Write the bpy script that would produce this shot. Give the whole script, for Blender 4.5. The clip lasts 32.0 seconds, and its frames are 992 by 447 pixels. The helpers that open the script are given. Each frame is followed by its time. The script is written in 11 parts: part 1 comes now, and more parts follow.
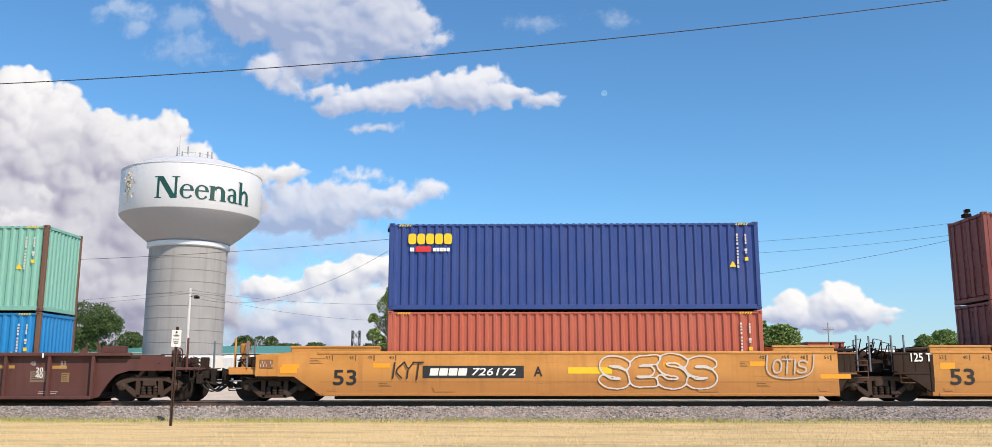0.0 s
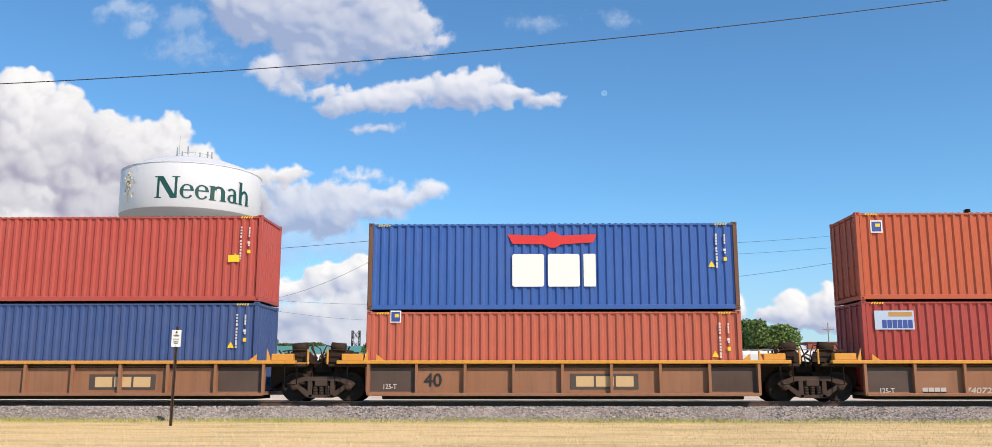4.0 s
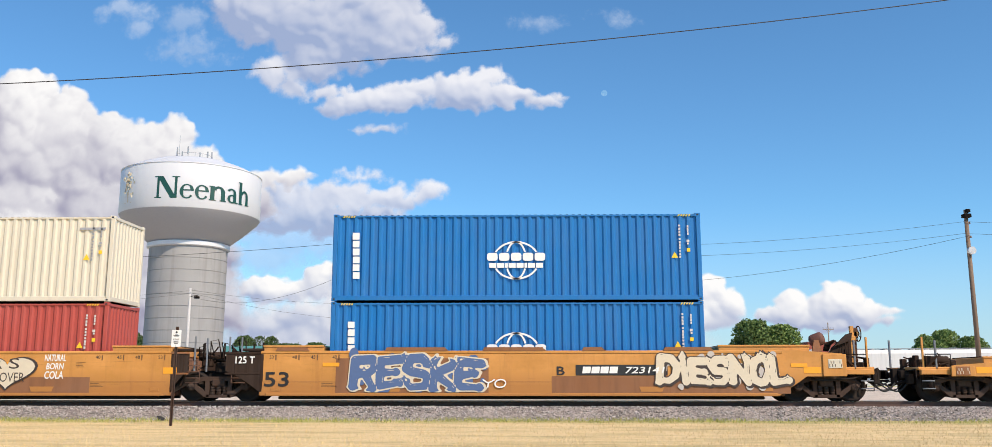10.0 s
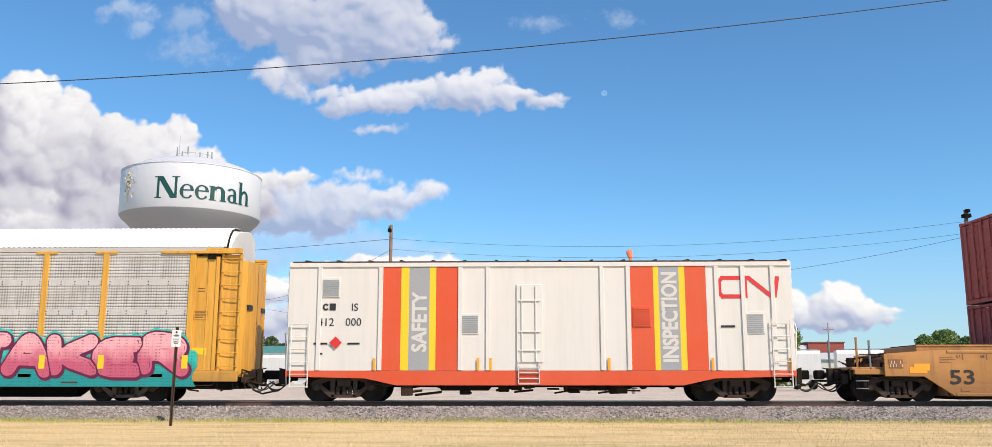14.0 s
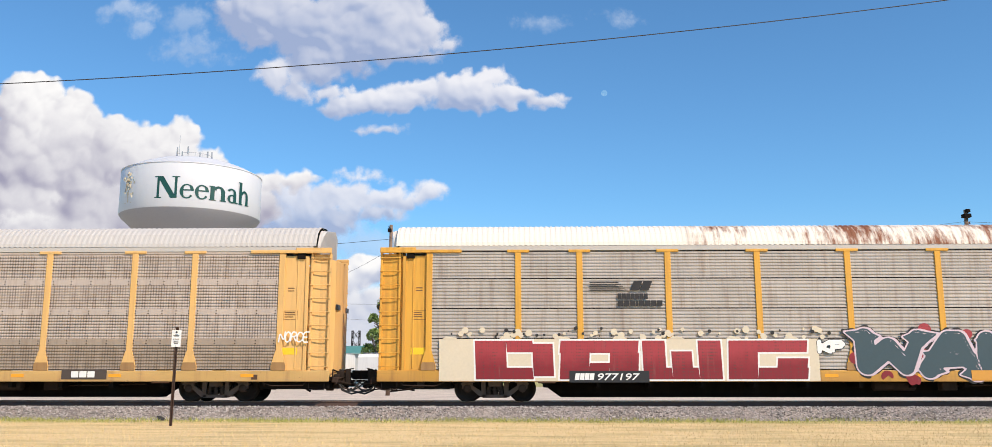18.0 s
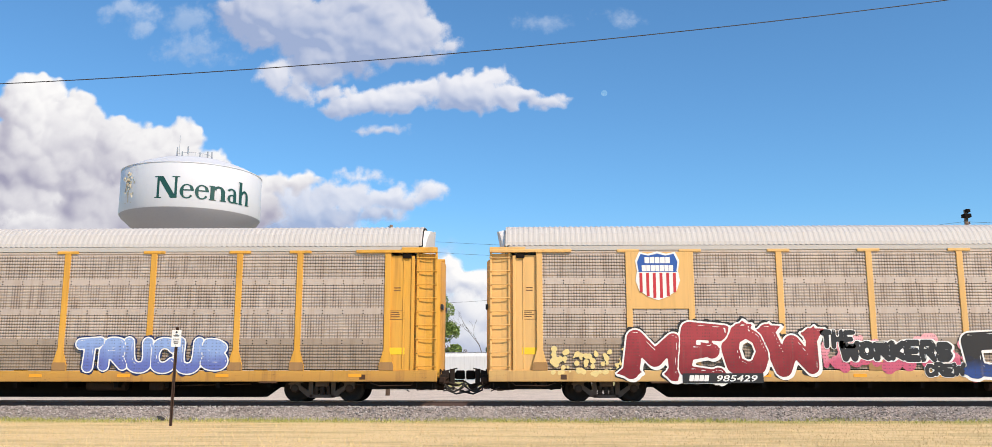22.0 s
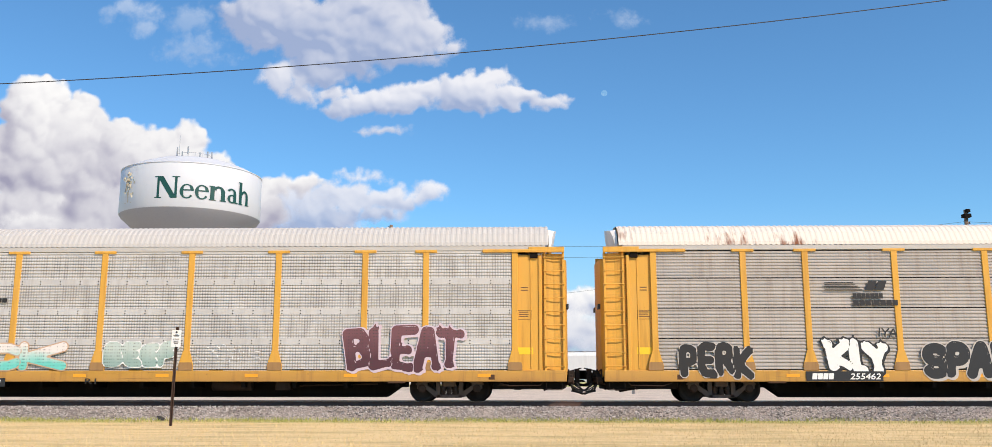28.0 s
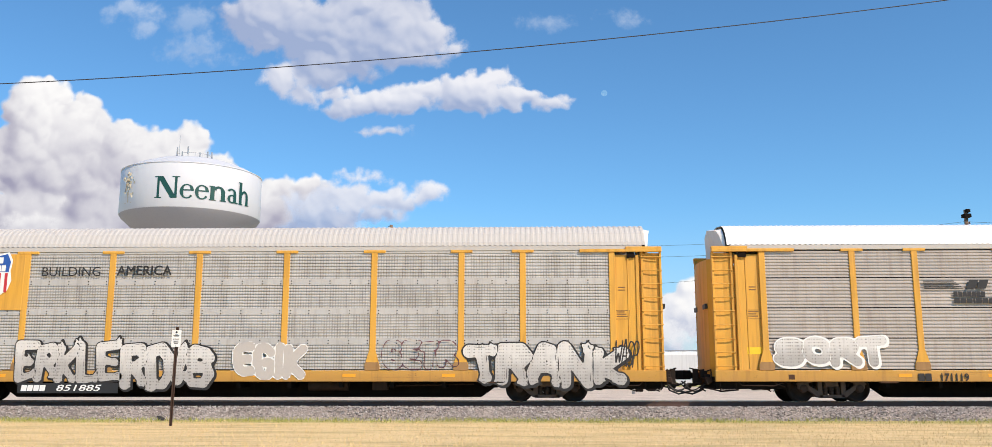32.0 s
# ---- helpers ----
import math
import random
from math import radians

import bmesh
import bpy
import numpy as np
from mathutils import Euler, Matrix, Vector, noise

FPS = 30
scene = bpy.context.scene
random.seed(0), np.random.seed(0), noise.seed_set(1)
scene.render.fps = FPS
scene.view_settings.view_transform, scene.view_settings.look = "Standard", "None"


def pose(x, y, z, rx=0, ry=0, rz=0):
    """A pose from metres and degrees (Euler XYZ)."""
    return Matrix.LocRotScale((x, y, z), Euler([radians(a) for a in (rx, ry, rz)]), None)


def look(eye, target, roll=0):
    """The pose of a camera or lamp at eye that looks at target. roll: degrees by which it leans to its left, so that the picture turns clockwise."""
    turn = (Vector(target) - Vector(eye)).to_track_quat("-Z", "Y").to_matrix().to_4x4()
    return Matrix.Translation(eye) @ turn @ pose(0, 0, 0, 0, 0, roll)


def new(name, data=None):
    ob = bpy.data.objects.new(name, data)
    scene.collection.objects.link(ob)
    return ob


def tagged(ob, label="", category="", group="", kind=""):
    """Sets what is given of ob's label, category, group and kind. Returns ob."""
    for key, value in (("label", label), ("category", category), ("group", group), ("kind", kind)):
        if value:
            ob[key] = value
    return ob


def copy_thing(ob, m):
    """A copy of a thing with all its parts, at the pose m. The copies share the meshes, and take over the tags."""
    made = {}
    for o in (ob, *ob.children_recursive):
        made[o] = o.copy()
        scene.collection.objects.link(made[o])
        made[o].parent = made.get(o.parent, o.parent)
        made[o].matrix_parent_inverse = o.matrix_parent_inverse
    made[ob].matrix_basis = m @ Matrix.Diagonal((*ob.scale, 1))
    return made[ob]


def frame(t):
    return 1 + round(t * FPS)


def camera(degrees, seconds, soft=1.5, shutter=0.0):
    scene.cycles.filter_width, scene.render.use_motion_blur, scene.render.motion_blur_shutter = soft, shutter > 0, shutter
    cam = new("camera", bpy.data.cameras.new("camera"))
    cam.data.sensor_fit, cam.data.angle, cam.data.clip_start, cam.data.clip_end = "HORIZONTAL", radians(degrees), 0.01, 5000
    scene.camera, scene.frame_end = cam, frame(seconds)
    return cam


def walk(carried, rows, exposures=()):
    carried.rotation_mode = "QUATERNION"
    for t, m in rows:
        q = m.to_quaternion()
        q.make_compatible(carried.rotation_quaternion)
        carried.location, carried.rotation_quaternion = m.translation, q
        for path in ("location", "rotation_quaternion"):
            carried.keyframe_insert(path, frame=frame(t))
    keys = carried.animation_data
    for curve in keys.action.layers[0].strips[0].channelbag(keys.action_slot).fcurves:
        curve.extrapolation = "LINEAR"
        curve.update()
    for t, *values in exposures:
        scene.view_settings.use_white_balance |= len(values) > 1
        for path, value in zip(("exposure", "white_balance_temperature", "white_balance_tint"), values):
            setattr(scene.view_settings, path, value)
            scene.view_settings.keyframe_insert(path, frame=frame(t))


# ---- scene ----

# ---------------------------------------------------------------- camera
EYE_Z = 0.65            # metres above the rail heads
cam = camera(57.97, 32.0, soft=0.35, shutter=0.0)
VIEW = pose(0, 0, EYE_Z, 90 + 9.99, 0, 1.52)
walk(cam, [(0.0, VIEW), (32.0, VIEW)], exposures=[(0.0, 0.0), (32.0, 0.0)])

# how far the train has come, in metres, at each time
TRAIN = [(0, 0.0), (1, 14.76), (2, 29.99), (2.5, 37.67), (4.5, 68.3), (5, 75.93), (6, 91.17), (7, 106.38),
         (8, 121.58), (9, 136.79), (10, 152.14), (11, 167.9), (12, 182.96), (13, 197.72), (13.5, 205.36),
         (15.5, 235.89), (16, 243.46), (17, 258.69), (18, 274.0), (19, 289.34), (20, 304.57), (21, 319.9),
         (22, 335.64), (23, 350.93), (24, 366.16), (24.5, 373.34), (26.5, 404.03), (27, 411.75), (28, 426.94),
         (29, 442.25), (30, 457.5), (31, 472.8), (32, 488.05)]
TRACK_Y = 30.53
MOVING = []             # (thing, place along the train, y, z)
WHEELS = []             # (wheelset, its place in the car, the car's place, radius)


def run(t):
    return float(np.interp(t, [a for a, _ in TRAIN], [b for _, b in TRAIN]))


# ---------------------------------------------------------------- sky and sun
world = bpy.data.worlds.new("sky")
scene.world = world
world.use_nodes = True
wn = world.node_tree.nodes
sky = wn.new("ShaderNodeTexSky")
sky.sky_type = "NISHITA"
sky.sun_disc = False
sky.sun_elevation = radians(44)
sky.sun_rotation = radians(136)
sky.air_density, sky.dust_density, sky.ozone_density = 1.0, 0.1, 2.0
wn["Background"].inputs["Strength"].default_value = 0.128
tint = wn.new("ShaderNodeMix")
tint.data_type, tint.blend_type = "RGBA", "MULTIPLY"
tint.inputs["Factor"].default_value = 1.0
tint.inputs["B"].default_value = (0.64, 1.03, 1.26, 1)
world.node_tree.links.new(sky.outputs[0], tint.inputs["A"])
world.node_tree.links.new(tint.outputs["Result"], wn["Background"].inputs["Color"])

sun = new("sun", bpy.data.lights.new("sun", "SUN"))
sun.data.energy, sun.data.angle, sun.data.color = 5.2, radians(0.53), (1.0, 0.825, 0.655)
sun.matrix_world = look((48, -50, 66), (0, 0, 0))


# ---------------------------------------------------------------- materials
def nodes_of(name):
    m = bpy.data.materials.new(name)
    m.use_nodes = True
    return m, m.node_tree.nodes, m.node_tree.links, m.node_tree.nodes["Principled BSDF"]


def mix(n, l, fac, a, b, blend="MIX"):
    x = n.new("ShaderNodeMix")
    x.data_type, x.blend_type = "RGBA", blend
    for sock, v in ((x.inputs["Factor"], fac), (x.inputs["A"], a), (x.inputs["B"], b)):
        if hasattr(v, "is_output"):
            l.new(v, sock)
        elif isinstance(v, (int, float)):
            sock.default_value = v
        else:
            sock.default_value = (*v, 1)
    return x.outputs["Result"]


def ramp(n, l, src, lo, hi):
    r = n.new("ShaderNodeMapRange")
    r.clamp = True
    r.inputs["From Min"].default_value, r.inputs["From Max"].default_value = lo, hi
    l.new(src, r.inputs["Value"])
    return r.outputs["Result"]


def noise_of(n, l, scale, stretch=(1, 1, 1), detail=5.0, rough=0.6, coord="Object", rand=True):
    tc = n.new("ShaderNodeTexCoord")
    mp = n.new("ShaderNodeMapping")
    mp.inputs["Scale"].default_value = stretch
    l.new(tc.outputs[coord], mp.inputs["Vector"])
    t = n.new("ShaderNodeTexNoise")
    t.noise_dimensions = "4D" if rand else "3D"
    t.inputs["Scale"].default_value, t.inputs["Detail"].default_value = scale, detail
    t.inputs["Roughness"].default_value = rough
    l.new(mp.outputs["Vector"], t.inputs["Vector"])
    if rand:
        oi = n.new("ShaderNodeObjectInfo")
        mu = n.new("ShaderNodeMath")
        mu.operation = "MULTIPLY"
        mu.inputs[1].default_value = 37.0
        l.new(oi.outputs["Random"], mu.inputs[0])
        l.new(mu.outputs[0], t.inputs["W"])
    return t.outputs["Fac"]


def bump(n, l, b, height, strength, distance):
    bp = n.new("ShaderNodeBump")
    bp.inputs["Strength"].default_value, bp.inputs["Distance"].default_value = strength, distance
    l.new(height, bp.inputs["Height"])
    l.new(bp.outputs["Normal"], b.inputs["Normal"])


PAINTS = {}


def paint(name, col, rough=0.45, metal=0.0, dirt=0.35, rust=0.08, dirt_col=(0.12, 0.09, 0.065), fade=0.25):
    """Weathered paint on steel: faded patches, streaks of dirt, specks of rust."""
    if name in PAINTS:
        return PAINTS[name]
    m, n, l, b = nodes_of(name)
    big = noise_of(n, l, 0.7, detail=6)
    streak = noise_of(n, l, 1.0, stretch=(5.0, 5.0, 0.35), detail=7)
    fine = noise_of(n, l, 9.0, detail=8, rough=0.7)
    pale = tuple(min(1, c * 0.75 + 0.12) for c in col)
    c = mix(n, l, ramp(n, l, big, 0.35, 0.75), col, tuple(a + (p - a) * fade for a, p in zip(col, pale)))
    d = n.new("ShaderNodeMath")
    d.operation = "MULTIPLY"
    l.new(ramp(n, l, streak, 0.48, 0.85), d.inputs[0])
    d.inputs[1].default_value = dirt
    c = mix(n, l, d.outputs[0], c, dirt_col)
    r = n.new("ShaderNodeMath")
    r.operation = "MULTIPLY"
    l.new(ramp(n, l, fine, 0.66, 0.72), r.inputs[0])
    r.inputs[1].default_value = min(1.0, rust * 4)
    c = mix(n, l, r.outputs[0], c, (0.16, 0.055, 0.022))
    l.new(c, b.inputs["Base Color"])
    rr = n.new("ShaderNodeMapRange")
    rr.inputs["To Min"].default_value, rr.inputs["To Max"].default_value = rough - 0.08, min(1, rough + 0.25)
    l.new(streak, rr.inputs["Value"])
    l.new(rr.outputs["Result"], b.inputs["Roughness"])
    b.inputs["Metallic"].default_value = metal
    b.inputs["Specular IOR Level"].default_value = 0.06 if max(col) < 0.1 else 0.4
    bump(n, l, b, fine, 0.12, 0.01)
    PAINTS[name] = m
    return m


def plain(name, col, rough=0.6, metal=0.0, vary=0.2, scale=6.0):
    if name in PAINTS:
        return PAINTS[name]
    m, n, l, b = nodes_of(name)
    f = noise_of(n, l, scale, detail=5)
    l.new(mix(n, l, f, tuple(c * (1 - vary) for c in col), tuple(min(1, c * (1 + vary)) for c in col)), b.inputs["Base Color"])
    b.inputs["Roughness"].default_value, b.inputs["Metallic"].default_value = rough, metal
    PAINTS[name] = m
    return m


def mark_paint(name, col):
    return plain("marking " + name, col, rough=0.5, vary=0.10, scale=14.0)


WHITE, BLACK = mark_paint("white", (0.80, 0.80, 0.78)), mark_paint("black", (0.02, 0.02, 0.022))
YELLOW, RED, ORANGE = mark_paint("yellow", (0.85, 0.56, 0.02)), mark_paint("red", (0.62, 0.03, 0.03)), mark_paint("orange", (0.85, 0.36, 0.02))
OFFWHITE = mark_paint("off white", (0.62, 0.60, 0.57))
NAVY, GREY = mark_paint("navy", (0.03, 0.07, 0.30)), mark_paint("grey", (0.33, 0.34, 0.36))
STEEL_DARK = paint("dark running gear", (0.010, 0.008, 0.007), rough=0.85, dirt=0.35, rust=0.06, dirt_col=(0.035, 0.023, 0.016), fade=0.05)
STEEL_FRAME = paint("dusty cast side frame", (0.066, 0.043, 0.033), rough=0.85, dirt=0.5, rust=0.08, dirt_col=(0.02, 0.015, 0.012), fade=0.2)
WHEEL = paint("wheel steel", (0.024, 0.017, 0.014), rough=0.7, metal=0.2, dirt=0.3, rust=0.1)
RUBBER = plain("black rubber hose", (0.02, 0.02, 0.02), rough=0.7)
CASTING = paint("corner casting", (0.14, 0.07, 0.045), rough=0.75, dirt=0.5, rust=0.2)
FLOOR_MAT = paint("container underside", (0.05, 0.045, 0.04), rough=0.8)


# ---------------------------------------------------------------- mesh tools
def box(bm, x0, x1, y0, y1, z0, z1):
    v = [bm.verts.new(p) for p in ((x0, y0, z0), (x1, y0, z0), (x1, y1, z0), (x0, y1, z0),
                                   (x0, y0, z1), (x1, y0, z1), (x1, y1, z1), (x0, y1, z1))]
    for f in ((0, 3, 2, 1), (4, 5, 6, 7), (0, 1, 5, 4), (1, 2, 6, 5), (2, 3, 7, 6), (3, 0, 4, 7)):
        bm.faces.new([v[i] for i in f])
    return v


def cbox(bm, x0, x1, y0, y1, z0, z1, c=0.02):
    """A box with chamfered edges."""
    b = bmesh.new()
    box(b, x0, x1, y0, y1, z0, z1)
    bmesh.ops.bevel(b, geom=b.edges[:], offset=c, segments=1, affect="EDGES")
    add(bm, b)


def add(bm, other, m=None):
    if m is not None:
        bmesh.ops.transform(other, matrix=m, verts=other.verts)
    me = bpy.data.meshes.new("tmp")
    other.to_mesh(me)
    other.free()
    bm.from_mesh(me)
    bpy.data.meshes.remove(me)


def prism(bm, poly, y0, y1):
    """A polygon of (x, z) points, thick from y0 to y1."""
    a = [bm.verts.new((x, y0, z)) for x, z in poly]
    b = [bm.verts.new((x, y1, z)) for x, z in poly]
    fs = [bm.faces.new(a), bm.faces.new(b[::-1])]
    k = len(poly)
    for i in range(k):
        fs.append(bm.faces.new((a[i], b[i], b[(i + 1) % k], a[(i + 1) % k])))
    bmesh.ops.recalc_face_normals(bm, faces=fs)


def sweep(bm, poly, x0, x1):
    """A polygon of (y, z) points, long from x0 to x1."""
    a = [bm.verts.new((x0, y, z)) for y, z in poly]
    b = [bm.verts.new((x1, y, z)) for y, z in poly]
    fs = [bm.faces.new(a), bm.faces.new(b[::-1])]
    k = len(poly)
    for i in range(k):
        fs.append(bm.faces.new((a[i], b[i], b[(i + 1) % k], a[(i + 1) % k])))
    bmesh.ops.recalc_face_normals(bm, faces=fs)


def rod(bm, p0, p1, r, seg=8, r2=None):
    p0, p1 = Vector(p0), Vector(p1)
    d = p1 - p0
    q = d.to_track_quat("Z", "Y").to_matrix()
    rings = []
    for p, rr in ((p0, r), (p1, r if r2 is None else r2)):
        rings.append([bm.verts.new(p + q @ Vector((rr * math.cos(2 * math.pi * i / seg), rr * math.sin(2 * math.pi * i / seg), 0))) for i in range(seg)])
    for i in range(seg):
        f = bm.faces.new((rings[0][i], rings[0][(i + 1) % seg], rings[1][(i + 1) % seg], rings[1][i]))
        f.smooth = seg > 6
    bm.faces.new(rings[0][::-1])
    bm.faces.new(rings[1])


def tube(bm, pts, r, seg=6):
    """One continuous bent bar through the points."""
    pts = [Vector(q) for q in pts]
    rings = []
    for i, q in enumerate(pts):
        d = (pts[min(i + 1, len(pts) - 1)] - pts[max(i - 1, 0)]).normalized()
        u = d.orthogonal().normalized() if not rings else (side - d * side.dot(d)).normalized()
        side = u
        v = d.cross(u)
        rings.append([bm.verts.new(q + r * (u * math.cos(2 * math.pi * k / seg) + v * math.sin(2 * math.pi * k / seg))) for k in range(seg)])
    for a, b in zip(rings, rings[1:]):
        for k in range(seg):
            bm.faces.new((a[k], a[(k + 1) % seg], b[(k + 1) % seg], b[k])).smooth = True
    bm.faces.new(rings[0][::-1])
    bm.faces.new(rings[-1])


def lathe(bm, prof, seg, axis="Z", smooth=True, closed=True):
    """A profile of (radius, height) points turned round an axis."""
    rings = []
    for r, h in prof:
        ring = []
        for i in range(seg):
            a = 2 * math.pi * i / seg
            c, s = r * math.cos(a), r * math.sin(a)
            ring.append(bm.verts.new({"Z": (c, s, h), "Y": (c, h, s), "X": (h, c, s)}[axis]))
        rings.append(ring)
    fs = []
    for j in range(len(rings) - 1):
        for i in range(seg):
            f = bm.faces.new((rings[j][i], rings[j][(i + 1) % seg], rings[j + 1][(i + 1) % seg], rings[j + 1][i]))
            f.smooth = smooth
            fs.append(f)
    if closed:
        fs += [bm.faces.new(rings[0][::-1]), bm.faces.new(rings[-1])]
    bmesh.ops.recalc_face_normals(bm, faces=fs)


def knit(bm):
    """Ties the loose pieces of one painted word together with bare edges, so that it is one piece."""
    bm.verts.ensure_lookup_table()
    bm.verts.index_update()
    seen, heads = set(), []
    for v in bm.verts:
        if v.index in seen:
            continue
        heads.append(v)
        stack = [v]
        seen.add(v.index)
        while stack:
            for e in stack.pop().link_edges:
                for w in e.verts:
                    if w.index not in seen:
                        seen.add(w.index)
                        stack.append(w)
    for a, b in zip(heads, heads[1:]):
        bm.edges.new((a, b))


def mesh_of(name, bm):
    me = bpy.data.meshes.new(name)
    bm.to_mesh(me)
    bm.free()
    return me


def put(name, me, material, parent=None, label="", m=None):
    """An object on a mesh, with the material on the object, so that alike pieces can share the mesh."""
    ob = new(name, me)
    if not me.materials:
        me.materials.append(None)
    ob.material_slots[0].link = "OBJECT"
    ob.material_slots[0].material = material
    if parent is not None:
        ob.parent = parent
    if m is not None:
        ob.matrix_basis = m
    if label:
        ob["label"] = label
    return ob


def part(name, bm, material, parent=None, label="", m=None):
    return put(name, mesh_of(name, bm), material, parent, label, m)


def thing(name, label, category, group="", kind="", m=None):
    ob = tagged(new(name), label, category, group, kind)
    ob.empty_display_size = 0.3
    if m is not None:
        ob.matrix_basis = m
    return ob


SHARED = {}


def shared(key, make):
    if key not in SHARED:
        bm = bmesh.new()
        make(bm)
        SHARED[key] = mesh_of(key, bm)
    return SHARED[key]


def letters(text, size, width=None, shear=0.0, space=1.0, heavy=0.0):
    """A flat mesh of the built-in font, centred on 0, 0 in the plane of x and z, facing -y. size: height of a capital."""
    cu = bpy.data.curves.new("type", "FONT")
    cu.body, cu.align_x, cu.align_y = text, "LEFT", "BOTTOM_BASELINE"
    cu.size, cu.shear, cu.space_character = 1.0, shear, space
    cu.resolution_u = 3
    ob = bpy.data.objects.new("type", cu)
    me = bpy.data.meshes.new_from_object(ob)
    bpy.data.objects.remove(ob)
    bpy.data.curves.remove(cu)
    co = np.array([v.co[:] for v in me.vertices])
    lo, hi = co.min(0), co.max(0)
    k = size / (hi[1] - lo[1])
    kx = (width / (hi[0] - lo[0])) if width else k
    for v in me.vertices:
        x, z = (v.co.x - (lo[0] + hi[0]) / 2) * kx, (v.co.y - (lo[1] + hi[1]) / 2) * k
        v.co = (x, 0, z)
    me.materials.clear()
    if heavy:
        bm = bmesh.new()
        for k in range(9):                       # the strokes thickened by heavy metres
            a, r = 2 * math.pi * k / 8, heavy if k < 8 else 0.0
            one = bmesh.new()
            one.from_mesh(me)
            add(bm, one, pose(r * math.cos(a), -0.0002 * k, r * math.sin(a)))
        for f in bm.faces:
            f.smooth = False
        bm.to_mesh(me)
        bm.free()
    return me


# ---------------------------------------------------------------- ground, ballast, track
GRASS_Z, YARD_Z = -0.54, -0.40


def ground_material():
    m, n, l, b = nodes_of("dry mown grass and far meadow")
    a = noise_of(n, l, 0.9, detail=8, rand=False)
    f = noise_of(n, l, 22.0, stretch=(1, 0.5, 1), detail=6, rough=0.75, rand=False)
    straw = mix(n, l, ramp(n, l, f, 0.25, 0.75), (0.58, 0.42, 0.20), (0.88, 0.69, 0.38))
    worn = noise_of(n, l, 0.55, stretch=(0.6, 2.2, 1), detail=7, rough=0.7, rand=False)
    straw = mix(n, l, ramp(n, l, worn, 0.46, 0.70), straw, (0.40, 0.31, 0.13))
    green = mix(n, l, ramp(n, l, f, 0.3, 0.7), (0.24, 0.23, 0.06), (0.52, 0.45, 0.17))
    geo = n.new("ShaderNodeNewGeometry")
    sep = n.new("ShaderNodeSeparateXYZ")
    l.new(geo.outputs["Position"], sep.inputs[0])
    wob = n.new("ShaderNodeMath")
    wob.operation = "MULTIPLY_ADD"
    wob.inputs[1].default_value = 3.2
    l.new(a, wob.inputs[0])
    l.new(sep.outputs["Y"], wob.inputs[2])
    strip = ramp(n, l, wob.outputs[0], 27.4, 29.0)
    patch = ramp(n, l, a, 0.60, 0.72)
    pm = n.new("ShaderNodeMath")
    pm.operation = "MULTIPLY"
    pm.inputs[1].default_value = 0.45
    l.new(patch, pm.inputs[0])
    c = mix(n, l, pm.outputs[0], straw, green)
    c = mix(n, l, strip, c, green)
    l.new(c, b.inputs["Base Color"])
    b.inputs["Roughness"].default_value = 0.95
    bump(n, l, b, f, 0.6, 0.05)
    return m


def gravel_material(name, lo, hi, scale):
    m, n, l, b = nodes_of(name)
    tc = n.new("ShaderNodeTexCoord")
    v = n.new("ShaderNodeTexVoronoi")
    v.inputs["Scale"].default_value = scale
    l.new(tc.outputs["Object"], v.inputs["Vector"])
    sep = n.new("ShaderNodeSeparateColor")
    l.new(v.outputs["Color"], sep.inputs[0])
    f = noise_of(n, l, 0.6, detail=6, rand=False)
    c = mix(n, l, sep.outputs[0], lo, hi)
    c = mix(n, l, ramp(n, l, f, 0.45, 0.8), c, tuple(x * 0.7 for x in lo))
    l.new(c, b.inputs["Base Color"])
    b.inputs["Roughness"].default_value = 0.95
    bump(n, l, b, v.outputs["Distance"], 0.9, 0.04)
    return m


BALLAST = gravel_material("grey crushed stone", (0.20, 0.17, 0.15), (0.47, 0.41, 0.365), 22.0)
YARD = gravel_material("pale gravel of the yard road", (0.52, 0.43, 0.34), (0.72, 0.61, 0.49), 9.0)


def ground():
    bm = bmesh.new()
    rows = [-900, -40, 0, 10, 18, 24, 28.4, 29.5, 32, 34, 40, 100, 130, 300, 1200, 4800]
    zs = [-0.9, -0.8, -0.75, -0.66, GRASS_Z - 0.03, GRASS_Z, GRASS_Z, -0.62, -0.62, -0.5, YARD_Z - 0.02, YARD_Z - 0.02, YARD_Z, -0.6, -2, -2]
    xs = [-4500, -900, -200, -60, -20, 0, 20, 60, 200, 900, 4500]
    grid = [[bm.verts.new((x, y, z)) for x in xs] for y, z in zip(rows, zs)]
    for j in range(len(rows) - 1):
        for i in range(len(xs) - 1):
            bm.faces.new((grid[j][i], grid[j][i + 1], grid[j + 1][i + 1], grid[j + 1][i]))
    g = part("ground", bm, ground_material())
    tagged(g, "dry straw-coloured mown grass with a greener edge", "ground", kind="structure")


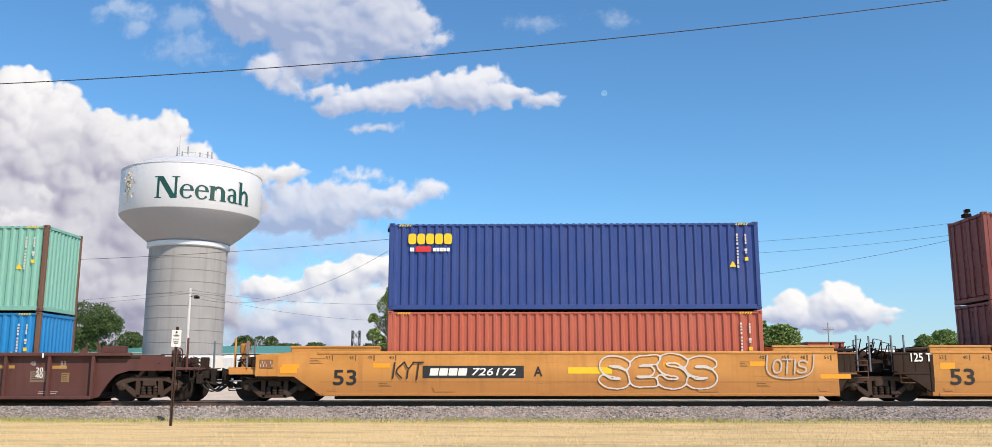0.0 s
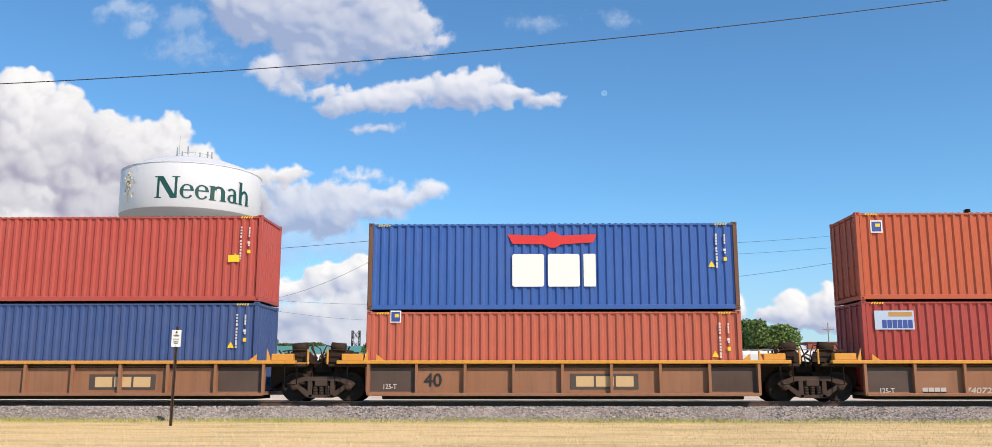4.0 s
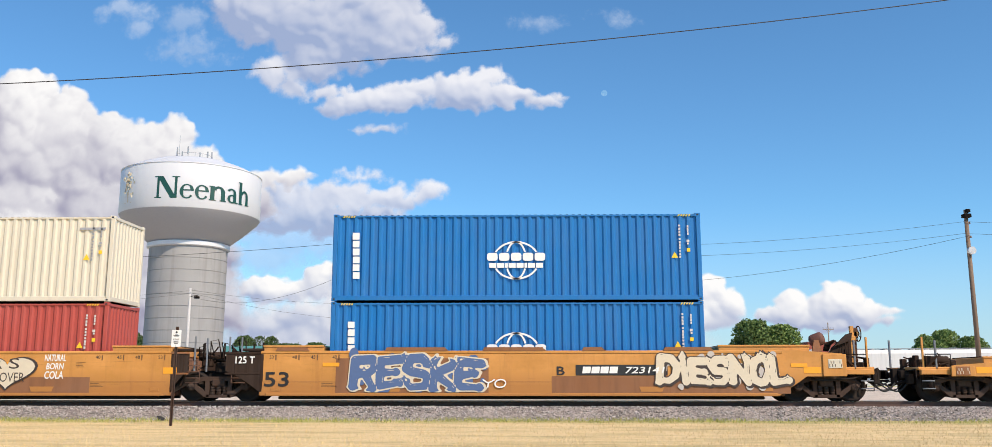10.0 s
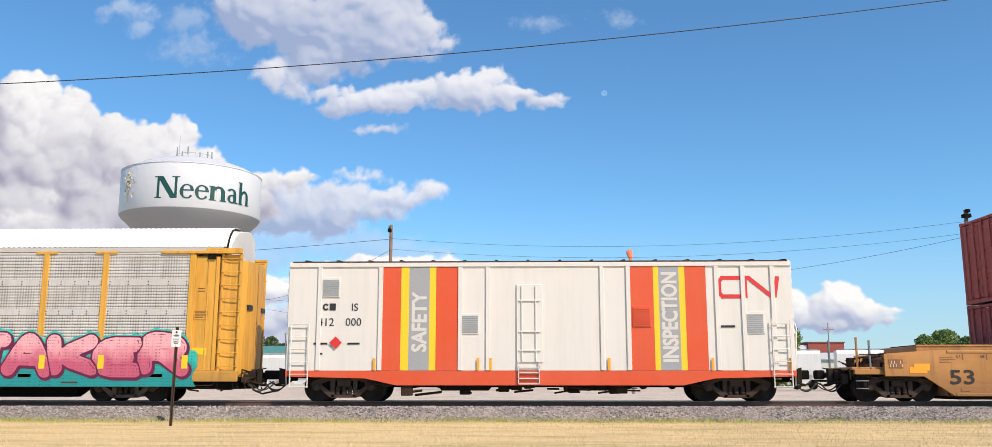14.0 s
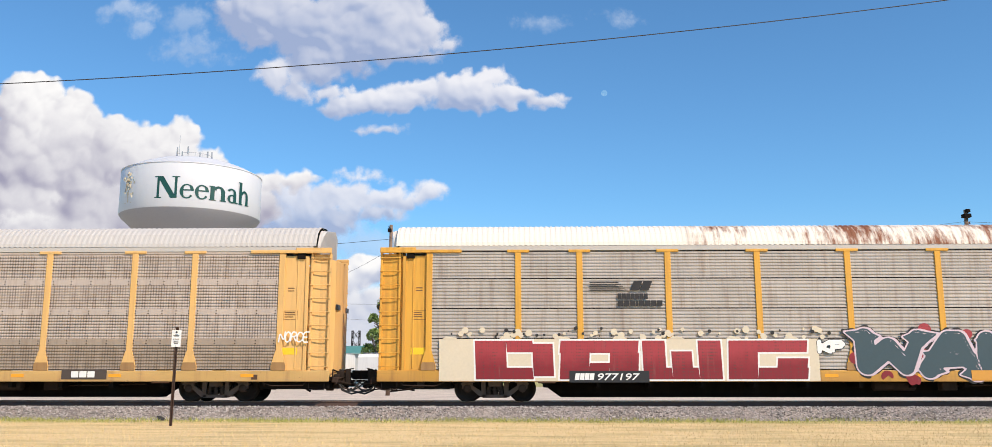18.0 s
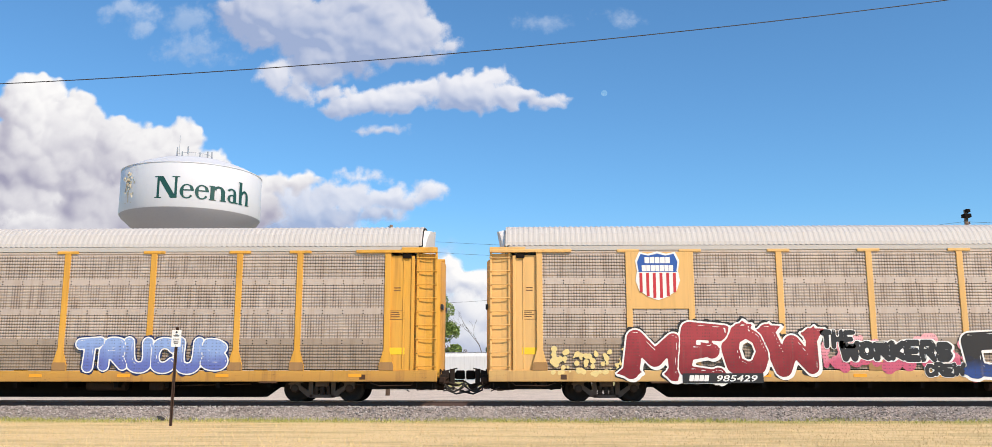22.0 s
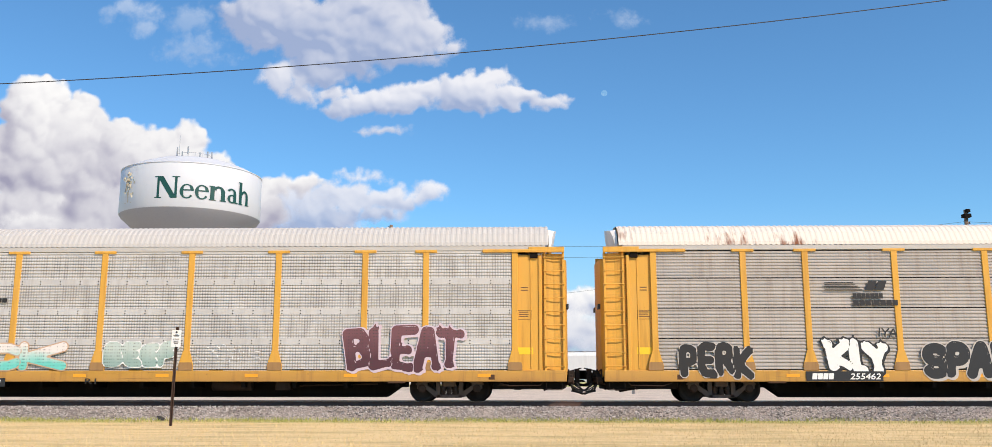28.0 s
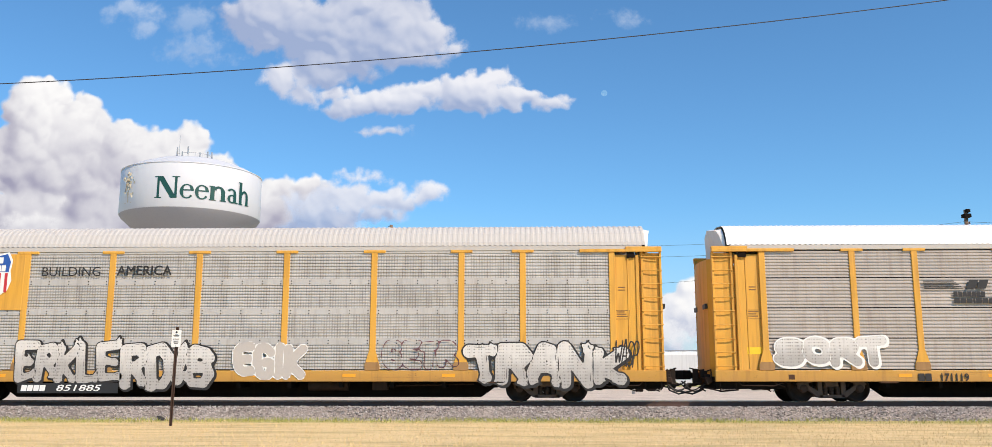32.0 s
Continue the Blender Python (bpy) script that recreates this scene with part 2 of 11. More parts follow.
def ballast():
    bm = bmesh.new()
    xs = np.arange(-150, 150.1, 0.6)
    prof = [(27.95, -0.60), (28.15, -0.53), (28.5, -0.33), (28.85, -0.19), (29.3, -0.165), (30.53, -0.165), (31.8, -0.165), (32.3, -0.22), (33.2, -0.62)]
    grid = []
    for x in xs:
        grid.append([bm.verts.new((x, y + 0.07 * noise.noise((x * 0.9, y, 0)), z + 0.035 * noise.noise((x * 1.7, y * 3, 5)))) for y, z in prof])
    for i in range(len(xs) - 1):
        for j in range(len(prof) - 1):
            bm.faces.new((grid[i][j], grid[i + 1][j], grid[i + 1][j + 1], grid[i][j + 1])).smooth = True
    b = part("ballast", bm, BALLAST)
    tagged(b, "bed of grey crushed stone under the track", "ballast", kind="structure")


def stone_clutter():
    rng = random.Random(4)
    verts, faces = [], []
    for _ in range(15000):
        x = rng.uniform(-26, 24)
        y = 27.9 + 1.5 * rng.random() ** 1.1
        z = float(np.interp(y, [27.95, 28.15, 28.5, 28.85, 29.4], [-0.56, -0.53, -0.33, -0.19, -0.165]))
        s = rng.uniform(0.018, 0.048)
        k = len(verts)
        for dx, dy, dz in ((1, 0, 0), (-1, 0, 0), (0, 1, 0), (0, -1, 0), (0, 0, 1), (0, 0, -1)):
            verts.append((x + s * (dx + rng.uniform(-.45, .45)), y + s * (dy + rng.uniform(-.45, .45)), z + s * (0.8 * dz + rng.uniform(-.3, .3)) + 0.01))
        faces += [(k + a, k + b, k + c) for a, b, c in ((0, 2, 4), (2, 1, 4), (1, 3, 4), (3, 0, 4), (2, 0, 5), (1, 2, 5), (3, 1, 5), (0, 3, 5))]
    me = bpy.data.meshes.new("ballast_stones")
    me.from_pydata(verts, [], faces)
    m, n, l, b = nodes_of("loose ballast stones")
    geo = n.new("ShaderNodeNewGeometry")
    c = mix(n, l, geo.outputs["Random Per Island"], (0.16, 0.14, 0.125), (0.51, 0.465, 0.43))
    l.new(c, b.inputs["Base Color"])
    b.inputs["Roughness"].default_value = 0.9
    o = put("ballast_stones", me, m)
    tagged(o, "loose grey ballast stones beside the rails", "stones", kind="stuff")


def grass_blades():
    rng = random.Random(9)
    for name, count, y0, y1, lo, hi, hmax, label in (
            ("green_grass", 13000, 26.4, 28.25, (0.20, 0.23, 0.045), (0.50, 0.48, 0.14), 0.15, "fringe of green grass and weeds along the ballast"),
            ("dry_grass", 30000, 15.5, 28.0, (0.58, 0.44, 0.215), (0.74, 0.57, 0.295), 0.055, "short dry straw-coloured grass blades")):
        verts, faces = [], []
        for _ in range(count):
            y = rng.uniform(y0, y1)
            if name == "green_grass":
                y = y1 - (y1 - y0) * rng.random() ** 1.6
            x = rng.uniform(-0.62 * y - 1, 0.58 * y + 1)
            if name == "green_grass" and noise.noise((x * 0.35, y * 0.6, 3)) + rng.uniform(-.3, .3) < -0.02:
                continue
            z = float(np.interp(y, [10, 18, 24, 28.4], [-0.66, GRASS_Z - 0.03, GRASS_Z, GRASS_Z]))
            h, w, a = hmax * rng.uniform(0.3, 1.0), rng.uniform(0.006, 0.014), rng.uniform(0, 6.28)
            lx, ly = rng.uniform(-.6, .6) * h, rng.uniform(-.6, .6) * h
            k = len(verts)
            verts += [(x - w * math.cos(a), y - w * math.sin(a), z - 0.01), (x + w * math.cos(a), y + w * math.sin(a), z - 0.01), (x + lx, y + ly, z + h)]
            faces.append((k, k + 1, k + 2))
        me = bpy.data.meshes.new(name)
        me.from_pydata(verts, [], faces)
        m, n, l, b = nodes_of(name.replace("_", " ") + " blades")
        geo = n.new("ShaderNodeNewGeometry")
        l.new(mix(n, l, geo.outputs["Random Per Island"], lo, hi), b.inputs["Base Color"])
        b.inputs["Roughness"].default_value = 0.85
        tagged(put(name, me, m), label, "grass", kind="stuff")


def rails():
    rail_side = paint("rusty brown rail", (0.105, 0.058, 0.044), rough=0.8, dirt=0.5, rust=0.12)
    prof = [(-0.07, -0.172), (0.07, -0.172), (0.07, -0.16), (0.012, -0.14), (0.012, -0.045), (0.036, -0.03), (0.036, -0.004), (0.028, 0.0),
            (-0.028, 0.0), (-0.036, -0.004), (-0.036, -0.03), (-0.012, -0.045), (-0.012, -0.14), (-0.07, -0.16)]
    shine = plain("polished rail head", (0.5, 0.48, 0.46), rough=0.25, metal=0.9)
    for y in (TRACK_Y - 0.753, TRACK_Y + 0.753):
        bm = bmesh.new()
        sweep(bm, prof, -320, 320)
        r = part("rail", bm, rail_side, None, m=pose(0, y, 0))
        tagged(r, "rust-brown steel rail with a polished head", "rail", "rails of the track", "structure")
        bm = bmesh.new()
        box(bm, -320, 320, -0.024, 0.024, 0.0, 0.003)
        part("rail_head", bm, shine, r, "polished running surface")
    tie = thing("sleepers", "dark creosoted timber sleepers half buried in stone", "sleepers", kind="structure")
    wood = paint("creosoted timber", (0.03, 0.022, 0.018), rough=0.9, dirt=0.5, dirt_col=(0.09, 0.075, 0.062))
    me = shared("sleeper", lambda bm: cbox(bm, -0.115, 0.115, -1.3, 1.3, -0.33, -0.155, 0.015))
    for i in range(-45, 46):
        put("sleeper", me, wood, tie, m=pose(i * 0.52, TRACK_Y, 0, 0, 0, random.uniform(-1, 1)))


ground()
ballast()
stone_clutter()
grass_blades()
rails()


def yard_road():
    bm = bmesh.new()
    xs = [-260, -120, -40, 0, 40, 120, 260]
    a = [bm.verts.new((x, 35.5 + 0.8 * noise.noise((x * .05, 0, 0)), YARD_Z + 0.02)) for x in xs]
    b = [bm.verts.new((x, 168 + 4 * noise.noise((x * .05, 9, 0)), YARD_Z + 0.02)) for x in xs]
    for i in range(len(xs) - 1):
        bm.faces.new((a[i], a[i + 1], b[i + 1], b[i]))
    tagged(part("yard_road", bm, YARD), "pale dusty gravel road beyond the track", "road", kind="structure")


yard_road()


# ---------------------------------------------------------------- sign, poles, wires
def sign_post():
    s = thing("trackside_sign", "rusty steel post carrying a small white notice plate", "sign", m=pose(-9.40, 24.4, GRASS_Z, 0, 0.6, 0))
    bm = bmesh.new()
    prism(bm, [(-0.035, -0.1), (0.035, -0.1), (0.035, 2.66), (-0.035, 2.66)], 0.02, 0.03)
    for x in (-0.035, 0.028):
        box(bm, x, x + 0.008, -0.02, 0.02, -0.1, 2.66)
    part("post", bm, paint("rusty post", (0.07, 0.04, 0.028), rough=0.85, rust=0.2), s, "rust-brown channel post")
    bm = bmesh.new()
    cbox(bm, -0.13, 0.13, -0.032, -0.024, 2.11, 2.57, 0.003)
    plate = part("plate", bm, paint("white sign plate", (0.80, 0.80, 0.77), dirt=0.1, rust=0.02), s, "white notice plate with small dark lettering")
    bm = bmesh.new()
    rod(bm, (0, -0.036, 2.51), (0, -0.033, 2.51), 0.028, 12)
    for z, w, h in ((2.455, 0.09, 0.012), (2.425, 0.16, 0.016), (2.40, 0.12, 0.010), (2.325, 0.15, 0.012), (2.30, 0.17, 0.012), (2.245, 0.13, 0.026), (2.205, 0.11, 0.014)):
        box(bm, -w / 2, w / 2, -0.036, -0.0325, z - h / 2, z + h / 2)
    part("lettering", bm, BLACK, plate)
    bm = bmesh.new()
    rod(bm, (0, -0.04, 2.54), (0, -0.03, 2.54), 0.008, 6)
    part("bolt", bm, STEEL_DARK, s)
    bm = bmesh.new()
    rod(bm, (0, -0.04, 2.14), (0, -0.03, 2.14), 0.008, 6)
    part("bolt", bm, STEEL_DARK, s)
    # a dark scrap of rubber lying at the foot of the stones
    bm = bmesh.new()
    bmesh.ops.create_icosphere(bm, subdivisions=2, radius=0.12)
    for v in bm.verts:
        v.co *= 1 + 0.5 * noise.noise(v.co * 9)
        v.co.z *= 0.55
        v.co.x *= 1.3
    o = part("rubber_scrap", bm, RUBBER, m=pose(-11.06, 27.9, GRASS_Z + 0.06, 0, 20, 0))
    tagged(o, "crumpled black scrap of rubber on the stones", "debris")


sign_post()
WOOD = paint("weathered pole timber", (0.20, 0.135, 0.09), rough=0.85, dirt=0.5, dirt_col=(0.07, 0.05, 0.04), rust=0.0)
WIRE = plain("dark wire", (0.03, 0.03, 0.033), rough=0.6)


def wire(name, p0, p1, sag, r, label, steps=24, group="overhead wires"):
    cu = bpy.data.curves.new(name, "CURVE")
    cu.dimensions, cu.bevel_depth, cu.bevel_resolution = "3D", r, 1
    sp = cu.splines.new("POLY")
    sp.points.add(steps)
    for i in range(steps + 1):
        f = i / steps
        p = Vector(p0).lerp(Vector(p1), f)
        sp.points[i].co = (p.x, p.y, p.z - sag * 4 * f * (1 - f), 1)
    ob = bpy.data.objects.new(name, cu)
    me = bpy.data.meshes.new_from_object(ob)
    bpy.data.objects.remove(ob)
    me.materials.clear()
    return tagged(put(name, me, WIRE), label, "wire", group)


def pole(x, y, top, r, label):
    p = thing("utility_pole", label, "utility pole", "utility poles", m=pose(x, y, YARD_Z))
    bm = bmesh.new()
    rod(bm, (0, 0, -0.5), (0, 0, top), r, 12, r * 0.72)
    part("shaft", bm, WOOD, p)
    for z in (top - 0.95, top - 1.9):
        bm = bmesh.new()
        rod(bm, (0, -r, z), (0, -r - 0.22, z), 0.025, 6)
        lathe_b = bmesh.new()
        lathe(lathe_b, [(0.02, -0.08), (0.06, -0.06), (0.04, 0.0), (0.06, 0.05), (0.02, 0.09)], 8)
        add(bm, lathe_b, pose(0, -r - 0.24, z))
        part("insulator", bm, plain("brown glazed insulator", (0.16, 0.10, 0.07), rough=0.3), p)
    return p


p1 = pole(-9.62, 66, 12.2 - YARD_Z, 0.17, "tall weathered timber utility pole with a lamp bracket")
bm = bmesh.new()
cbox(bm, -0.22, 0.05, -0.3, 0.0, 12.05, 12.3, 0.02)
rod(bm, (0, 0, 12.3), (-0.15, -0.3, 12.45), 0.03, 6)
part("lamp_head", bm, STEEL_DARK, p1, "small dark flood lamp")
p2 = pole(30.0, 60, 12.0 - YARD_Z, 0.17, "tall timber utility pole with flood lamps and a round meter")
bm = bmesh.new()
cbox(bm, -0.28, 0.22, -0.35, 0.1, 11.85, 12.1, 0.03)
cbox(bm, -0.1, 0.2, -0.3, 0.1, 12.2, 12.42, 0.03)
rod(bm, (0, 0, 11.3), (0, 0, 12.4), 0.05, 8)
part("flood_lamp", bm, STEEL_DARK, p2, "pair of dark flood lamps")
bm = bmesh.new()
rod(bm, (0.02, -0.18, 9.6), (0.02, -0.42, 9.6), 0.26, 16)
part("drum", bm, plain("pale galvanised drum", (0.55, 0.55, 0.55), rough=0.45, metal=0.4), p2, "round pale grey drum")

lp = thing("street_pole", "slender pale concrete street pole before the water tower", "utility pole", "utility poles", m=pose(-35.35, 95, YARD_Z))
bm = bmesh.new()
rod(bm, (0, 0, -0.4), (0, 0, 10.9), 0.19, 10, 0.13)
part("shaft", bm, plain("pale grey pole", (0.50, 0.49, 0.47), rough=0.8), lp)
bm = bmesh.new()
rod(bm, (0, 0, 10.0), (0.9, -0.2, 10.1), 0.04, 6)
cbox(bm, 0.55, 1.1, -0.35, -0.05, 9.75, 10.0, 0.04)
part("arm", bm, STEEL_DARK, lp)

wire("overhead_wire", (-44.0, 20, 8.27), (44.0, 20, 15.93), 3.733, 0.011, "thin black cable strung overhead across the sky", 60)
pole(-44.0, 20.4, 9.22 - YARD_Z, 0.17, "timber utility pole that carries a single cable")
pole(44.0, 20.4, 16.88 - YARD_Z, 0.19, "tall timber utility pole that carries a single cable")
for z, dz, r in ((11.15, 1.3, 0.010), (10.35, 0.9, 0.010)):
    wire("pole_wire", (-9.62, 65.8, z), (30.0, 59.8, z + 0.05), 1.1, r, "thin wire sagging between the timber poles")
    wire("pole_wire", (30.0, 59.8, z), (80, 52, z), 1.0, r, "thin wire sagging between the timber poles")
wire("pole_wire", (-9.62, 65.8, 11.1), (-80, 78, 12.1), 1.3, 0.017, "thin wire sagging between the timber poles")
wire("guy_wire", (-9.62, 65.8, 10.3), (-35.3, 94.8, 9.6), 2.0, 0.012, "thin wire sagging from pole to pole")
wire("service_wire", (30.0, 59.8, 10.2), (9.2, 75, 8.6), 0.6, 0.012, "thin wire running to the windsock pole")
wire("service_wire", (9.2, 75, 8.6), (-35.3, 94.8, 10.3), 1.6, 0.012, "thin wire sagging from pole to pole")
wire("service_wire", (-35.3, 94.8, 10.2), (-110, 92, 8.4), 1.4, 0.012, "thin wire sagging from pole to pole")
wire("service_wire", (-35.3, 94.8, 9.9), (-110, 92, 7.6), 1.6, 0.012, "thin wire sagging from pole to pole")
wire("service_wire", (-35.3, 94.8, 10.0), (-9.6, 110, 8.2), 1.2, 0.012, "thin wire sagging from pole to pole")


def windsock():
    w = thing("windsock", "limp orange windsock on a slender grey pole", "windsock", m=pose(9.30, 75, YARD_Z))
    bm = bmesh.new()
    rod(bm, (0, 0, -0.4), (0, 0, 8.9), 0.13, 10, 0.10)
    rod(bm, (0, 0, 8.9), (-0.1, 0, 12.0), 0.035, 8)
    part("pole", bm, plain("grey painted pole", (0.42, 0.43, 0.44), rough=0.6), w)
    bm = bmesh.new()
    rings = []
    for i, (x, z, r) in enumerate(((-0.08, 11.95, 0.22), (-0.06, 11.75, 0.25), (0.02, 11.45, 0.21), (0.06, 11.2, 0.16), (0.08, 11.05, 0.12))):
        rings.append([bm.verts.new((x + r * math.cos(a) * 1.0, r * 0.6 * math.sin(a), z + 0.12 * math.cos(a))) for a in np.linspace(0, 2 * math.pi, 13)[:-1]])
    for j in range(4):
        for i in range(12):
            bm.faces.new((rings[j][i], rings[j][(i + 1) % 12], rings[j + 1][(i + 1) % 12], rings[j + 1][i])).smooth = True
    part("sock", bm, plain("sun-bleached orange cloth", (0.80, 0.25, 0.13), rough=0.9, vary=0.3), w, "faded orange cloth sock")
    bm = bmesh.new()
    cbox(bm, -0.55, -0.25, -0.2, 0.1, 8.15, 8.35, 0.03)
    rod(bm, (0, 0, 8.5), (-0.4, 0, 8.3), 0.025, 6)
    part("lamp", bm, STEEL_DARK, w)


windsock()


# ---------------------------------------------------------------- water tower
def water_tower():
    cx, cy = -48.95, 130.0
    t = thing("water_tower", "white water tower bowl on a broad grey concrete stem", "water tower", m=pose(cx, cy, YARD_Z, 0, 0, 0))
    z = -YARD_Z
    conc, n, l, b = nodes_of("grey cast concrete in rings")
    f = noise_of(n, l, 0.35, detail=7, rand=False)
    g = noise_of(n, l, 0.8, stretch=(1.5, 1.5, 0.12), detail=6, rand=False)
    c = mix(n, l, f, (0.26, 0.26, 0.255), (0.36, 0.36, 0.35))
    c = mix(n, l, ramp(n, l, g, 0.5, 0.9), c, (0.22, 0.21, 0.20))
    l.new(c, b.inputs["Base Color"])
    b.inputs["Roughness"].default_value = 0.9
    bump(n, l, b, f, 0.2, 0.05)
    zs = [-0.5 + z] + [19.7 + z - 1.72 * k for k in range(11, -1, -1)]
    for a, bb in zip(zs, zs[1:]):
        bm = bmesh.new()
        lathe(bm, [(5.46, a), (5.47, a + 0.05), (5.52, a + 0.07), (5.52, bb - 0.01), (5.46, bb)], 160, smooth=False)
        part("stem_ring", bm, conc, t)
    white = paint("white tank paint", (0.62, 0.64, 0.66), rough=0.4, dirt=0.12, rust=0.0, dirt_col=(0.45, 0.44, 0.42), fade=0.1)
    bm = bmesh.new()
    lathe(bm, [(5.52, 19.7 + z), (5.72, 19.75 + z), (5.86, 19.85 + z), (5.86, 20.4 + z), (5.6, 20.5 + z)], 160, smooth=False)
    part("collar", bm, white, t, "white ring beam under the bowl")
    # the cone's grey base colour paints in the shade under the bowl
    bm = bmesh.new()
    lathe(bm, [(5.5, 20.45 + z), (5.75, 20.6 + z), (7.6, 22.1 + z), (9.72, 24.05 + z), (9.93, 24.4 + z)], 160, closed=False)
    part("bowl_underside", bm, paint("tank underside with painted shade", (0.33, 0.335, 0.35), rough=0.5, dirt=0.1, rust=0.0, fade=0.1), t, "cone beneath the tank, its shade painted grey")
    bm = bmesh.new()
    lathe(bm, [(9.93, 24.4 + z), (10.0, 24.5 + z), (10.0, 30.65 + z), (9.95, 30.75 + z)], 160, closed=False)
    part("tank_wall", bm, white, t)
    bm = bmesh.new()
    lathe(bm, [(9.98, 30.7 + z), (10.06, 30.72 + z), (10.06, 30.84 + z), (9.8, 30.9 + z), (8.2, 31.75 + z), (6.0, 32.6 + z), (4.0, 33.1 + z), (1.8, 33.4 + z), (0.02, 33.45 + z)], 160, closed=False)
    part("tank_roof", bm, white, t, "shallow white domed roof")
    # railing and aerials on the crown
    bm = bmesh.new()
    for i in range(16):
        a = i * math.pi / 8
        rod(bm, (2.6 * math.cos(a), 2.6 * math.sin(a), 32.8 + z), (2.6 * math.cos(a), 2.6 * math.sin(a), 34.0 + z), 0.03, 6)
        b2 = a + math.pi / 8
        for h in (33.4, 34.0):
            rod(bm, (2.6 * math.cos(a), 2.6 * math.sin(a), h + z), (2.6 * math.cos(b2), 2.6 * math.sin(b2), h + z), 0.025, 6)
    galv = plain("galvanised steel", (0.42, 0.43, 0.44), rough=0.5, metal=0.5)
    part("railing", bm, galv, t, "galvanised roof railing")
    for x, y, h in ((-1.9, -1.8, 34.9), (-2.5, 0.4, 37.4), (0.0, -2.6, 34.8), (-0.9, -2.4, 34.1), (1.6, -2.0, 34.0), (2.4, -1.0, 34.4), (2.6, 0.2, 34.6)):
        bm = bmesh.new()
        rod(bm, (x, y, 32.7 + z), (x, y, h + z), 0.05 if h < 36 else 0.03, 6)
        if h < 36:
            cbox(bm, x - 0.11, x + 0.11, y - 0.12, y - 0.04, h - 1.1 + z, h + 0.1 + z, 0.02)
        part("aerial", bm, galv, t)
    # the town's name, bent round the tank
    green = mark_paint("dark green", (0.004, 0.062, 0.050))

    def bend(me, mid, zc, r=10.03):
        for v in me.vertices:
            a = mid + v.co.x / r
            k = r - v.co.y
            v.co = (k * math.sin(a), -k * math.cos(a), zc + v.co.z)
        me.update()
        return me
    facing = math.atan2(48.95, 130.0)      # towards the road
    put("town_name", bend(serif_name(3.1, 13.7), facing + 0.165, 27.15 + z), green, t, "dark green serif lettering of the town's name")
    # tree emblem, pale gold
    bm = bmesh.new()
    rng = random.Random(3)
    for i in range(60):
        u, w = rng.gauss(0, 0.55), rng.gauss(0.5, 0.8)
        q = bmesh.ops.create_circle(bm, cap_ends=True, segments=6, radius=rng.uniform(0.12, 0.26))
        bmesh.ops.transform(bm, matrix=pose(u, 0, w, 90, 0, rng.uniform(0, 360)), verts=q["verts"])
    box(bm, -0.12, 0.12, -0.005, 0.005, -2.2, 0.2)
    box(bm, -0.9, 0.9, -0.005, 0.005, -2.3, -2.2)
    me = mesh_of("emblem", bm)
    put("emblem", bend(me, facing - 1.02, 27.6 + z, 10.02), mark_paint("faded gold", (0.50, 0.45, 0.33)), t, "faded gold tree emblem")


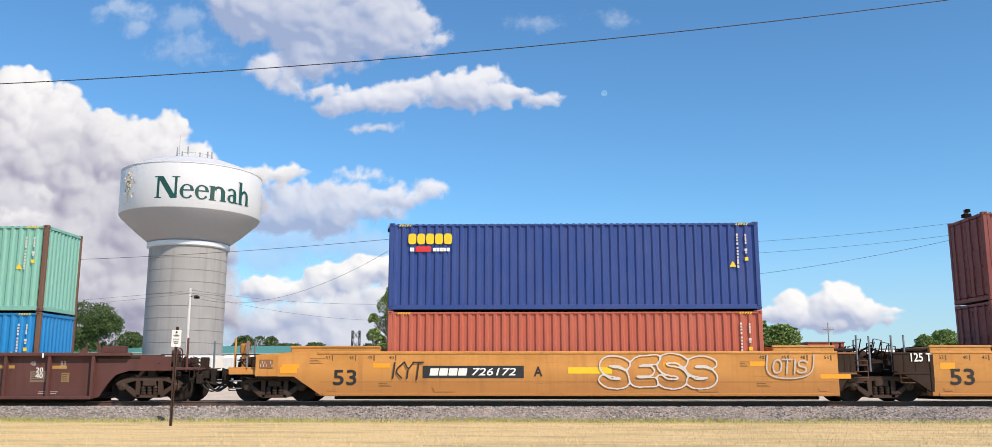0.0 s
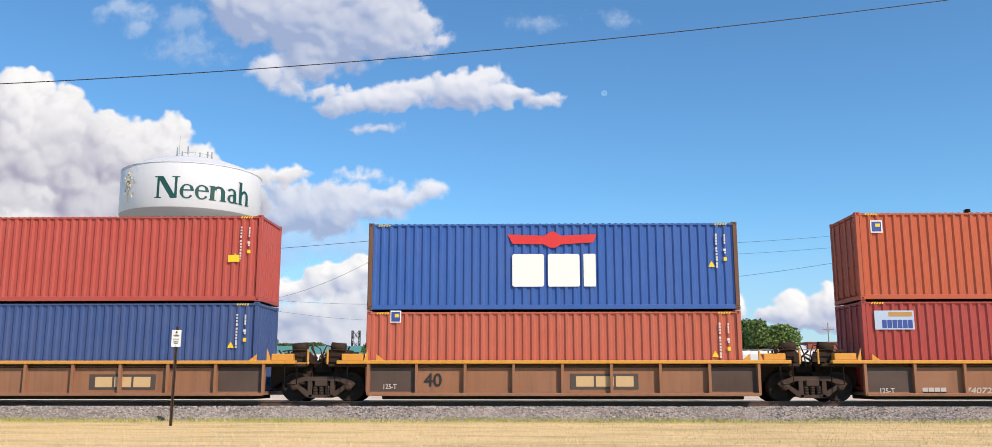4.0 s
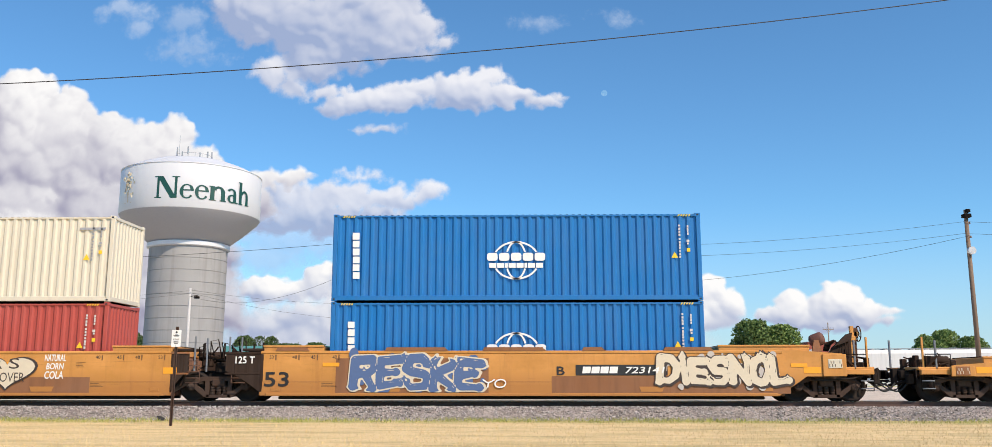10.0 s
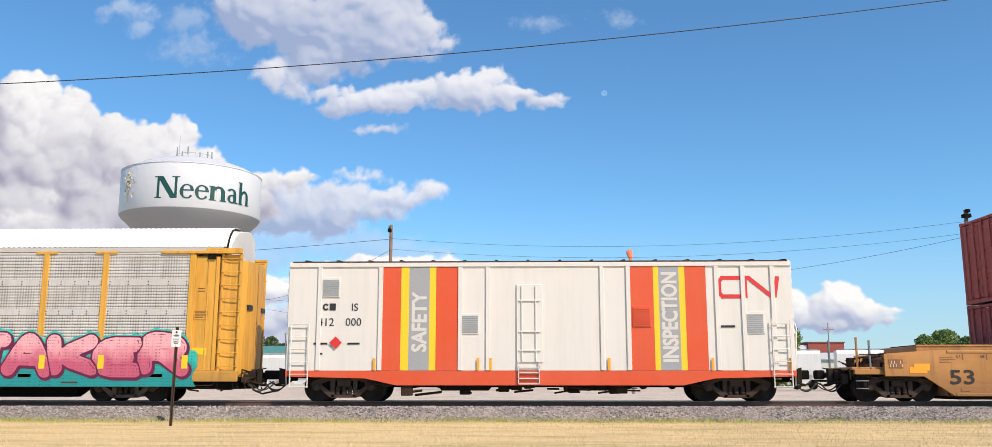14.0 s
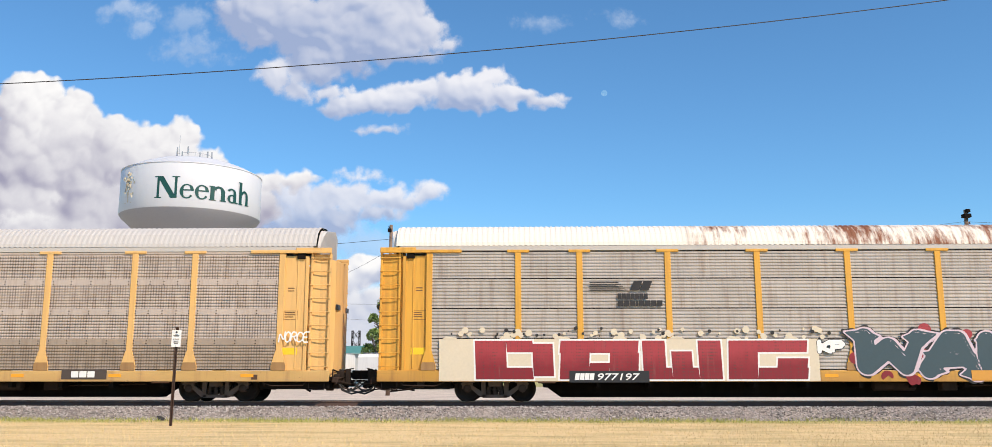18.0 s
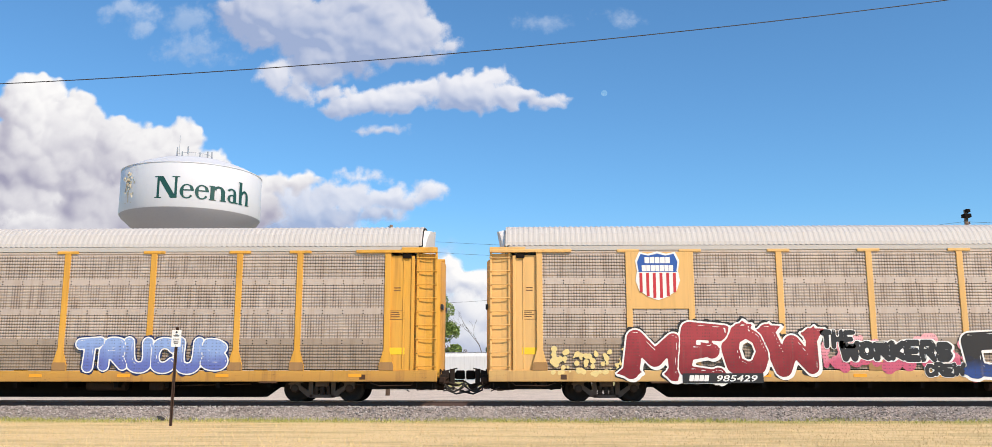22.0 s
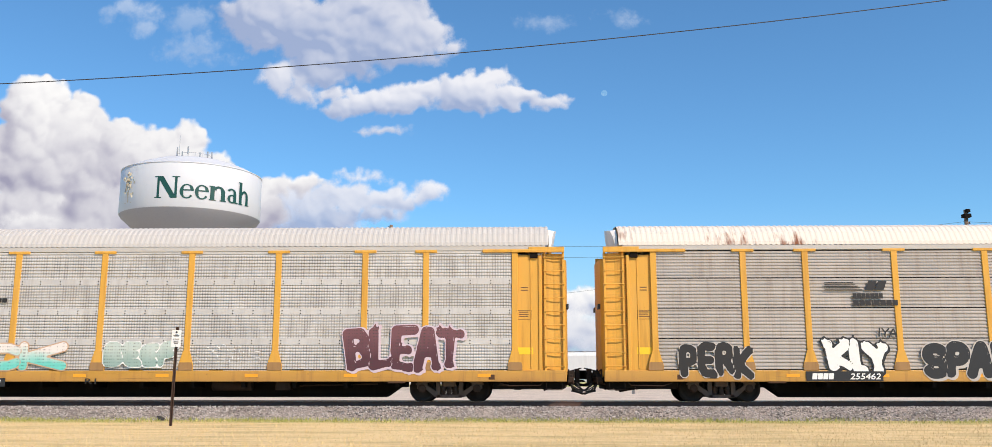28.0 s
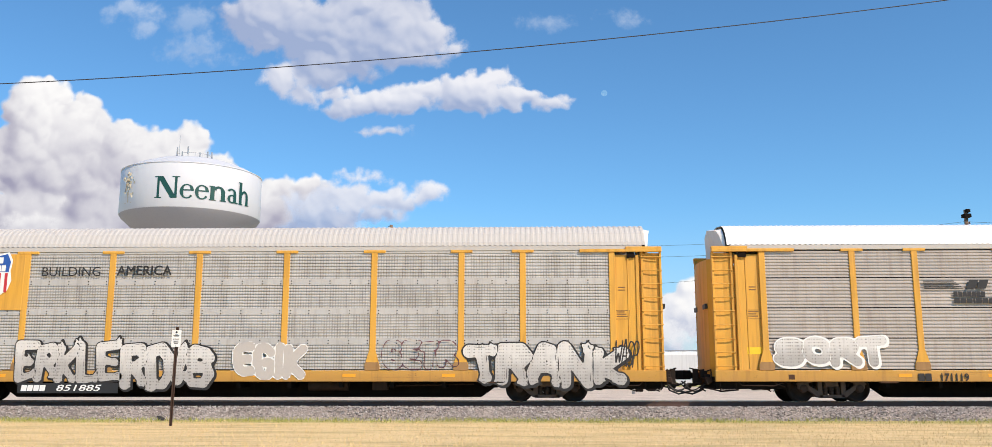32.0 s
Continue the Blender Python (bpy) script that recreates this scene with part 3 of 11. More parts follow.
def serif_name(size, width):
    """The six letters N e e n a h drawn with stems, bowls and slab serifs; capital height size, whole width."""
    bm = bmesh.new()
    depth = [0.0]

    at = [0.0, 1.0]                            # where a letter stands and how wide it is drawn

    def face(pts):
        depth[0] -= 0.0006
        bm.faces.new([bm.verts.new((at[0] + at[1] * x, depth[0], z)) for x, z in pts])

    def bar(x0, x1, z0, z1):
        face([(x0, z0), (x1, z0), (x1, z1), (x0, z1)])

    def serif(x, z, half, up):
        bar(x - half, x + half, z, z + 0.045) if up else bar(x - half, x + half, z - 0.045, z)

    def arc(cx, cz, rx, rz, a0, a1, w0, w1, n=18):
        """A stroke along an ellipse, its width swelling from w0 at the top and foot to w1 at the side."""
        for i in range(n):
            p, q = radians(a0 + (a1 - a0) * i / n), radians(a0 + (a1 - a0) * (i + 1) / n)
            quad = []
            for a, side in ((p, 0), (q, 0), (q, 1), (p, 1)):
                w = w0 + (w1 - w0) * abs(math.cos(a)) ** 1.5
                quad.append((cx + (rx - side * w) * math.cos(a), cz + (rz - side * (w0 + (w - w0) * 0.3)) * math.sin(a)))
            face(quad)

    def small_e(x):
        arc(x, 0.33, 0.26, 0.335, 10, 325, 0.055, 0.135)
        bar(x - 0.15, x + 0.215, 0.36, 0.415)
        arc(x + 0.015, 0.38, 0.235, 0.295, -5, 50, 0.05, 0.10, 6)
    at[:] = 0.0, 1.16                          # N
    bar(0.09, 0.185, 0.0, 1.0)
    bar(0.765, 0.86, 0.0, 1.0)
    face([(0.09, 1.0), (0.32, 1.0), (0.86, 0.0), (0.63, 0.0)])
    serif(0.135, 0.0, 0.135, True)
    serif(0.12, 1.0, 0.13, False)
    serif(0.81, 1.0, 0.145, False)
    at[:] = 0.02, 1.16                         # e, e
    small_e(1.20)
    small_e(1.75)
    at[:] = -0.30, 1.16                        # n
    x = 2.36
    bar(x - 0.02, x + 0.14, 0.0, 0.66)
    bar(x + 0.40, x + 0.56, 0.0, 0.45)
    arc(x + 0.30, 0.42, 0.25, 0.26, 0, 160, 0.09, 0.16)
    serif(x + 0.065, 0.0, 0.13, True)
    serif(x + 0.485, 0.0, 0.13, True)
    serif(x + 0.02, 0.665, 0.09, False)
    at[:] = 0.20, 0.98                         # a
    x = 3.18
    bar(x + 0.20, x + 0.36, 0.05, 0.47)
    arc(x + 0.10, 0.46, 0.25, 0.215, 0, 150, 0.075, 0.15, 10)
    arc(x + 0.13, 0.19, 0.24, 0.20, 60, 330, 0.065, 0.15)
    bar(x + 0.28, x + 0.45, 0.0, 0.06)
    at[:] = 0.23, 0.97                         # h
    x = 3.74
    bar(x - 0.02, x + 0.14, 0.0, 1.05)
    bar(x + 0.40, x + 0.56, 0.0, 0.45)
    arc(x + 0.30, 0.42, 0.25, 0.26, 0, 160, 0.09, 0.16)
    serif(x + 0.065, 0.0, 0.13, True)
    serif(x + 0.485, 0.0, 0.13, True)
    serif(x + 0.01, 1.05, 0.09, False)
    kx = width / 4.35
    for v in bm.verts:
        v.co.x = (v.co.x - 2.17) * kx
        v.co.z = (v.co.z - 0.5) * size
    bmesh.ops.subdivide_edges(bm, edges=[e for e in bm.edges if abs(e.verts[0].co.x - e.verts[1].co.x) > 1.0], cuts=3, use_grid_fill=True)
    knit(bm)
    return mesh_of("town_name", bm)


water_tower()


# ---------------------------------------------------------------- far row of parked hoppers, sheds
def hopper_car(m):
    h = thing("covered_hopper", "long white covered hopper car parked in the far yard", "freight car", "parked hopper cars", m=m)
    skin = paint("white hopper side", (0.74, 0.74, 0.70), dirt=0.25, rust=0.03)
    bm = bmesh.new()
    sweep(bm, [(-1.52, 1.6), (-1.6, 2.2), (-1.6, 3.9), (-1.3, 4.3), (1.3, 4.3), (1.6, 3.9), (1.6, 2.2), (1.52, 1.6)], -8.6, 8.6)
    part("body", bm, skin, h)
    bm = bmesh.new()
    for i in range(4):
        x = -6.3 + 4.2 * i
        prism(bm, [(x - 1.9, 1.65), (x + 1.9, 1.65), (x + 0.5, 0.55), (x - 0.5, 0.55)], -1.2, 1.2)
    part("hopper_bay", bm, skin, h)
    bm = bmesh.new()
    for y in (-0.75, 0.75):
        box(bm, -8.4, 8.4, y - 0.2, y + 0.2, 4.42, 4.47)
    for i in range(12):
        box(bm, -8.1 + 1.45 * i, -8.02 + 1.45 * i, -0.9, 0.9, 4.3, 4.43)
        rod(bm, (-7.6 + 1.4 * i, 0, 4.3), (-7.6 + 1.4 * i, 0, 4.44), 0.3, 8)
    part("running_board", bm, plain("grey grating", (0.30, 0.30, 0.30), rough=0.6), h)
    bm = bmesh.new()
    for x in (-6.9, 6.9):
        cbox(bm, x - 1.3, x + 1.3, -1.1, 1.1, 0.45, 0.75, 0.05)
        for dx in (-0.88, 0.88):
            for y in (-0.75, 0.75):
                rod(bm, (x + dx, y - 0.06, 0.44), (x + dx, y + 0.06, 0.44), 0.44, 16)
    box(bm, -9.3, 9.3, -0.25, 0.25, 0.85, 1.1)
    part("running_gear", bm, STEEL_DARK, h)
    return h


row = Vector((80, -18, 0)).normalized()
turn = math.degrees(math.atan2(row.y, row.x))
first = hopper_car(pose(-48.5, 121.2, YARD_Z + 0.12, 0, 0, turn))
for k in range(1, 8):
    q = Vector((-48.5, 121.2, 0)) + row * (18.9 * k)
    copy_thing(first, pose(q.x, q.y, YARD_Z + 0.12, 0, 0, turn))


def shed(x0, x1, y, h, roof, label):
    s = thing("shed", label, "building", "far sheds", m=pose(0, y, -0.5))
    bm = bmesh.new()
    box(bm, x0, x1, 0, 25, -0.5, h * 0.78)
    part("wall", bm, paint("pale shed wall", (0.55, 0.56, 0.55), dirt=0.2, rust=0.0), s)
    bm = bmesh.new()
    sweep(bm, [(-0.6, h * 0.76), (12.5, h), (25.6, h * 0.76), (12.5, h - 0.3)], x0 - 0.5, x1 + 0.5)
    part("roof", bm, roof, s)


TEAL = paint("faded teal metal roof", (0.07, 0.26, 0.22), dirt=0.2, rust=0.0)
shed(-120, -72, 190, 9.2, TEAL, "long low shed with a faded teal metal roof")
shed(-62, -28, 175, 8.4, TEAL, "long low shed with a faded teal metal roof")
shed(55, 130, 210, 8.0, paint("pale metal roof", (0.60, 0.61, 0.60), dirt=0.2, rust=0.0), "long low pale metal shed")

POST_FAR = plain("weathered far pole", (0.22, 0.18, 0.15), rough=0.85)
works = thing("brick_building", "low red brick building with a flat roof behind the shed", "building", m=pose(80.6, 240, -0.5))
bm = bmesh.new()
box(bm, -4.7, 4.7, 0, 14, -0.5, 11.1)
part("wall", bm, plain("red brick far off", (0.30, 0.075, 0.05), rough=0.85, vary=0.25), works)
bm = bmesh.new()
cbox(bm, -4.9, 4.9, -0.2, 14.2, 11.1, 11.4, 0.03)
part("coping", bm, plain("dark coping", (0.20, 0.07, 0.055), rough=0.8), works)
bm = bmesh.new()
cbox(bm, -10.0, -4.75, 0.5, 13, -0.5, 10.5, 0.05)
part("annex", bm, plain("white annex wall", (0.66, 0.66, 0.64), rough=0.7), works, "white low annex")
far_pole = thing("utility_pole", "distant pole with a crossarm beside the brick building", "utility pole", "utility poles", m=pose(78.0, 230, YARD_Z))
bm = bmesh.new()
rod(bm, (0, 0, -0.4), (0, 0, 15.7), 0.2, 8, 0.13)
part("shaft", bm, POST_FAR, far_pole)
bm = bmesh.new()
cbox(bm, -1.35, 1.35, -0.08, 0.08, 13.9, 14.1, 0.01)
rod(bm, (-0.8, 0, 14.0), (0, 0, 13.2), 0.05, 6)
rod(bm, (0.8, 0, 14.0), (0, 0, 13.2), 0.05, 6)
for x in (-1.25, -0.5, 0.5, 1.25):
    rod(bm, (x, 0, 14.1), (x, 0, 14.5), 0.06, 6)
part("crossarm", bm, POST_FAR, far_pole)
mast = thing("lattice_mast", "dark steel lattice mast far beyond the track", "mast", m=pose(-42.0, 230, YARD_Z))
for sx in (-1, 1):
    for sy in (-1, 1):
        bm = bmesh.new()
        rod(bm, (sx * 1.0, sy * 1.0, -0.3), (sx * 0.9, sy * 0.9, 13.9), 0.12, 6)
        part("leg", bm, STEEL_DARK, mast)
for k in range(5):
    bm = bmesh.new()
    z = 1.5 + 2.5 * k
    for p, q in (((-.95, -.95), (.95, -.95)), ((.95, -.95), (.95, .95)), ((.95, .95), (-.95, .95)), ((-.95, .95), (-.95, -.95))):
        rod(bm, (p[0], p[1], z), (q[0], q[1], z + 2.3), 0.06, 5)
        rod(bm, (p[0], p[1], z + 2.3), (q[0], q[1], z), 0.06, 5)
    part("bracing", bm, STEEL_DARK, mast)


# ---------------------------------------------------------------- trees
def leaf_material(name, dark, light):
    m, n, l, b = nodes_of(name)
    geo = n.new("ShaderNodeNewGeometry")
    oi = n.new("ShaderNodeObjectInfo")
    c = mix(n, l, geo.outputs["Random Per Island"], dark, light)
    c = mix(n, l, ramp(n, l, oi.outputs["Random"], 0.0, 2.0), c, (0.05, 0.10, 0.025))
    l.new(c, b.inputs["Base Color"])
    b.inputs["Roughness"].default_value = 0.7
    return m


LEAF = leaf_material("summer leaves", (0.075, 0.135, 0.030), (0.29, 0.39, 0.09))
DARK_LEAF = leaf_material("deep green leaves", (0.030, 0.062, 0.016), (0.11, 0.165, 0.045))
BARK = paint("grey-brown bark", (0.10, 0.08, 0.06), rough=0.9, rust=0.0)


def tree(x, y, h, w, seed, label, clumps=60, bare=False, low=0.15, leaves=90, size=0.30, bough=(0.20, 0.30)):
    rng = random.Random(seed)
    t = thing("tree", label, "tree", "trees behind the yard", m=pose(x, y, -0.5))
    bm = bmesh.new()
    tips = []

    def limb(p, d, ln, r, depth):
        q = p + d * ln
        rod(bm, p, q, r, 6, r * 0.65)
        tips.append(q)
        if depth:
            for _ in range(rng.choice((2, 3))):
                e = (d + Vector((rng.uniform(-1, 1), rng.uniform(-1, 1), rng.uniform(-0.1, 0.6))) * 0.55).normalized()
                limb(q, e, ln * rng.uniform(0.6, 0.8), r * 0.6, depth - 1)
    limb(Vector((0, 0, -0.5)), Vector((0, 0, 1)), h * 0.3, h * 0.022, 0)
    for k in range(3 if not bare else 2):
        a = k * 2.1 + rng.uniform(-.4, .4)
        limb(Vector((0, 0, h * 0.28)), Vector((0.5 * math.cos(a), 0.5 * math.sin(a), 1)).normalized(), h * (0.25 if bare else 0.17), h * (0.007 if bare else 0.014), 4 if bare else 3)
    part("trunk", bm, BARK, t)
    if bare:
        return t
    # the crown: rounded boughs of leaves, thickest over their upper faces
    boughs = []
    for k in range(max(6, clumps // 4)):
        q = rng.uniform(0.10, 1.0)
        wide = math.sin(math.pi * (0.20 + 0.66 * q)) ** 0.6
        a, d = rng.uniform(0, 6.283), rng.uniform(0.25, 0.95) ** 0.6 * wide * 0.78
        r = w * rng.uniform(*bough)
        boughs.append((Vector((d * w / 2 * math.cos(a), d * w / 2 * math.sin(a), min(h * (low + (1 - low) * q), h - r * 0.8))), r))
    total = clumps * leaves
    area = sum(r * r for _, r in boughs)
    pts = []
    for c, r in boughs:
        k = int(total * r * r / area)
        dirs = np.random.default_rng(seed * 100 + len(pts)).normal(size=(k, 3))
        dirs /= np.linalg.norm(dirs, axis=1)[:, None]
        dirs[:, 2] = np.where((dirs[:, 2] < -0.7), -dirs[:, 2], dirs[:, 2])
        lumps = np.array([0.86 + 0.26 * noise.noise(Vector(d) * 3.1 + c) for d in dirs])
        pts.append(np.array(c) + dirs * (r * lumps * np.random.default_rng(seed + k).uniform(0.62, 1.06, k) ** 0.5)[:, None] * np.array((1, 1, 0.95)))
    pts = np.concatenate(pts)
    gen = np.random.default_rng(seed)
    e1 = gen.normal(size=pts.shape)
    e1 /= np.linalg.norm(e1, axis=1)[:, None]
    e2 = np.cross(e1, gen.normal(size=pts.shape))
    e2 /= np.linalg.norm(e2, axis=1)[:, None]
    s = (size * gen.uniform(0.5, 1.2, len(pts)))[:, None]
    verts = np.stack((pts - e1 * s, pts + e2 * s * 0.55, pts + e1 * s, pts - e2 * s * 0.55), 1).reshape(-1, 3).tolist()
    faces = np.arange(len(verts)).reshape(-1, 4).tolist()
    me = bpy.data.meshes.new("crown")
    me.from_pydata(verts, [], faces)
    put("crown", me, DARK_LEAF if x < -30 else LEAF, t)
    return t


tree(-21.5, 160, 18.2, 8.0, 1, "tall leafy cottonwood with gaps in its crown", 120, leaves=190, low=0.12, size=0.19, bough=(0.15, 0.27))
tree(-15.5, 162, 17.6, 8.5, 2, "tall leafy cottonwood with gaps in its crown", 120, leaves=190, low=0.15, size=0.19, bough=(0.15, 0.27))
tree(-24.8, 158, 13.5, 5.0, 3, "shorter leafy tree beside the cottonwoods", 28, leaves=100)
tree(-11.8, 160, 11.0, 4.5, 4, "shorter leafy tree beside the cottonwoods", 24, leaves=100)
tree(-6.2, 160, 14.8, 6.0, 5, "bare dead tree with thin grey branches", bare=True)
for i, (x, y, h, w) in enumerate(((-118, 200, 15.0, 15), (-106, 205, 16.5, 14), (-97, 198, 17.5, 14), (-92, 196, 14.5, 10), (-87.5, 200, 11, 8),
                                  (-81, 260, 13, 9), (-74, 262, 14, 10), (-66, 262, 12, 10), (-59, 262, 12, 9), (-5.5, 260, 12.0, 9), (-31, 265, 11, 9),
                                  (38.6, 150, 11.0, 8.5), (42.5, 152, 10.2, 9), (112, 250, 13.5, 10), (118, 252, 15, 11), (123, 250, 13, 9))):
    tree(x, y, h * (1.08 if x < -80 else 1.0), w, 20 + i, "rounded dark green shade tree beyond the yard", 80, leaves=230, size=0.25, low=0.02)


# ---------------------------------------------------------------- clouds and moon
def cloud_material(name, lit, shade, fine, thick):
    """Glowing vapour with painted sun and shade: the mass and the light of each billow come with the cloud; fine curls
    are noise.
    """
    m, n, l, b = nodes_of(name)
    n.remove(b)
    mass, glow = n.new("ShaderNodeAttribute"), n.new("ShaderNodeAttribute")
    mass.attribute_name, glow.attribute_name = "cloud_mass", "cloud_light"

    def math3(op, a, c, d=0.0):
        x = n.new("ShaderNodeMath")
        x.operation = op
        for sock, v in zip(x.inputs, (a, c, d)):
            if hasattr(v, "is_output"):
                l.new(v, sock)
            else:
                sock.default_value = v
        return x.outputs[0]
    curl = math3("SUBTRACT", noise_of(n, l, 0.018, detail=11, rough=0.68), 0.5)
    v = math3("MULTIPLY_ADD", curl, fine, mass.outputs["Fac"])
    a = n.new("ShaderNodeMapRange")
    a.interpolation_type = "SMOOTHSTEP"
    a.inputs["From Min"].default_value, a.inputs["From Max"].default_value = 0.0, 1.0
    a.inputs["To Max"].default_value = thick
    l.new(v, a.inputs["Value"])
    light = math3("MULTIPLY_ADD", curl, 0.42, glow.outputs["Fac"])
    em = n.new("ShaderNodeEmission")
    l.new(mix(n, l, ramp(n, l, light, -0.35, 1.0), shade, lit), em.inputs["Color"])
    tr = n.new("ShaderNodeBsdfTransparent")
    mx = n.new("ShaderNodeMixShader")
    l.new(a.outputs["Result"], mx.inputs[0])
    l.new(tr.outputs[0], mx.inputs[1])
    l.new(em.outputs[0], mx.inputs[2])
    l.new(mx.outputs[0], n["Material Output"].inputs["Surface"])
    return m


def blurred(a, k):
    for _ in range(k):
        p = np.pad(a, 1, mode="edge")
        a = (2 * p[1:-1, 1:-1] + p[:-2, 1:-1] + p[2:, 1:-1] + p[1:-1, :-2] + p[1:-1, 2:]) / 6
    return a


def tufts(nz, nx, gen, sizes):
    """Smooth random values on a grid, in octaves of the given sizes in cells, about 0."""
    out = np.zeros((nz, nx))
    for size, share in sizes:
        a = gen.uniform(-1, 1, (int(nz / size) + 3, int(nx / size) + 3))
        v, u = np.arange(nz) / size, np.arange(nx) / size
        j, i = v.astype(int), u.astype(int)
        fv, fu = v - j, u - i
        fv, fu = (fv * fv * (3 - 2 * fv))[:, None], (fu * fu * (3 - 2 * fu))[None, :]
        top = a[np.ix_(j, i)] * (1 - fu) + a[np.ix_(j, i + 1)] * fu
        low = a[np.ix_(j + 1, i)] * (1 - fu) + a[np.ix_(j + 1, i + 1)] * fu
        out += share * (top * (1 - fv) + low * fv)
    return out


FAR = 2800.0


def cloud(lobes, material, soft, k, seed, knobs=1.0, smooth=3, depth=1.0, tear=0.8):
    """A heap of billows: every lobe (x, z, half width, half height, light) grows smaller knobs, and those smaller ones again."""
    rng = random.Random(seed)
    puffs = []
    for x, z, rx, rz, tone in lobes:
        puffs.append((x, z, rx, rz, 0.0, tone))
        for _ in range(int(20 * knobs)):
            a, q = rng.uniform(0, 6.283), rng.uniform(0.25, 0.92)
            s = rng.uniform(0.20, 0.42)
            cx, cz, r = x + rx * q * math.cos(a), z + rz * q * math.sin(a), s * (rx * rz) ** 0.5
            up = r * rng.uniform(0.3, 0.9) + min(rx, rz) * (1 - q * q) ** 0.5 * 0.9
            puffs.append((cx, cz, r * rng.uniform(1.0, 1.4), r * 0.85, up, tone + 0.10 * math.sin(a)))
            for _ in range(5):
                b, p = rng.uniform(0, 6.283), rng.uniform(0.5, 1.0)
                t = r * rng.uniform(0.22, 0.45)
                puffs.append((cx + r * p * math.cos(b), cz + r * p * math.sin(b), t * 1.15, t, up + r * (1 - p * p) ** 0.5, tone + 0.10 * math.sin(a)))
    step = 5.0
    x0, x1 = min(p[0] - p[2] for p in puffs) - 60, max(p[0] + p[2] for p in puffs) + 60
    z0, z1 = max(-20.0, min(p[1] - p[3] for p in puffs) - 60), max(p[1] + p[3] for p in puffs) + 60
    nx, nz = int((x1 - x0) / step) + 1, int((z1 - z0) / step) + 1
    xs, zs = x0 + step * np.arange(nx), z0 + step * np.arange(nz)
    gen = np.random.default_rng(seed)
    octaves = ((24, 26.0), (12, 16.0), (6, 11.0), (3, 7.0))
    gx0, gz0 = np.meshgrid(xs, zs)
    gx0, gz0 = gx0 + tear * tufts(nz, nx, gen, octaves), gz0 + tear * tufts(nz, nx, gen, octaves)
    high, edge = np.full((nz, nx), -200.0), np.full((nz, nx), -300.0)
    tone_sum, tone_w = np.zeros((nz, nx)), np.full((nz, nx), 1e-6)
    for x, z, rx, rz, up, tone in puffs:
        i0, i1 = max(0, int((x - 1.6 * rx - 60 - x0) / step)), min(nx, int((x + 1.6 * rx + 60 - x0) / step) + 2)
        j0, j1 = max(0, int((z - 1.6 * rz - 60 - z0) / step)), min(nz, int((z + 1.6 * rz + 60 - z0) / step) + 2)
        if i1 <= i0 or j1 <= j0:
            continue
        win = (slice(j0, j1), slice(i0, i1))
        q = ((gx0[win] - x) / rx) ** 2 + ((gz0[win] - z) / rz) ** 2
        r = min(rx, rz)
        high[win] = np.maximum(high[win], np.where(q < 1, up + r * np.sqrt(np.clip(1 - q, 0, 1)), -200.0))
        edge[win] = np.maximum(edge[win], r * (1 - np.sqrt(q)))
        w = np.exp(-1.6 * q) * (1.0 if up == 0 else 0.6)
        tone_sum[win] += w * tone
        tone_w[win] += w
    form = np.where(high < -100, 0.0, high)
    lit = 0.0
    for k_blur, share in ((smooth, 0.25), (smooth * 5, 0.25), (smooth * 20, 0.50)):
        form = blurred(form, k_blur)
        gz, gx = np.gradient(form, step)
        lit = lit + share * (-0.42 * gx - 0.70 * gz + 0.58) / np.sqrt(1 + gx ** 2 + gz ** 2)
    tone = blurred(tone_sum / tone_w, 4)
    mass = (blurred(edge, 1) + soft * 0.35) / soft
    mass = np.clip(mass, -1.5, 2.5)
    rim = np.clip(1 - mass, 0, 1)                # thin edges, painted brighter below
    # painted light: lobe tone, relief turned to the sun, brighter rim
    light = -0.10 + 0.95 * (tone - 0.25) + 1.25 * depth * (lit - 0.50) + 0.22 * rim
    ok = (mass > -0.9)
    index = -np.ones((nz, nx), dtype=int)
    keep = ok.copy()
    keep[1:] |= ok[:-1]
    keep[:-1] |= ok[1:]
    keep[:, 1:] |= ok[:, :-1]
    keep[:, :-1] |= ok[:, 1:]
    index[keep] = np.arange(keep.sum())
    jj, ii = np.nonzero(keep)
    verts = np.column_stack((xs[ii], np.zeros(len(ii)), zs[jj]))
    quad = np.stack((index[:-1, :-1], index[:-1, 1:], index[1:, 1:], index[1:, :-1]), -1).reshape(-1, 4)
    me = bpy.data.meshes.new("cloud")
    me.from_pydata(verts.tolist(), [], quad[(quad >= 0).all(1)].tolist())
    for label, values in (("cloud_mass", mass[keep]), ("cloud_light", light[keep])):
        at = me.attributes.new(label, "FLOAT", "POINT")
        at.data.foreach_set("value", values.astype(np.float32))
    ob = put("cloud", me, material, m=pose(0, FAR + 12 * k, 0))
    return tagged(ob, "white summer cloud drifting far off, sun and shade painted", "cloud", "clouds", "structure")


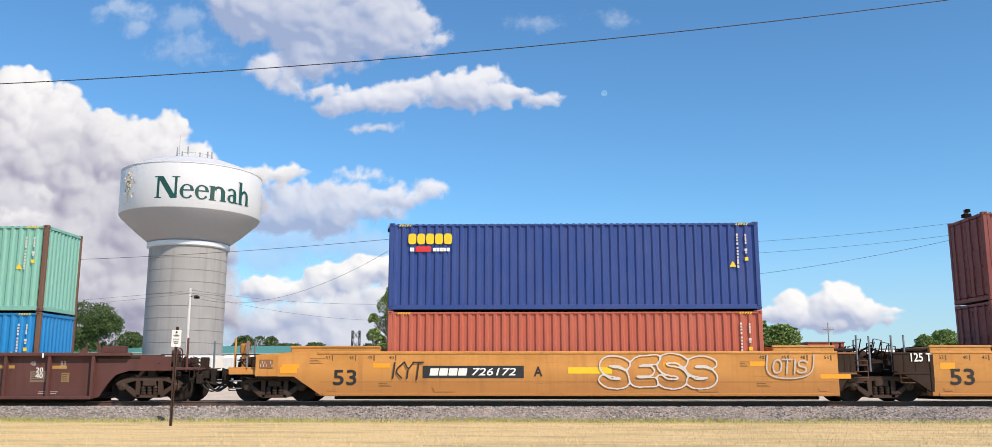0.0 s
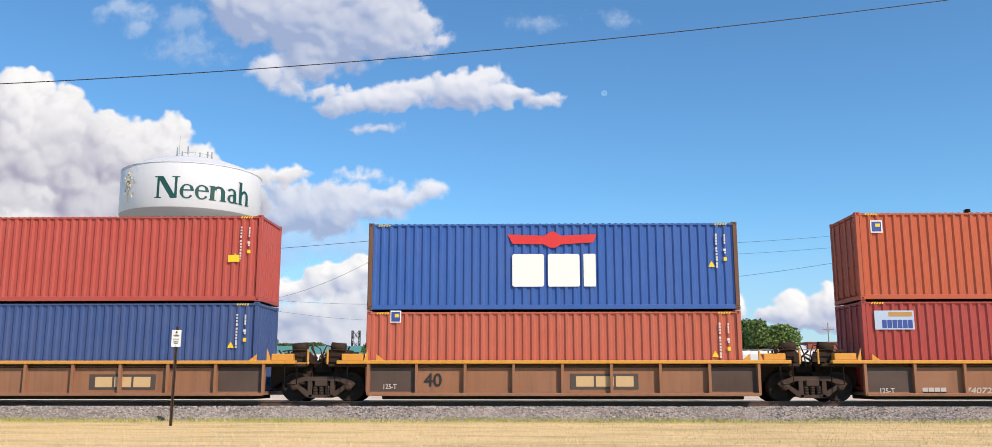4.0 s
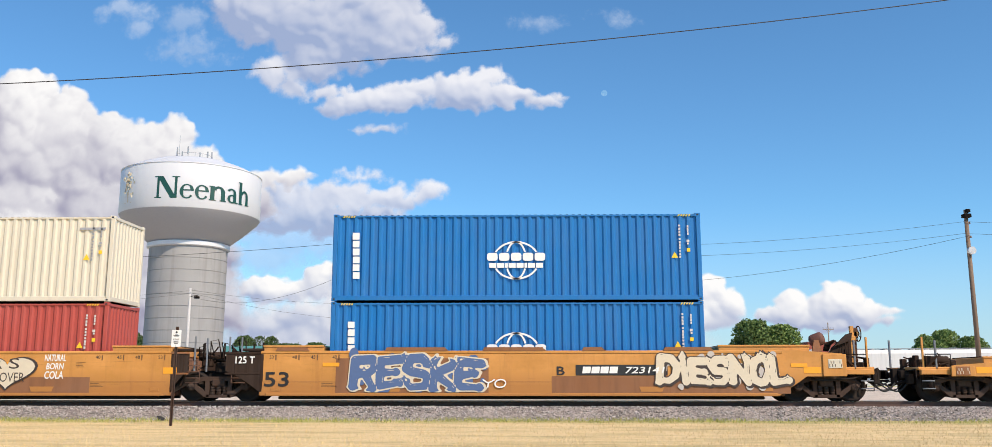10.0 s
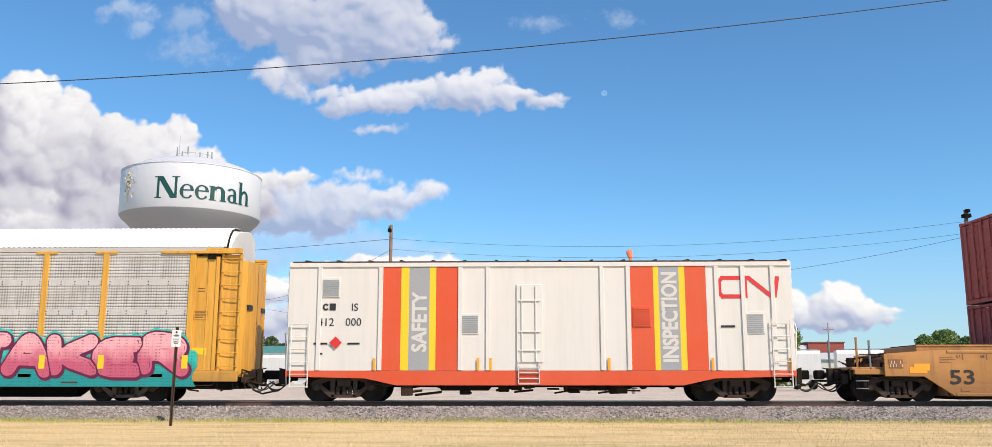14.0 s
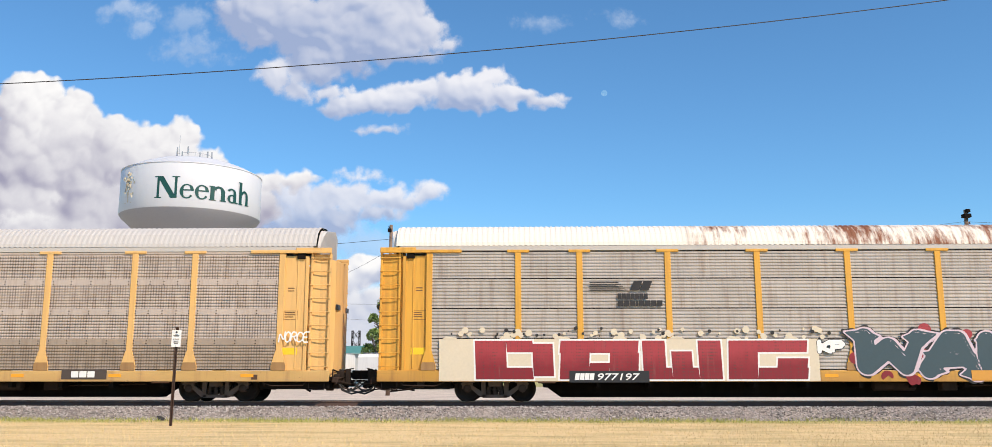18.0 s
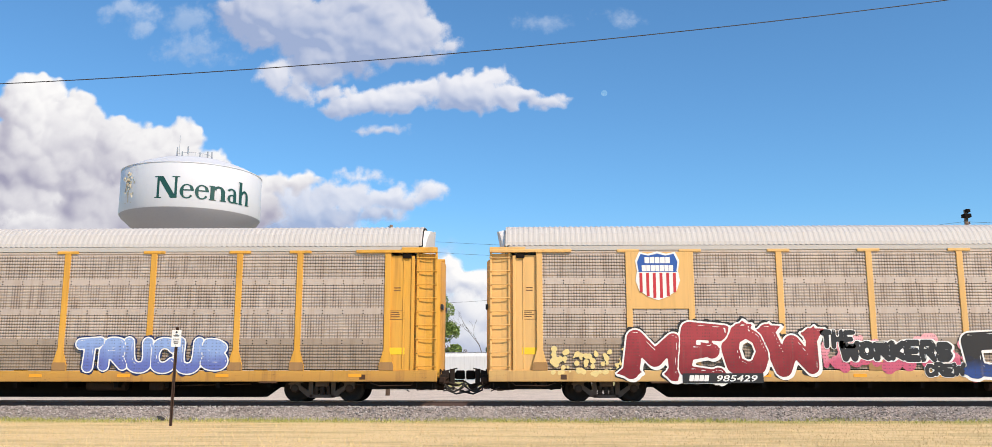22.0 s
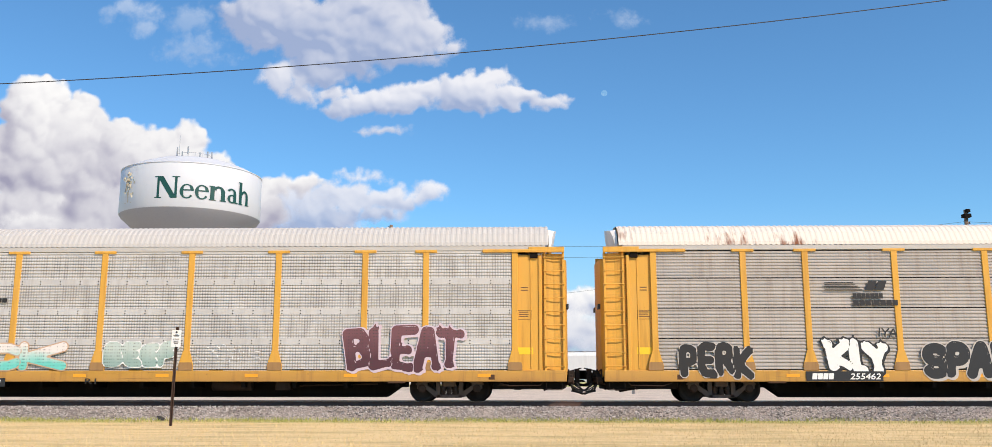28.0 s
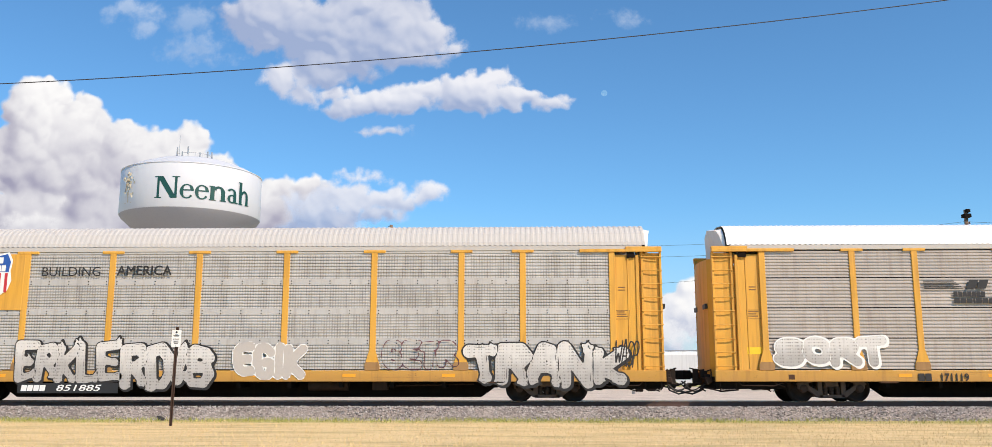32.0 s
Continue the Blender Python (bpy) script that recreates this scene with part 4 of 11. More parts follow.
def haze():
    """A thin veil of painted haze: a glowing sheet low over the summer horizon."""
    m, n, l, b = nodes_of("painted haze glow")
    n.remove(b)
    tc = n.new("ShaderNodeTexCoord")
    sep = n.new("ShaderNodeSeparateXYZ")
    l.new(tc.outputs["Object"], sep.inputs[0])
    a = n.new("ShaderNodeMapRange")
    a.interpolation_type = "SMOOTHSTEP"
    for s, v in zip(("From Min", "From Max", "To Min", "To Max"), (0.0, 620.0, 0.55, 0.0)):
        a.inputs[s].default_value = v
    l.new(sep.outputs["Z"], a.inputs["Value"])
    # the sheet glows in a pale sky tone and fades out upwards
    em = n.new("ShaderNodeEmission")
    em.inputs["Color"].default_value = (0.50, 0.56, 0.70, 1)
    tr = n.new("ShaderNodeBsdfTransparent")
    mx = n.new("ShaderNodeMixShader")
    l.new(a.outputs["Result"], mx.inputs[0])
    l.new(tr.outputs[0], mx.inputs[1])
    l.new(em.outputs[0], mx.inputs[2])
    l.new(mx.outputs[0], n["Material Output"].inputs["Surface"])
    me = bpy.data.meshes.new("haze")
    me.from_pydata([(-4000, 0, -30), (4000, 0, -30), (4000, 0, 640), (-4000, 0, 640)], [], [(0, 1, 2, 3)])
    tagged(put("haze", me, m, m=pose(0, FAR + 200, 0)), "glowing sheet painted as pale haze over the horizon", "haze", kind="structure")


haze()
WHITE_LIT = (1.0, 0.985, 0.975)
BANK_CLOUD = cloud_material("grey and white cloud bank", WHITE_LIT, (0.37, 0.36, 0.48), 1.3, 1.0)
HIGH_CLOUD = cloud_material("thin torn cloud", (0.96, 0.94, 0.96), (0.38, 0.45, 0.65), 2.0, 0.90)
THIN_CLOUD = cloud_material("wisps of cloud", (0.80, 0.86, 0.95), (0.36, 0.50, 0.74), 2.0, 0.50)
HEAP_CLOUD = cloud_material("heaped cloud with painted sunlight", WHITE_LIT, (0.42, 0.48, 0.66), 1.3, 1.0)
CLOUD_OBS = []          # (cloud, its distance, drift in x and z over the clip)


def drifting(lobes, material, soft, seed, dx=0.0, dz=0.0, **kw):
    k = len(CLOUD_OBS)
    CLOUD_OBS.append((cloud(lobes, material, soft, k, seed, **kw), FAR + 12 * k, dx, dz))


drifting([(-1302, 495, 284, 121, 0.35), (-1576, 343, 302, 141, 0.50), (-1328, 301, 301, 140, 0.45), (-1049, 392, 161, 100, 0.30), (-1613, 517, 122, 44, 0.85), (-1367, 543, 101, 36, 0.80), (-1600, 162, 299, 99, 0.55), (-1237, 161, 298, 99, 0.50), (-980, 240, 119, 99, 0.40)], BANK_CLOUD, 34, 1, 40, -14, depth=0.45)
drifting([(-1673, 932, 125, 94, 1.00), (-1539, 851, 145, 93, 0.90), (-1356, 805, 124, 74, 0.85), (-1250, 782, 93, 74, 0.85), (-1153, 794, 57, 68, 0.95), (-1067, 684, 82, 71, 0.90), (-1466, 892, 27, 37, 0.85), (-920, 634, 102, 42, 0.95), (-776, 644, 91, 24, 1.00), (-1615, 759, 248, 144, 0.60), (-1379, 690, 246, 123, 0.45), (-1146, 625, 225, 102, 0.45), (-1554, 548, 265, 143, 0.45), (-998, 562, 183, 77, 0.40), (-1499, 627, 123, 49, 0.85)], BANK_CLOUD, 15, 2, 72, -38, depth=0.6)
drifting([(-712, 581, 142, 44, 0.55), (-569, 591, 121, 44, 0.60), (-427, 594, 121, 40, 0.75), (-301, 600, 72, 30, 0.90), (-510, 667, 61, 12, 0.90), (-446, 540, 91, 30, 0.75), (-649, 529, 161, 44, 0.40), (-791, 509, 121, 48, 0.35)], HIGH_CLOUD, 22, 3, 0, -6, depth=0.8)
drifting([(-822, 1222, 232, 95, 0.35), (-670, 1131, 188, 79, 0.30), (-546, 1226, 231, 94, 0.40), (-366, 1188, 105, 71, 0.80), (-270, 1123, 50, 27, 0.75), (-830, 1023, 71, 54, 1.00), (-759, 979, 62, 41, 0.95), (-709, 1055, 104, 66, 0.50), (-584, 1086, 104, 58, 0.35), (-449, 1122, 100, 58, 0.60), (-889, 1279, 127, 84, 0.50), (-945, 1208, 95, 67, 0.30), (-375, 1095, 83, 20, 0.60)], HIGH_CLOUD, 30, 4, 48, -34, depth=0.6)
drifting([(-664, 945, 49, 26, 0.70), (-599, 897, 70, 43, 0.80), (-517, 929, 93, 43, 0.85), (-413, 917, 93, 41, 0.80), (-372, 964, 93, 35, 0.95), (-248, 959, 82, 41, 0.85), (-165, 969, 93, 51, 0.95), (-103, 1001, 62, 39, 1.00), (-41, 946, 92, 37, 0.85), (51, 932, 72, 22, 0.80), (115, 949, 32, 12, 0.70), (-206, 915, 123, 18, 0.60), (-463, 819, 82, 10, 0.60)], HIGH_CLOUD, 17, 5, 32, -10, depth=0.8)
drifting([(-1358, 1244, 74, 36, 0.80), (-1311, 1194, 25, 29, 0.70), (-1125, 1125, 105, 33, 0.35), (-1091, 1081, 94, 14, 0.40), (-1163, 1215, 84, 46, 0.40)], THIN_CLOUD, 44, 6, 32, -2, depth=0.4)
drifting([(-677, 200, 277, 83, 0.60), (-399, 219, 277, 95, 0.65), (-141, 215, 237, 83, 0.80), (153, 165, 314, 70, 0.70), (-516, 121, 394, 78, 0.50), (-42, 111, 588, 68, 0.55), (-796, 161, 178, 91, 0.45), (388, 155, 195, 62, 0.60)], HEAP_CLOUD, 60, 7, depth=0.6)
drifting([(-842, 296, 89, 53, 0.95), (-731, 286, 79, 41, 0.90), (-621, 310, 99, 57, 0.90), (-522, 335, 89, 57, 0.95), (-422, 347, 89, 55, 0.90), (-331, 347, 89, 63, 1.00), (-241, 334, 99, 61, 1.00), (-141, 306, 89, 61, 0.95), (-42, 286, 89, 57, 0.95), (46, 244, 79, 47, 0.90), (154, 236, 98, 41, 0.85), (253, 244, 78, 49, 0.90), (322, 257, 49, 45, 1.00), (390, 233, 68, 37, 0.85)], HEAP_CLOUD, 14, 8)
drifting([(498, 243, 59, 39, 0.90), (558, 282, 59, 53, 1.00), (618, 292, 55, 51, 1.00), (675, 252, 43, 39, 0.95), (546, 204, 157, 49, 0.75), (428, 194, 117, 43, 0.70)], HEAP_CLOUD, 12, 9, tear=0.5)
drifting([(803, 213, 50, 25, 0.85), (879, 254, 43, 37, 0.95), (1037, 279, 62, 43, 1.00), (1011, 244, 113, 43, 0.90), (1101, 224, 78, 33, 0.85), (1183, 218, 50, 13, 0.85), (916, 209, 117, 29, 0.75), (1031, 191, 175, 19, 0.60)], HEAP_CLOUD, 11, 10, tear=0.4)
drifting([(53, 1223, 73, 25, 0.50), (325, 1224, 46, 20, 0.50)], THIN_CLOUD, 50, 11, 40, 0, depth=0.3)
drifting([(-748, 458, 242, 52, 0.50), (-525, 440, 201, 48, 0.50), (-847, 401, 140, 48, 0.45), (-342, 409, 140, 28, 0.50)], THIN_CLOUD, 50, 12, depth=0.3)
bm = bmesh.new()
rod(bm, (0, 0, 0), (0, 2, 0), 11.0, 24)
mm, n, l, b = nodes_of("pale day moon")
n.remove(b)
em = n.new("ShaderNodeEmission")
l.new(mix(n, l, ramp(n, l, noise_of(n, l, 0.12, rand=False), 0.35, 0.6), (0.17, 0.42, 0.76), (0.28, 0.52, 0.81)), em.inputs["Color"])
l.new(em.outputs[0], n["Material Output"].inputs["Surface"])
tagged(part("moon", bm, mm, m=pose(297.2, 3000, 988.3)), "pale daytime moon", "moon", kind="structure")


# ---------------------------------------------------------------- train: running gear
def side_frame(bm, y0, y1, r):
    """Three-piece freight bogie frame: top and bottom members, columns, pedestals."""
    k = r / 0.46
    prism(bm, [(-1.12, 0.56), (-0.95, 0.68), (-0.55, 0.80), (0.55, 0.80), (0.95, 0.68), (1.12, 0.56), (1.0, 0.50), (0.5, 0.66), (-0.5, 0.66), (-1.0, 0.50)], y0, y1)
    for s in (-1, 1):
        prism(bm, [(s * 0.80, 0.56), (s * 0.92, 0.52), (s * 0.46, 0.14), (s * 0.30, 0.14), (s * 0.30, 0.24)], y0, y1)
        box(bm, min(s * 0.30, s * 0.44), max(s * 0.30, s * 0.44), y0 + 0.01, y1 - 0.01, 0.2, 0.7)
        cbox(bm, s * 0.89 - 0.17, s * 0.89 + 0.17, y0 + 0.005, y1 - 0.005, 0.44 * k, 0.64, 0.02)
    box(bm, -0.40, 0.40, y0, y1, 0.12, 0.22)


def bogie_mesh(bm, r):
    for s in (-1, 1):
        side_frame(bm, s * 1.02 - 0.08, s * 1.02 + 0.08, r)
    cbox(bm, -0.22, 0.22, -1.12, 1.12, 0.48, 0.72, 0.03)
    box(bm, -0.6, 0.6, -0.08, 0.08, 0.35, 0.5)
    rod(bm, (0, 0, 0.7), (0, 0, 0.9), 0.22, 12)


def springs_mesh(bm):
    for x in (-0.2, 0.0, 0.2):
        for z in np.arange(0.225, 0.47, 0.05):
            rod(bm, (x, 0, z), (x, 0, z + 0.03), 0.082, 8)
        rod(bm, (x, 0, 0.2), (x, 0, 0.5), 0.06, 8)


def wheelset_mesh(bm, r):
    for s in (-1, 1):
        b = bmesh.new()
        y = 0.69 * s
        lathe(b, [(0.10, y - s * 0.03), (0.13, y - s * 0.03), (0.15, y), (r - 0.10, y + s * 0.02), (r - 0.08, y - s * 0.015), (r + 0.03, y - s * 0.02),
                  (r + 0.03, y + s * 0.015), (r, y + s * 0.03), (r, y + s * 0.13), (r - 0.07, y + s * 0.135), (r - 0.09, y + s * 0.07), (0.17, y + s * 0.06), (0.15, y + s * 0.14), (0.08, y + s * 0.14)], 28, axis="Y")
        add(bm, b)
    rod(bm, (0, -0.95, 0), (0, 0.95, 0), 0.075, 12)


def axle_end_mesh(bm):
    lathe(bm, [(0.13, -0.93), (0.13, -1.10), (0.10, -1.14), (0.05, -1.14)], 12, axis="Y")
    for i in range(3):
        a = i * 2.094
        rod(bm, (0.06 * math.cos(a), -1.13, 0.06 * math.sin(a)), (0.06 * math.cos(a), -1.165, 0.06 * math.sin(a)), 0.022, 6)


def bogie(car, at, x, r=0.46, frame_mat=None, drop=0.0):
    """A bogie under a car whose centre is at that place along the train."""
    me = shared("bogie_%d" % (r * 100), lambda bm: bogie_mesh(bm, r))
    b = put("bogie", me, frame_mat or STEEL_FRAME, car, "dusty dark cast-steel bogie", pose(x, 0, 0))
    for s in (-1, 1):
        put("spring_nest", shared("springs", springs_mesh), STEEL_FRAME, b, m=pose(0, s * 1.03, 0))
    for dx in (-0.89, 0.89):
        w = put("wheelset", shared("wheelset_%d" % (r * 100), lambda bm: wheelset_mesh(bm, r)), WHEEL, car, m=pose(x + dx, 0, r))
        for s in (0, 180):
            put("axle_end", shared("axle_ends", axle_end_mesh), STEEL_FRAME, w, m=pose(0, 0, 0, 0, 0, s))
        WHEELS.append((w, x + dx, at, r))


def coupler(car, x, s, z=0.86):
    """Knuckle coupler and hoses past the end at x, pointing s."""
    bm = bmesh.new()
    cbox(bm, min(x, x + s * 0.62), max(x, x + s * 0.62), -0.09, 0.09, z - 0.1, z + 0.08, 0.02)
    cbox(bm, min(x + s * 0.5, x + s * 0.8), max(x + s * 0.5, x + s * 0.8), -0.17, 0.15, z - 0.15, z + 0.15, 0.04)
    cbox(bm, min(x, x + s * 0.12), max(x, x + s * 0.12), -0.3, 0.3, z - 0.2, z + 0.2, 0.03)
    part("coupler", bm, STEEL_DARK, car, "dark steel knuckle coupler")
    bm = bmesh.new()
    rod(bm, (x + s * 0.08, -1.25, z + 0.16), (x + s * 0.1, -0.5, z + 0.10), 0.022, 6)
    rod(bm, (x + s * 0.1, -0.5, z + 0.10), (x + s * 0.55, -0.12, z + 0.22), 0.022, 6)
    rod(bm, (x + s * 0.08, -1.25, z + 0.16), (x + s * 0.08, -1.28, z - 0.16), 0.022, 6)
    part("uncoupling_lever", bm, SOOT, car)
    bm = bmesh.new()
    cbox(bm, *sorted((x + s * 0.02, x + s * 0.30)), -0.62, -0.42, z - 0.12, z + 0.13, 0.02)
    cbox(bm, *sorted((x + s * 0.05, x + s * 0.22)), -1.0, -0.75, z - 0.30, z + 0.02, 0.02)
    cbox(bm, *sorted((x + s * 0.32, x + s * 0.48)), -0.40, -0.20, z - 0.28, z + 0.20, 0.02)
    rod(bm, (x + s * 0.05, -0.55, z - 0.2), (x + s * 0.6, -0.3, z - 0.34), 0.04, 8)
    knit(bm)
    part("draft_gear", bm, SOOT, car, "sooty draft gear and valve blocks")
    for dy, dip in ((-0.72, 0.40), (-0.22, 0.22)):
        bm = bmesh.new()
        tube(bm, [(x + s * (0.05 + 0.8 * f), dy + 0.06 * f, z - 0.14 - dip * math.sin(math.pi * min(1, f * 0.9))) for f in np.linspace(0, 1, 8)], 0.026)
        part("air_hose", bm, RUBBER, car)
    bm = bmesh.new()
    pts = [(x + s * (0.1 + 0.85 * f), -0.42 - 0.05 * math.sin(3 * f), z - 0.22 - 0.28 * math.sin(math.pi * min(1, f * 0.95))) for f in np.linspace(0, 1, 9)]
    tube(bm, pts, 0.022)
    part("brake_hose", bm, RUBBER, car)


def text_on(car, text, x, z, size, material, width=None, y=-1.0, shear=0.0, name="lettering", label="", turn=0.0, heavy=0.0):
    me = letters(text, size, width, shear, heavy=heavy)
    return put(name, me, material, car, label, pose(x, y, z, 0, turn, 0))


def bars_on(car, rects, material, y, name="marking", label=""):
    """Flat painted bars, each (x0, x1, z0, z1)."""
    bm = bmesh.new()
    for x0, x1, z0, z1 in rects:
        box(bm, x0, x1, y - 0.003, y + 0.002, z0, z1)
    knit(bm)
    return part(name, bm, material, car, label)


def word_bars(car, x0, x1, z0, z1, shapes, material, y, name="marking", label="", lean=0.0):
    """A word that is not spelt out, as plain shapes: b block, d disc, o ring, i bar, v wedge, c open ring, _ gap."""
    bm = bmesh.new()
    h = z1 - z0
    unit = (x1 - x0) / sum(0.45 if s in "i_" else 1.0 for s in shapes)
    x = x0
    for s in shapes:
        w = unit * (0.45 if s in "i_" else 1.0)
        a, b, c = x + 0.055 * unit, x + w - 0.055 * unit, x + w / 2
        x += w
        if s == "_":
            continue
        if s == "d":
            polys = [[(c + (b - a) / 2 * math.copysign(abs(math.cos(q)) ** 0.5, math.cos(q)), (z0 + z1) / 2 + h / 2 * math.copysign(abs(math.sin(q)) ** 0.5, math.sin(q))) for q in np.linspace(0, 2 * math.pi, 25)[:-1]]]
        elif s in "oc":
            k, out, inn = 16, [], []
            for i in range(k + 1):
                q = (0.18 if s == "c" else 0.0) * math.pi + (1.64 if s == "c" else 2.0) * math.pi * i / k
                ca, sa = math.cos(q), math.sin(q)
                out.append((c + (b - a) / 2 * ca, (z0 + z1) / 2 + h / 2 * sa))
                inn.append((c + (b - a) / 2 * 0.46 * ca, (z0 + z1) / 2 + h / 2 * 0.5 * sa))
            polys = [(out[i], out[i + 1], inn[i + 1], inn[i]) for i in range(k)]
        elif s == "v":
            polys = [((c - 0.12 * (b - a), z0), (c + 0.12 * (b - a), z0), (b, z1), (a, z1))]
        else:
            r = min(0.04 * h, 0.05 * (b - a))
            polys = [((a, z0 + r), (a + r, z0), (b - r, z0), (b, z0 + r), (b, z1 - r), (b - r, z1), (a + r, z1), (a, z1 - r))]
        for poly in polys:
            bm.faces.new([bm.verts.new((px + lean * (pz - z0), y, pz)) for px, pz in poly])
    bmesh.ops.remove_doubles(bm, verts=bm.verts, dist=0.0005)
    knit(bm)
    return part(name, bm, material, car, label)


# ---------------------------------------------------------------- train: containers
CL, CW = 12.192, 2.438


def corrugated(bm, length, z0, z1, pitch, depth, along="x"):
    """A sheet with trapezoid waves; it stands on the line y = 0, waves towards +y."""
    k = max(1, round(length / pitch))
    p = length / k
    xs = []
    for i in range(k):
        x = -length / 2 + i * p
        xs += [(x, 0), (x + p * 0.28, 0), (x + p * 0.46, depth), (x + p * 0.80, depth)]
    xs.append((length / 2, 0))
    a = [bm.verts.new((x, y, z0)) for x, y in xs]
    b = [bm.verts.new((x, y, z1)) for x, y in xs]
    for i in range(len(xs) - 1):
        bm.faces.new((a[i], a[i + 1], b[i + 1], b[i]))


def roof_sheet(bm, length, width, pitch, depth):
    k = round(length / pitch)
    p = length / k
    row = []
    for i in range(k):
        x = -length / 2 + i * p
        row += [(x, 0), (x + p * .3, 0), (x + p * .5, depth), (x + p * .8, depth)]
    row.append((length / 2, 0))
    a = [bm.verts.new((q, -width / 2, z)) for q, z in row]
    b = [bm.verts.new((q, width / 2, z)) for q, z in row]
    for j in range(len(row) - 1):
        bm.faces.new((a[j], a[j + 1], b[j + 1], b[j]))


def hazard(bm, x0, x1, z0, z1, y, n):
    w = (x1 - x0) / n
    for i in range(n):
        a = x0 + i * w
        vs = [bm.verts.new(p) for p in ((a, y, z0), (a + w * .5, y, z0), (a + w * .95, y, z1), (a + w * .45, y, z1))]
        bm.faces.new(vs)


def container(colour, label, left, z0, h=2.896, post=None, length=CL, marks=True, haz=True, ink=None):
    """A corrugated steel shipping container; left: the place of its left end along the train."""
    L = length
    c = thing("shipping_container", label, "container", "shipping containers")
    MOVING.append((c, left + L / 2, TRACK_Y, z0))
    post = post or colour
    hw, hl = CW / 2, L / 2
    key = "%d_%d" % (h * 1000, L * 1000)
    side = shared("side_" + key, lambda bm: corrugated(bm, L - 0.32, 0.17, h - 0.10, 0.278, 0.047))
    put("side_wall", side, colour, c, m=pose(0, -hw + 0.012, 0))
    put("side_wall", side, colour, c, m=pose(0, hw - 0.012, 0, 0, 0, 180))
    end = shared("end_" + key, lambda bm: corrugated(bm, CW - 0.26, 0.17, h - 0.12, 0.25, 0.045))
    put("end_wall", end, colour, c, m=pose(hl - 0.02, 0, 0, 0, 0, 90))
    put("roof", shared("roof_" + key, lambda bm: roof_sheet(bm, L - 0.3, CW - 0.12, 0.21, 0.02)), colour, c, m=pose(0, 0, h - 0.045))

    def floor(bm):
        box(bm, -hl + 0.1, hl - 0.1, -hw + 0.05, hw - 0.05, 0.05, 0.16)
    put("floor", shared("floor_" + key, floor), FLOOR_MAT, c)

    def rail_top(bm):
        cbox(bm, -hl + 0.16, hl - 0.16, -0.03, 0.03, h - 0.105, h - 0.045, 0.008)

    def rail_low(bm):
        cbox(bm, -hl + 0.16, hl - 0.16, -0.025, 0.025, 0.02, 0.175, 0.01)
    for s in (-1, 1):
        put("top_rail", shared("rail_top_" + key, rail_top), colour, c, m=pose(0, s * (hw - 0.035), 0))
        put("bottom_rail", shared("rail_low_" + key, rail_low), colour, c, m=pose(0, s * (hw - 0.03), 0))

    def header(bm):
        cbox(bm, -0.04, 0.04, -hw + 0.15, hw - 0.15, h - 0.13, h - 0.03, 0.01)

    def cross_sill(bm):
        cbox(bm, -0.04, 0.04, -hw + 0.15, hw - 0.15, 0.02, 0.17, 0.01)
    for s in (-1, 1):
        put("end_header", shared("header_" + key, header), colour, c, m=pose(s * (hl - 0.045), 0, 0))
        put("end_sill", shared("end_sill_" + key, cross_sill), colour, c, m=pose(s * (hl - 0.045), 0, 0))
    pm = shared("post_" + key, lambda bm: cbox(bm, -0.075, 0.075, -0.07, 0.07, 0.11, h - 0.11, 0.02))
    cm = shared("casting", lambda bm: cbox(bm, -0.089, 0.089, -0.081, 0.081, 0, 0.118, 0.012))
    hole = shared("casting_hole", lambda bm: cbox(bm, -0.035, 0.035, -0.004, 0.004, 0.035, 0.085, 0.003))
    for sx in (-1, 1):
        for sy in (-1, 1):
            put("corner_post", pm, post, c, m=pose(sx * (hl - 0.078), sy * (hw - 0.073), 0))
            for z in (0, h - 0.118):
                k = put("corner_casting", cm, post, c, m=pose(sx * (hl - 0.089), sy * (hw - 0.081), z))
                if sy < 0:
                    put("casting_hole", hole, BLACK, k, m=pose(0, -0.0815, 0))
    # door end, towards the rear of the train
    for s in (-1, 1):
        dm = shared("door_" + key, lambda bm: (cbox(bm, -0.03, 0.03, -0.53, 0.53, 0.19, h - 0.15, 0.01),
                                               [cbox(bm, -0.045, -0.028, -0.5, 0.5, 0.45 + 0.5 * i, 0.60 + 0.5 * i, 0.006) for i in range(5)]))
        d = put("door", dm, colour, c, m=pose(-hl + 0.055, s * 0.54, 0))
        rm = shared("lock_rod_" + key, lambda bm: (rod(bm, (0, 0, 0.12), (0, 0, h - 0.08), 0.019, 8),
                                                   [cbox(bm, -0.03, 0.02, -0.05, 0.05, z, z + 0.07, 0.006) for z in (0.2, 0.75, 1.1, 1.7, h - 0.3)]))
        for y in (-0.28, 0.22):
            put("lock_rod", rm, post, d, m=pose(-0.06, y, 0))
    y = -hw - 0.002
    if haz:
        for x in (-hl + 0.32, hl - 0.75):
            bm = bmesh.new()
            hazard(bm, x, x + 0.43, h - 0.115, h - 0.05, y - 0.004, 5)
            knit(bm)
            part("hazard_stripe", bm, YELLOW, c, "yellow and black warning stripes")
    if marks:
        rng = random.Random(int(left * 7))
        code = OFFWHITE if ink is None else ink
        rects = []
        for i in range(11):
            z = h - 0.40 - i * 0.10 - (0.05 if i > 3 else 0)
            rects.append((hl - 0.735, hl - 0.675, z - 0.085 * rng.uniform(.6, 1), z))
        for i in range(4):
            z = h - 0.42 - i * 0.085
            rects.append((hl - 0.455, hl - 0.405, z - 0.07, z))
